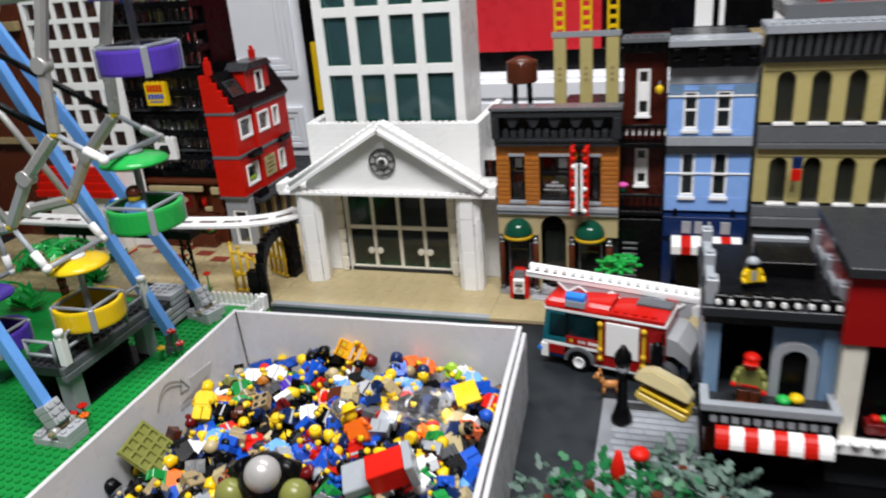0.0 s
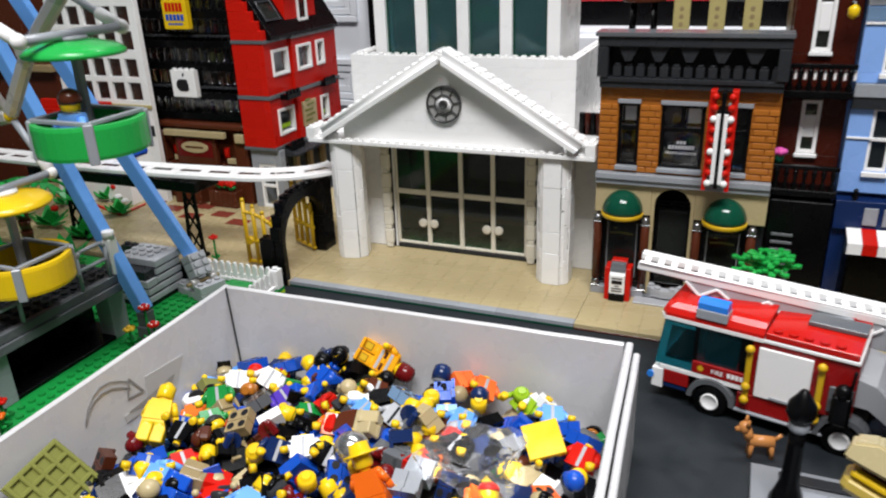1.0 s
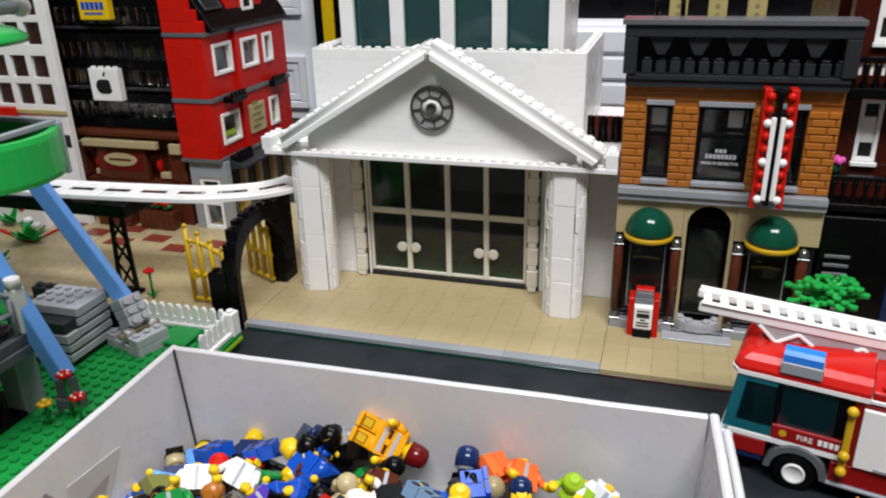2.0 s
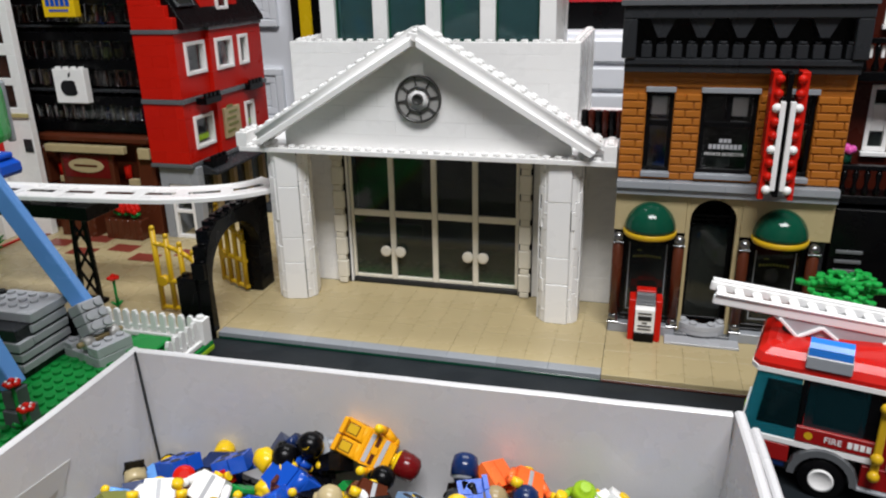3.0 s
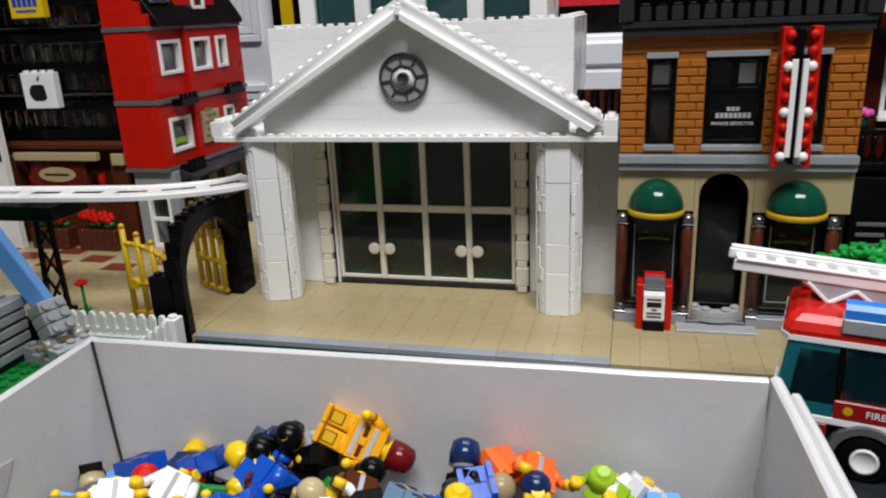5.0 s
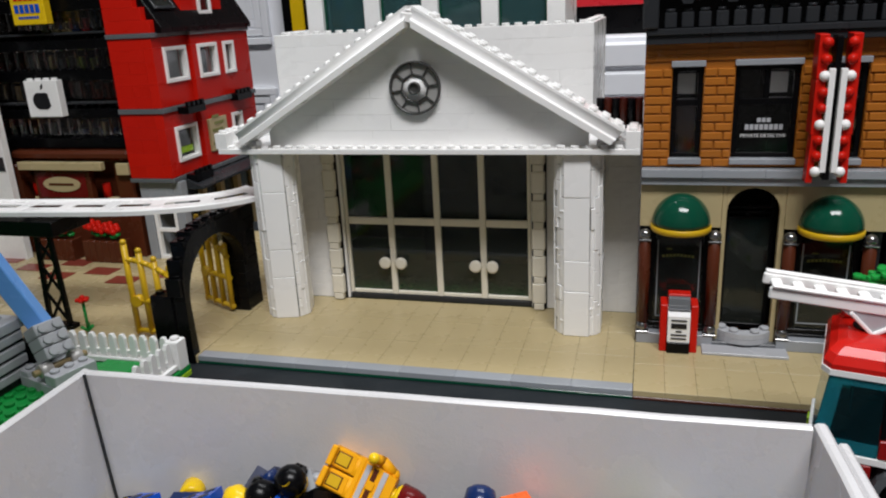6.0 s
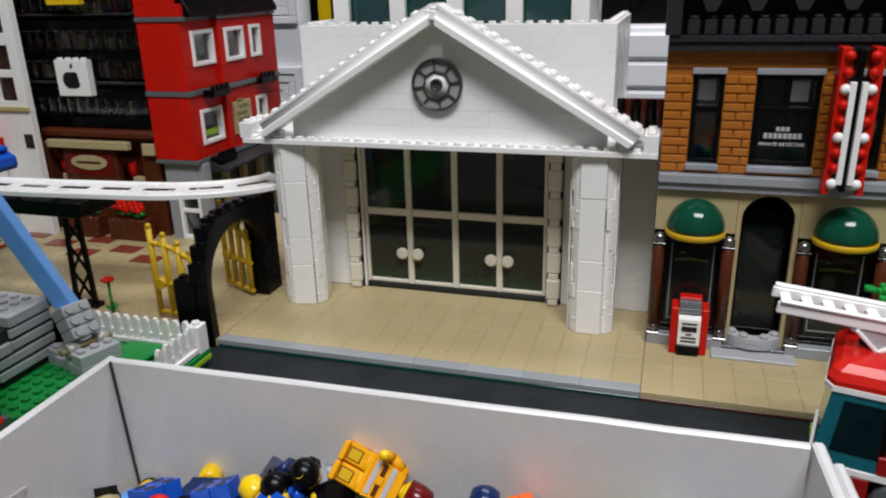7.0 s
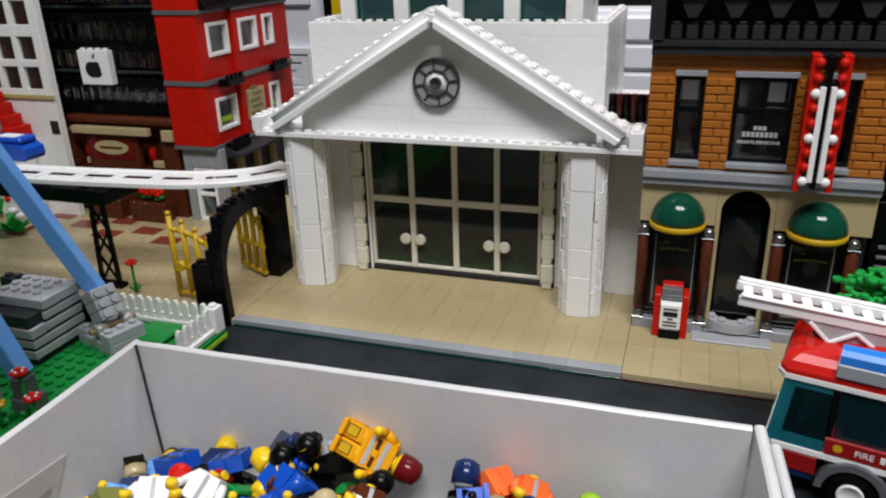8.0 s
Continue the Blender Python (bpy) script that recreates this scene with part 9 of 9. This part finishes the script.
def leafy(name, x, y, h, r, mat, n, label):
    p = thing(name, label, "plant", "toy plants", at=(x, y, 0.0046))
    bm = new_bm()
    rod(bm, (0, 0, 0), (0, 0, h * 0.8), 0.0032, 8)
    part("stem", bm, BROWN, p)
    bm = new_bm()
    for k in range(n):
        a = lrng.uniform(0, 2 * math.pi)
        rr, zz = r * math.sqrt(lrng.random()), h * lrng.uniform(0.55, 1.0)
        c = Vector((rr * math.cos(a), rr * math.sin(a), zz))
        m = Matrix.Translation(c) @ pose(0, 0, 0, lrng.uniform(-50, 50), lrng.uniform(-50, 50), math.degrees(a))
        w, l = lrng.uniform(0.0024, 0.0040), lrng.uniform(0.007, 0.012)
        prism(bm, [(0, -0.001), (l * 0.3, -w), (l * 0.55, -w * 0.5), (l * 0.75, -w * 0.8), (l, 0), (l * 0.75, w * 0.8), (l * 0.55, w * 0.5), (l * 0.3, w), (0, 0.001)], 0, 0.0012, "z", 0, m)
    tagged(part("foliage", bm, mat, p), kind="stuff")


leafy("toy_plant", 0.3640, -0.2980, 0.040, 0.020, SAGE, 60, "grey-green toy plant with pointed leaves")
leafy("toy_plant", 0.3900, -0.2850, 0.046, 0.020, LEAF, 60, "dark green toy plant with pointed leaves")
leafy("toy_plant", 0.4320, -0.2850, 0.044, 0.024, LEAF, 70, "green toy plant with pointed leaves")
leafy("toy_plant", 0.4480, -0.2560, 0.044, 0.020, SAGE, 80, "tall grey-green toy plant with pointed leaves")
leafy("toy_plant", 0.4720, -0.2800, 0.042, 0.022, SAGE, 80, "bushy grey-green toy plant with pointed leaves")
cone = thing("red_cone", "red toy cone among the plants", "cone", at=(0.4070, -0.2740, 0.0046))
bm = new_bm()
lathe(bm, [(0.0055, 0.0300), (0.0050, 0.0420), (0.0020, 0.0560), (0.0, 0.0566)], 14)
part("cone", bm, RED, cone)
bm = new_bm()
lathe(bm, [(0.0040, 0), (0.0040, 0.0299)], 12)
part("stand", bm, GREEN, cone)
flr = thing("red_round_flower", "large round red toy flower", "flower", at=(0.4200, -0.2640, 0.0046))
bm = new_bm()
rod(bm, (0, 0, 0), (0, 0, 0.0460), 0.0016, 8)
part("stem", bm, GREEN, flr)
bm = new_bm()
lathe(bm, [(0.0030, 0.0450), (0.0064, 0.0466), (0.0070, 0.0486), (0.0052, 0.0512), (0.0, 0.0520)], 16)
part("bloom", bm, RED, flr)

# clear panes let light into the rooms behind them
for ob in scene.objects:
    if ob.name.split(".")[0] in ("door_pane", "clear_pane", "windscreen", "side_window", "clear_brick", "clear_bag"):
        ob.visible_shadow = False
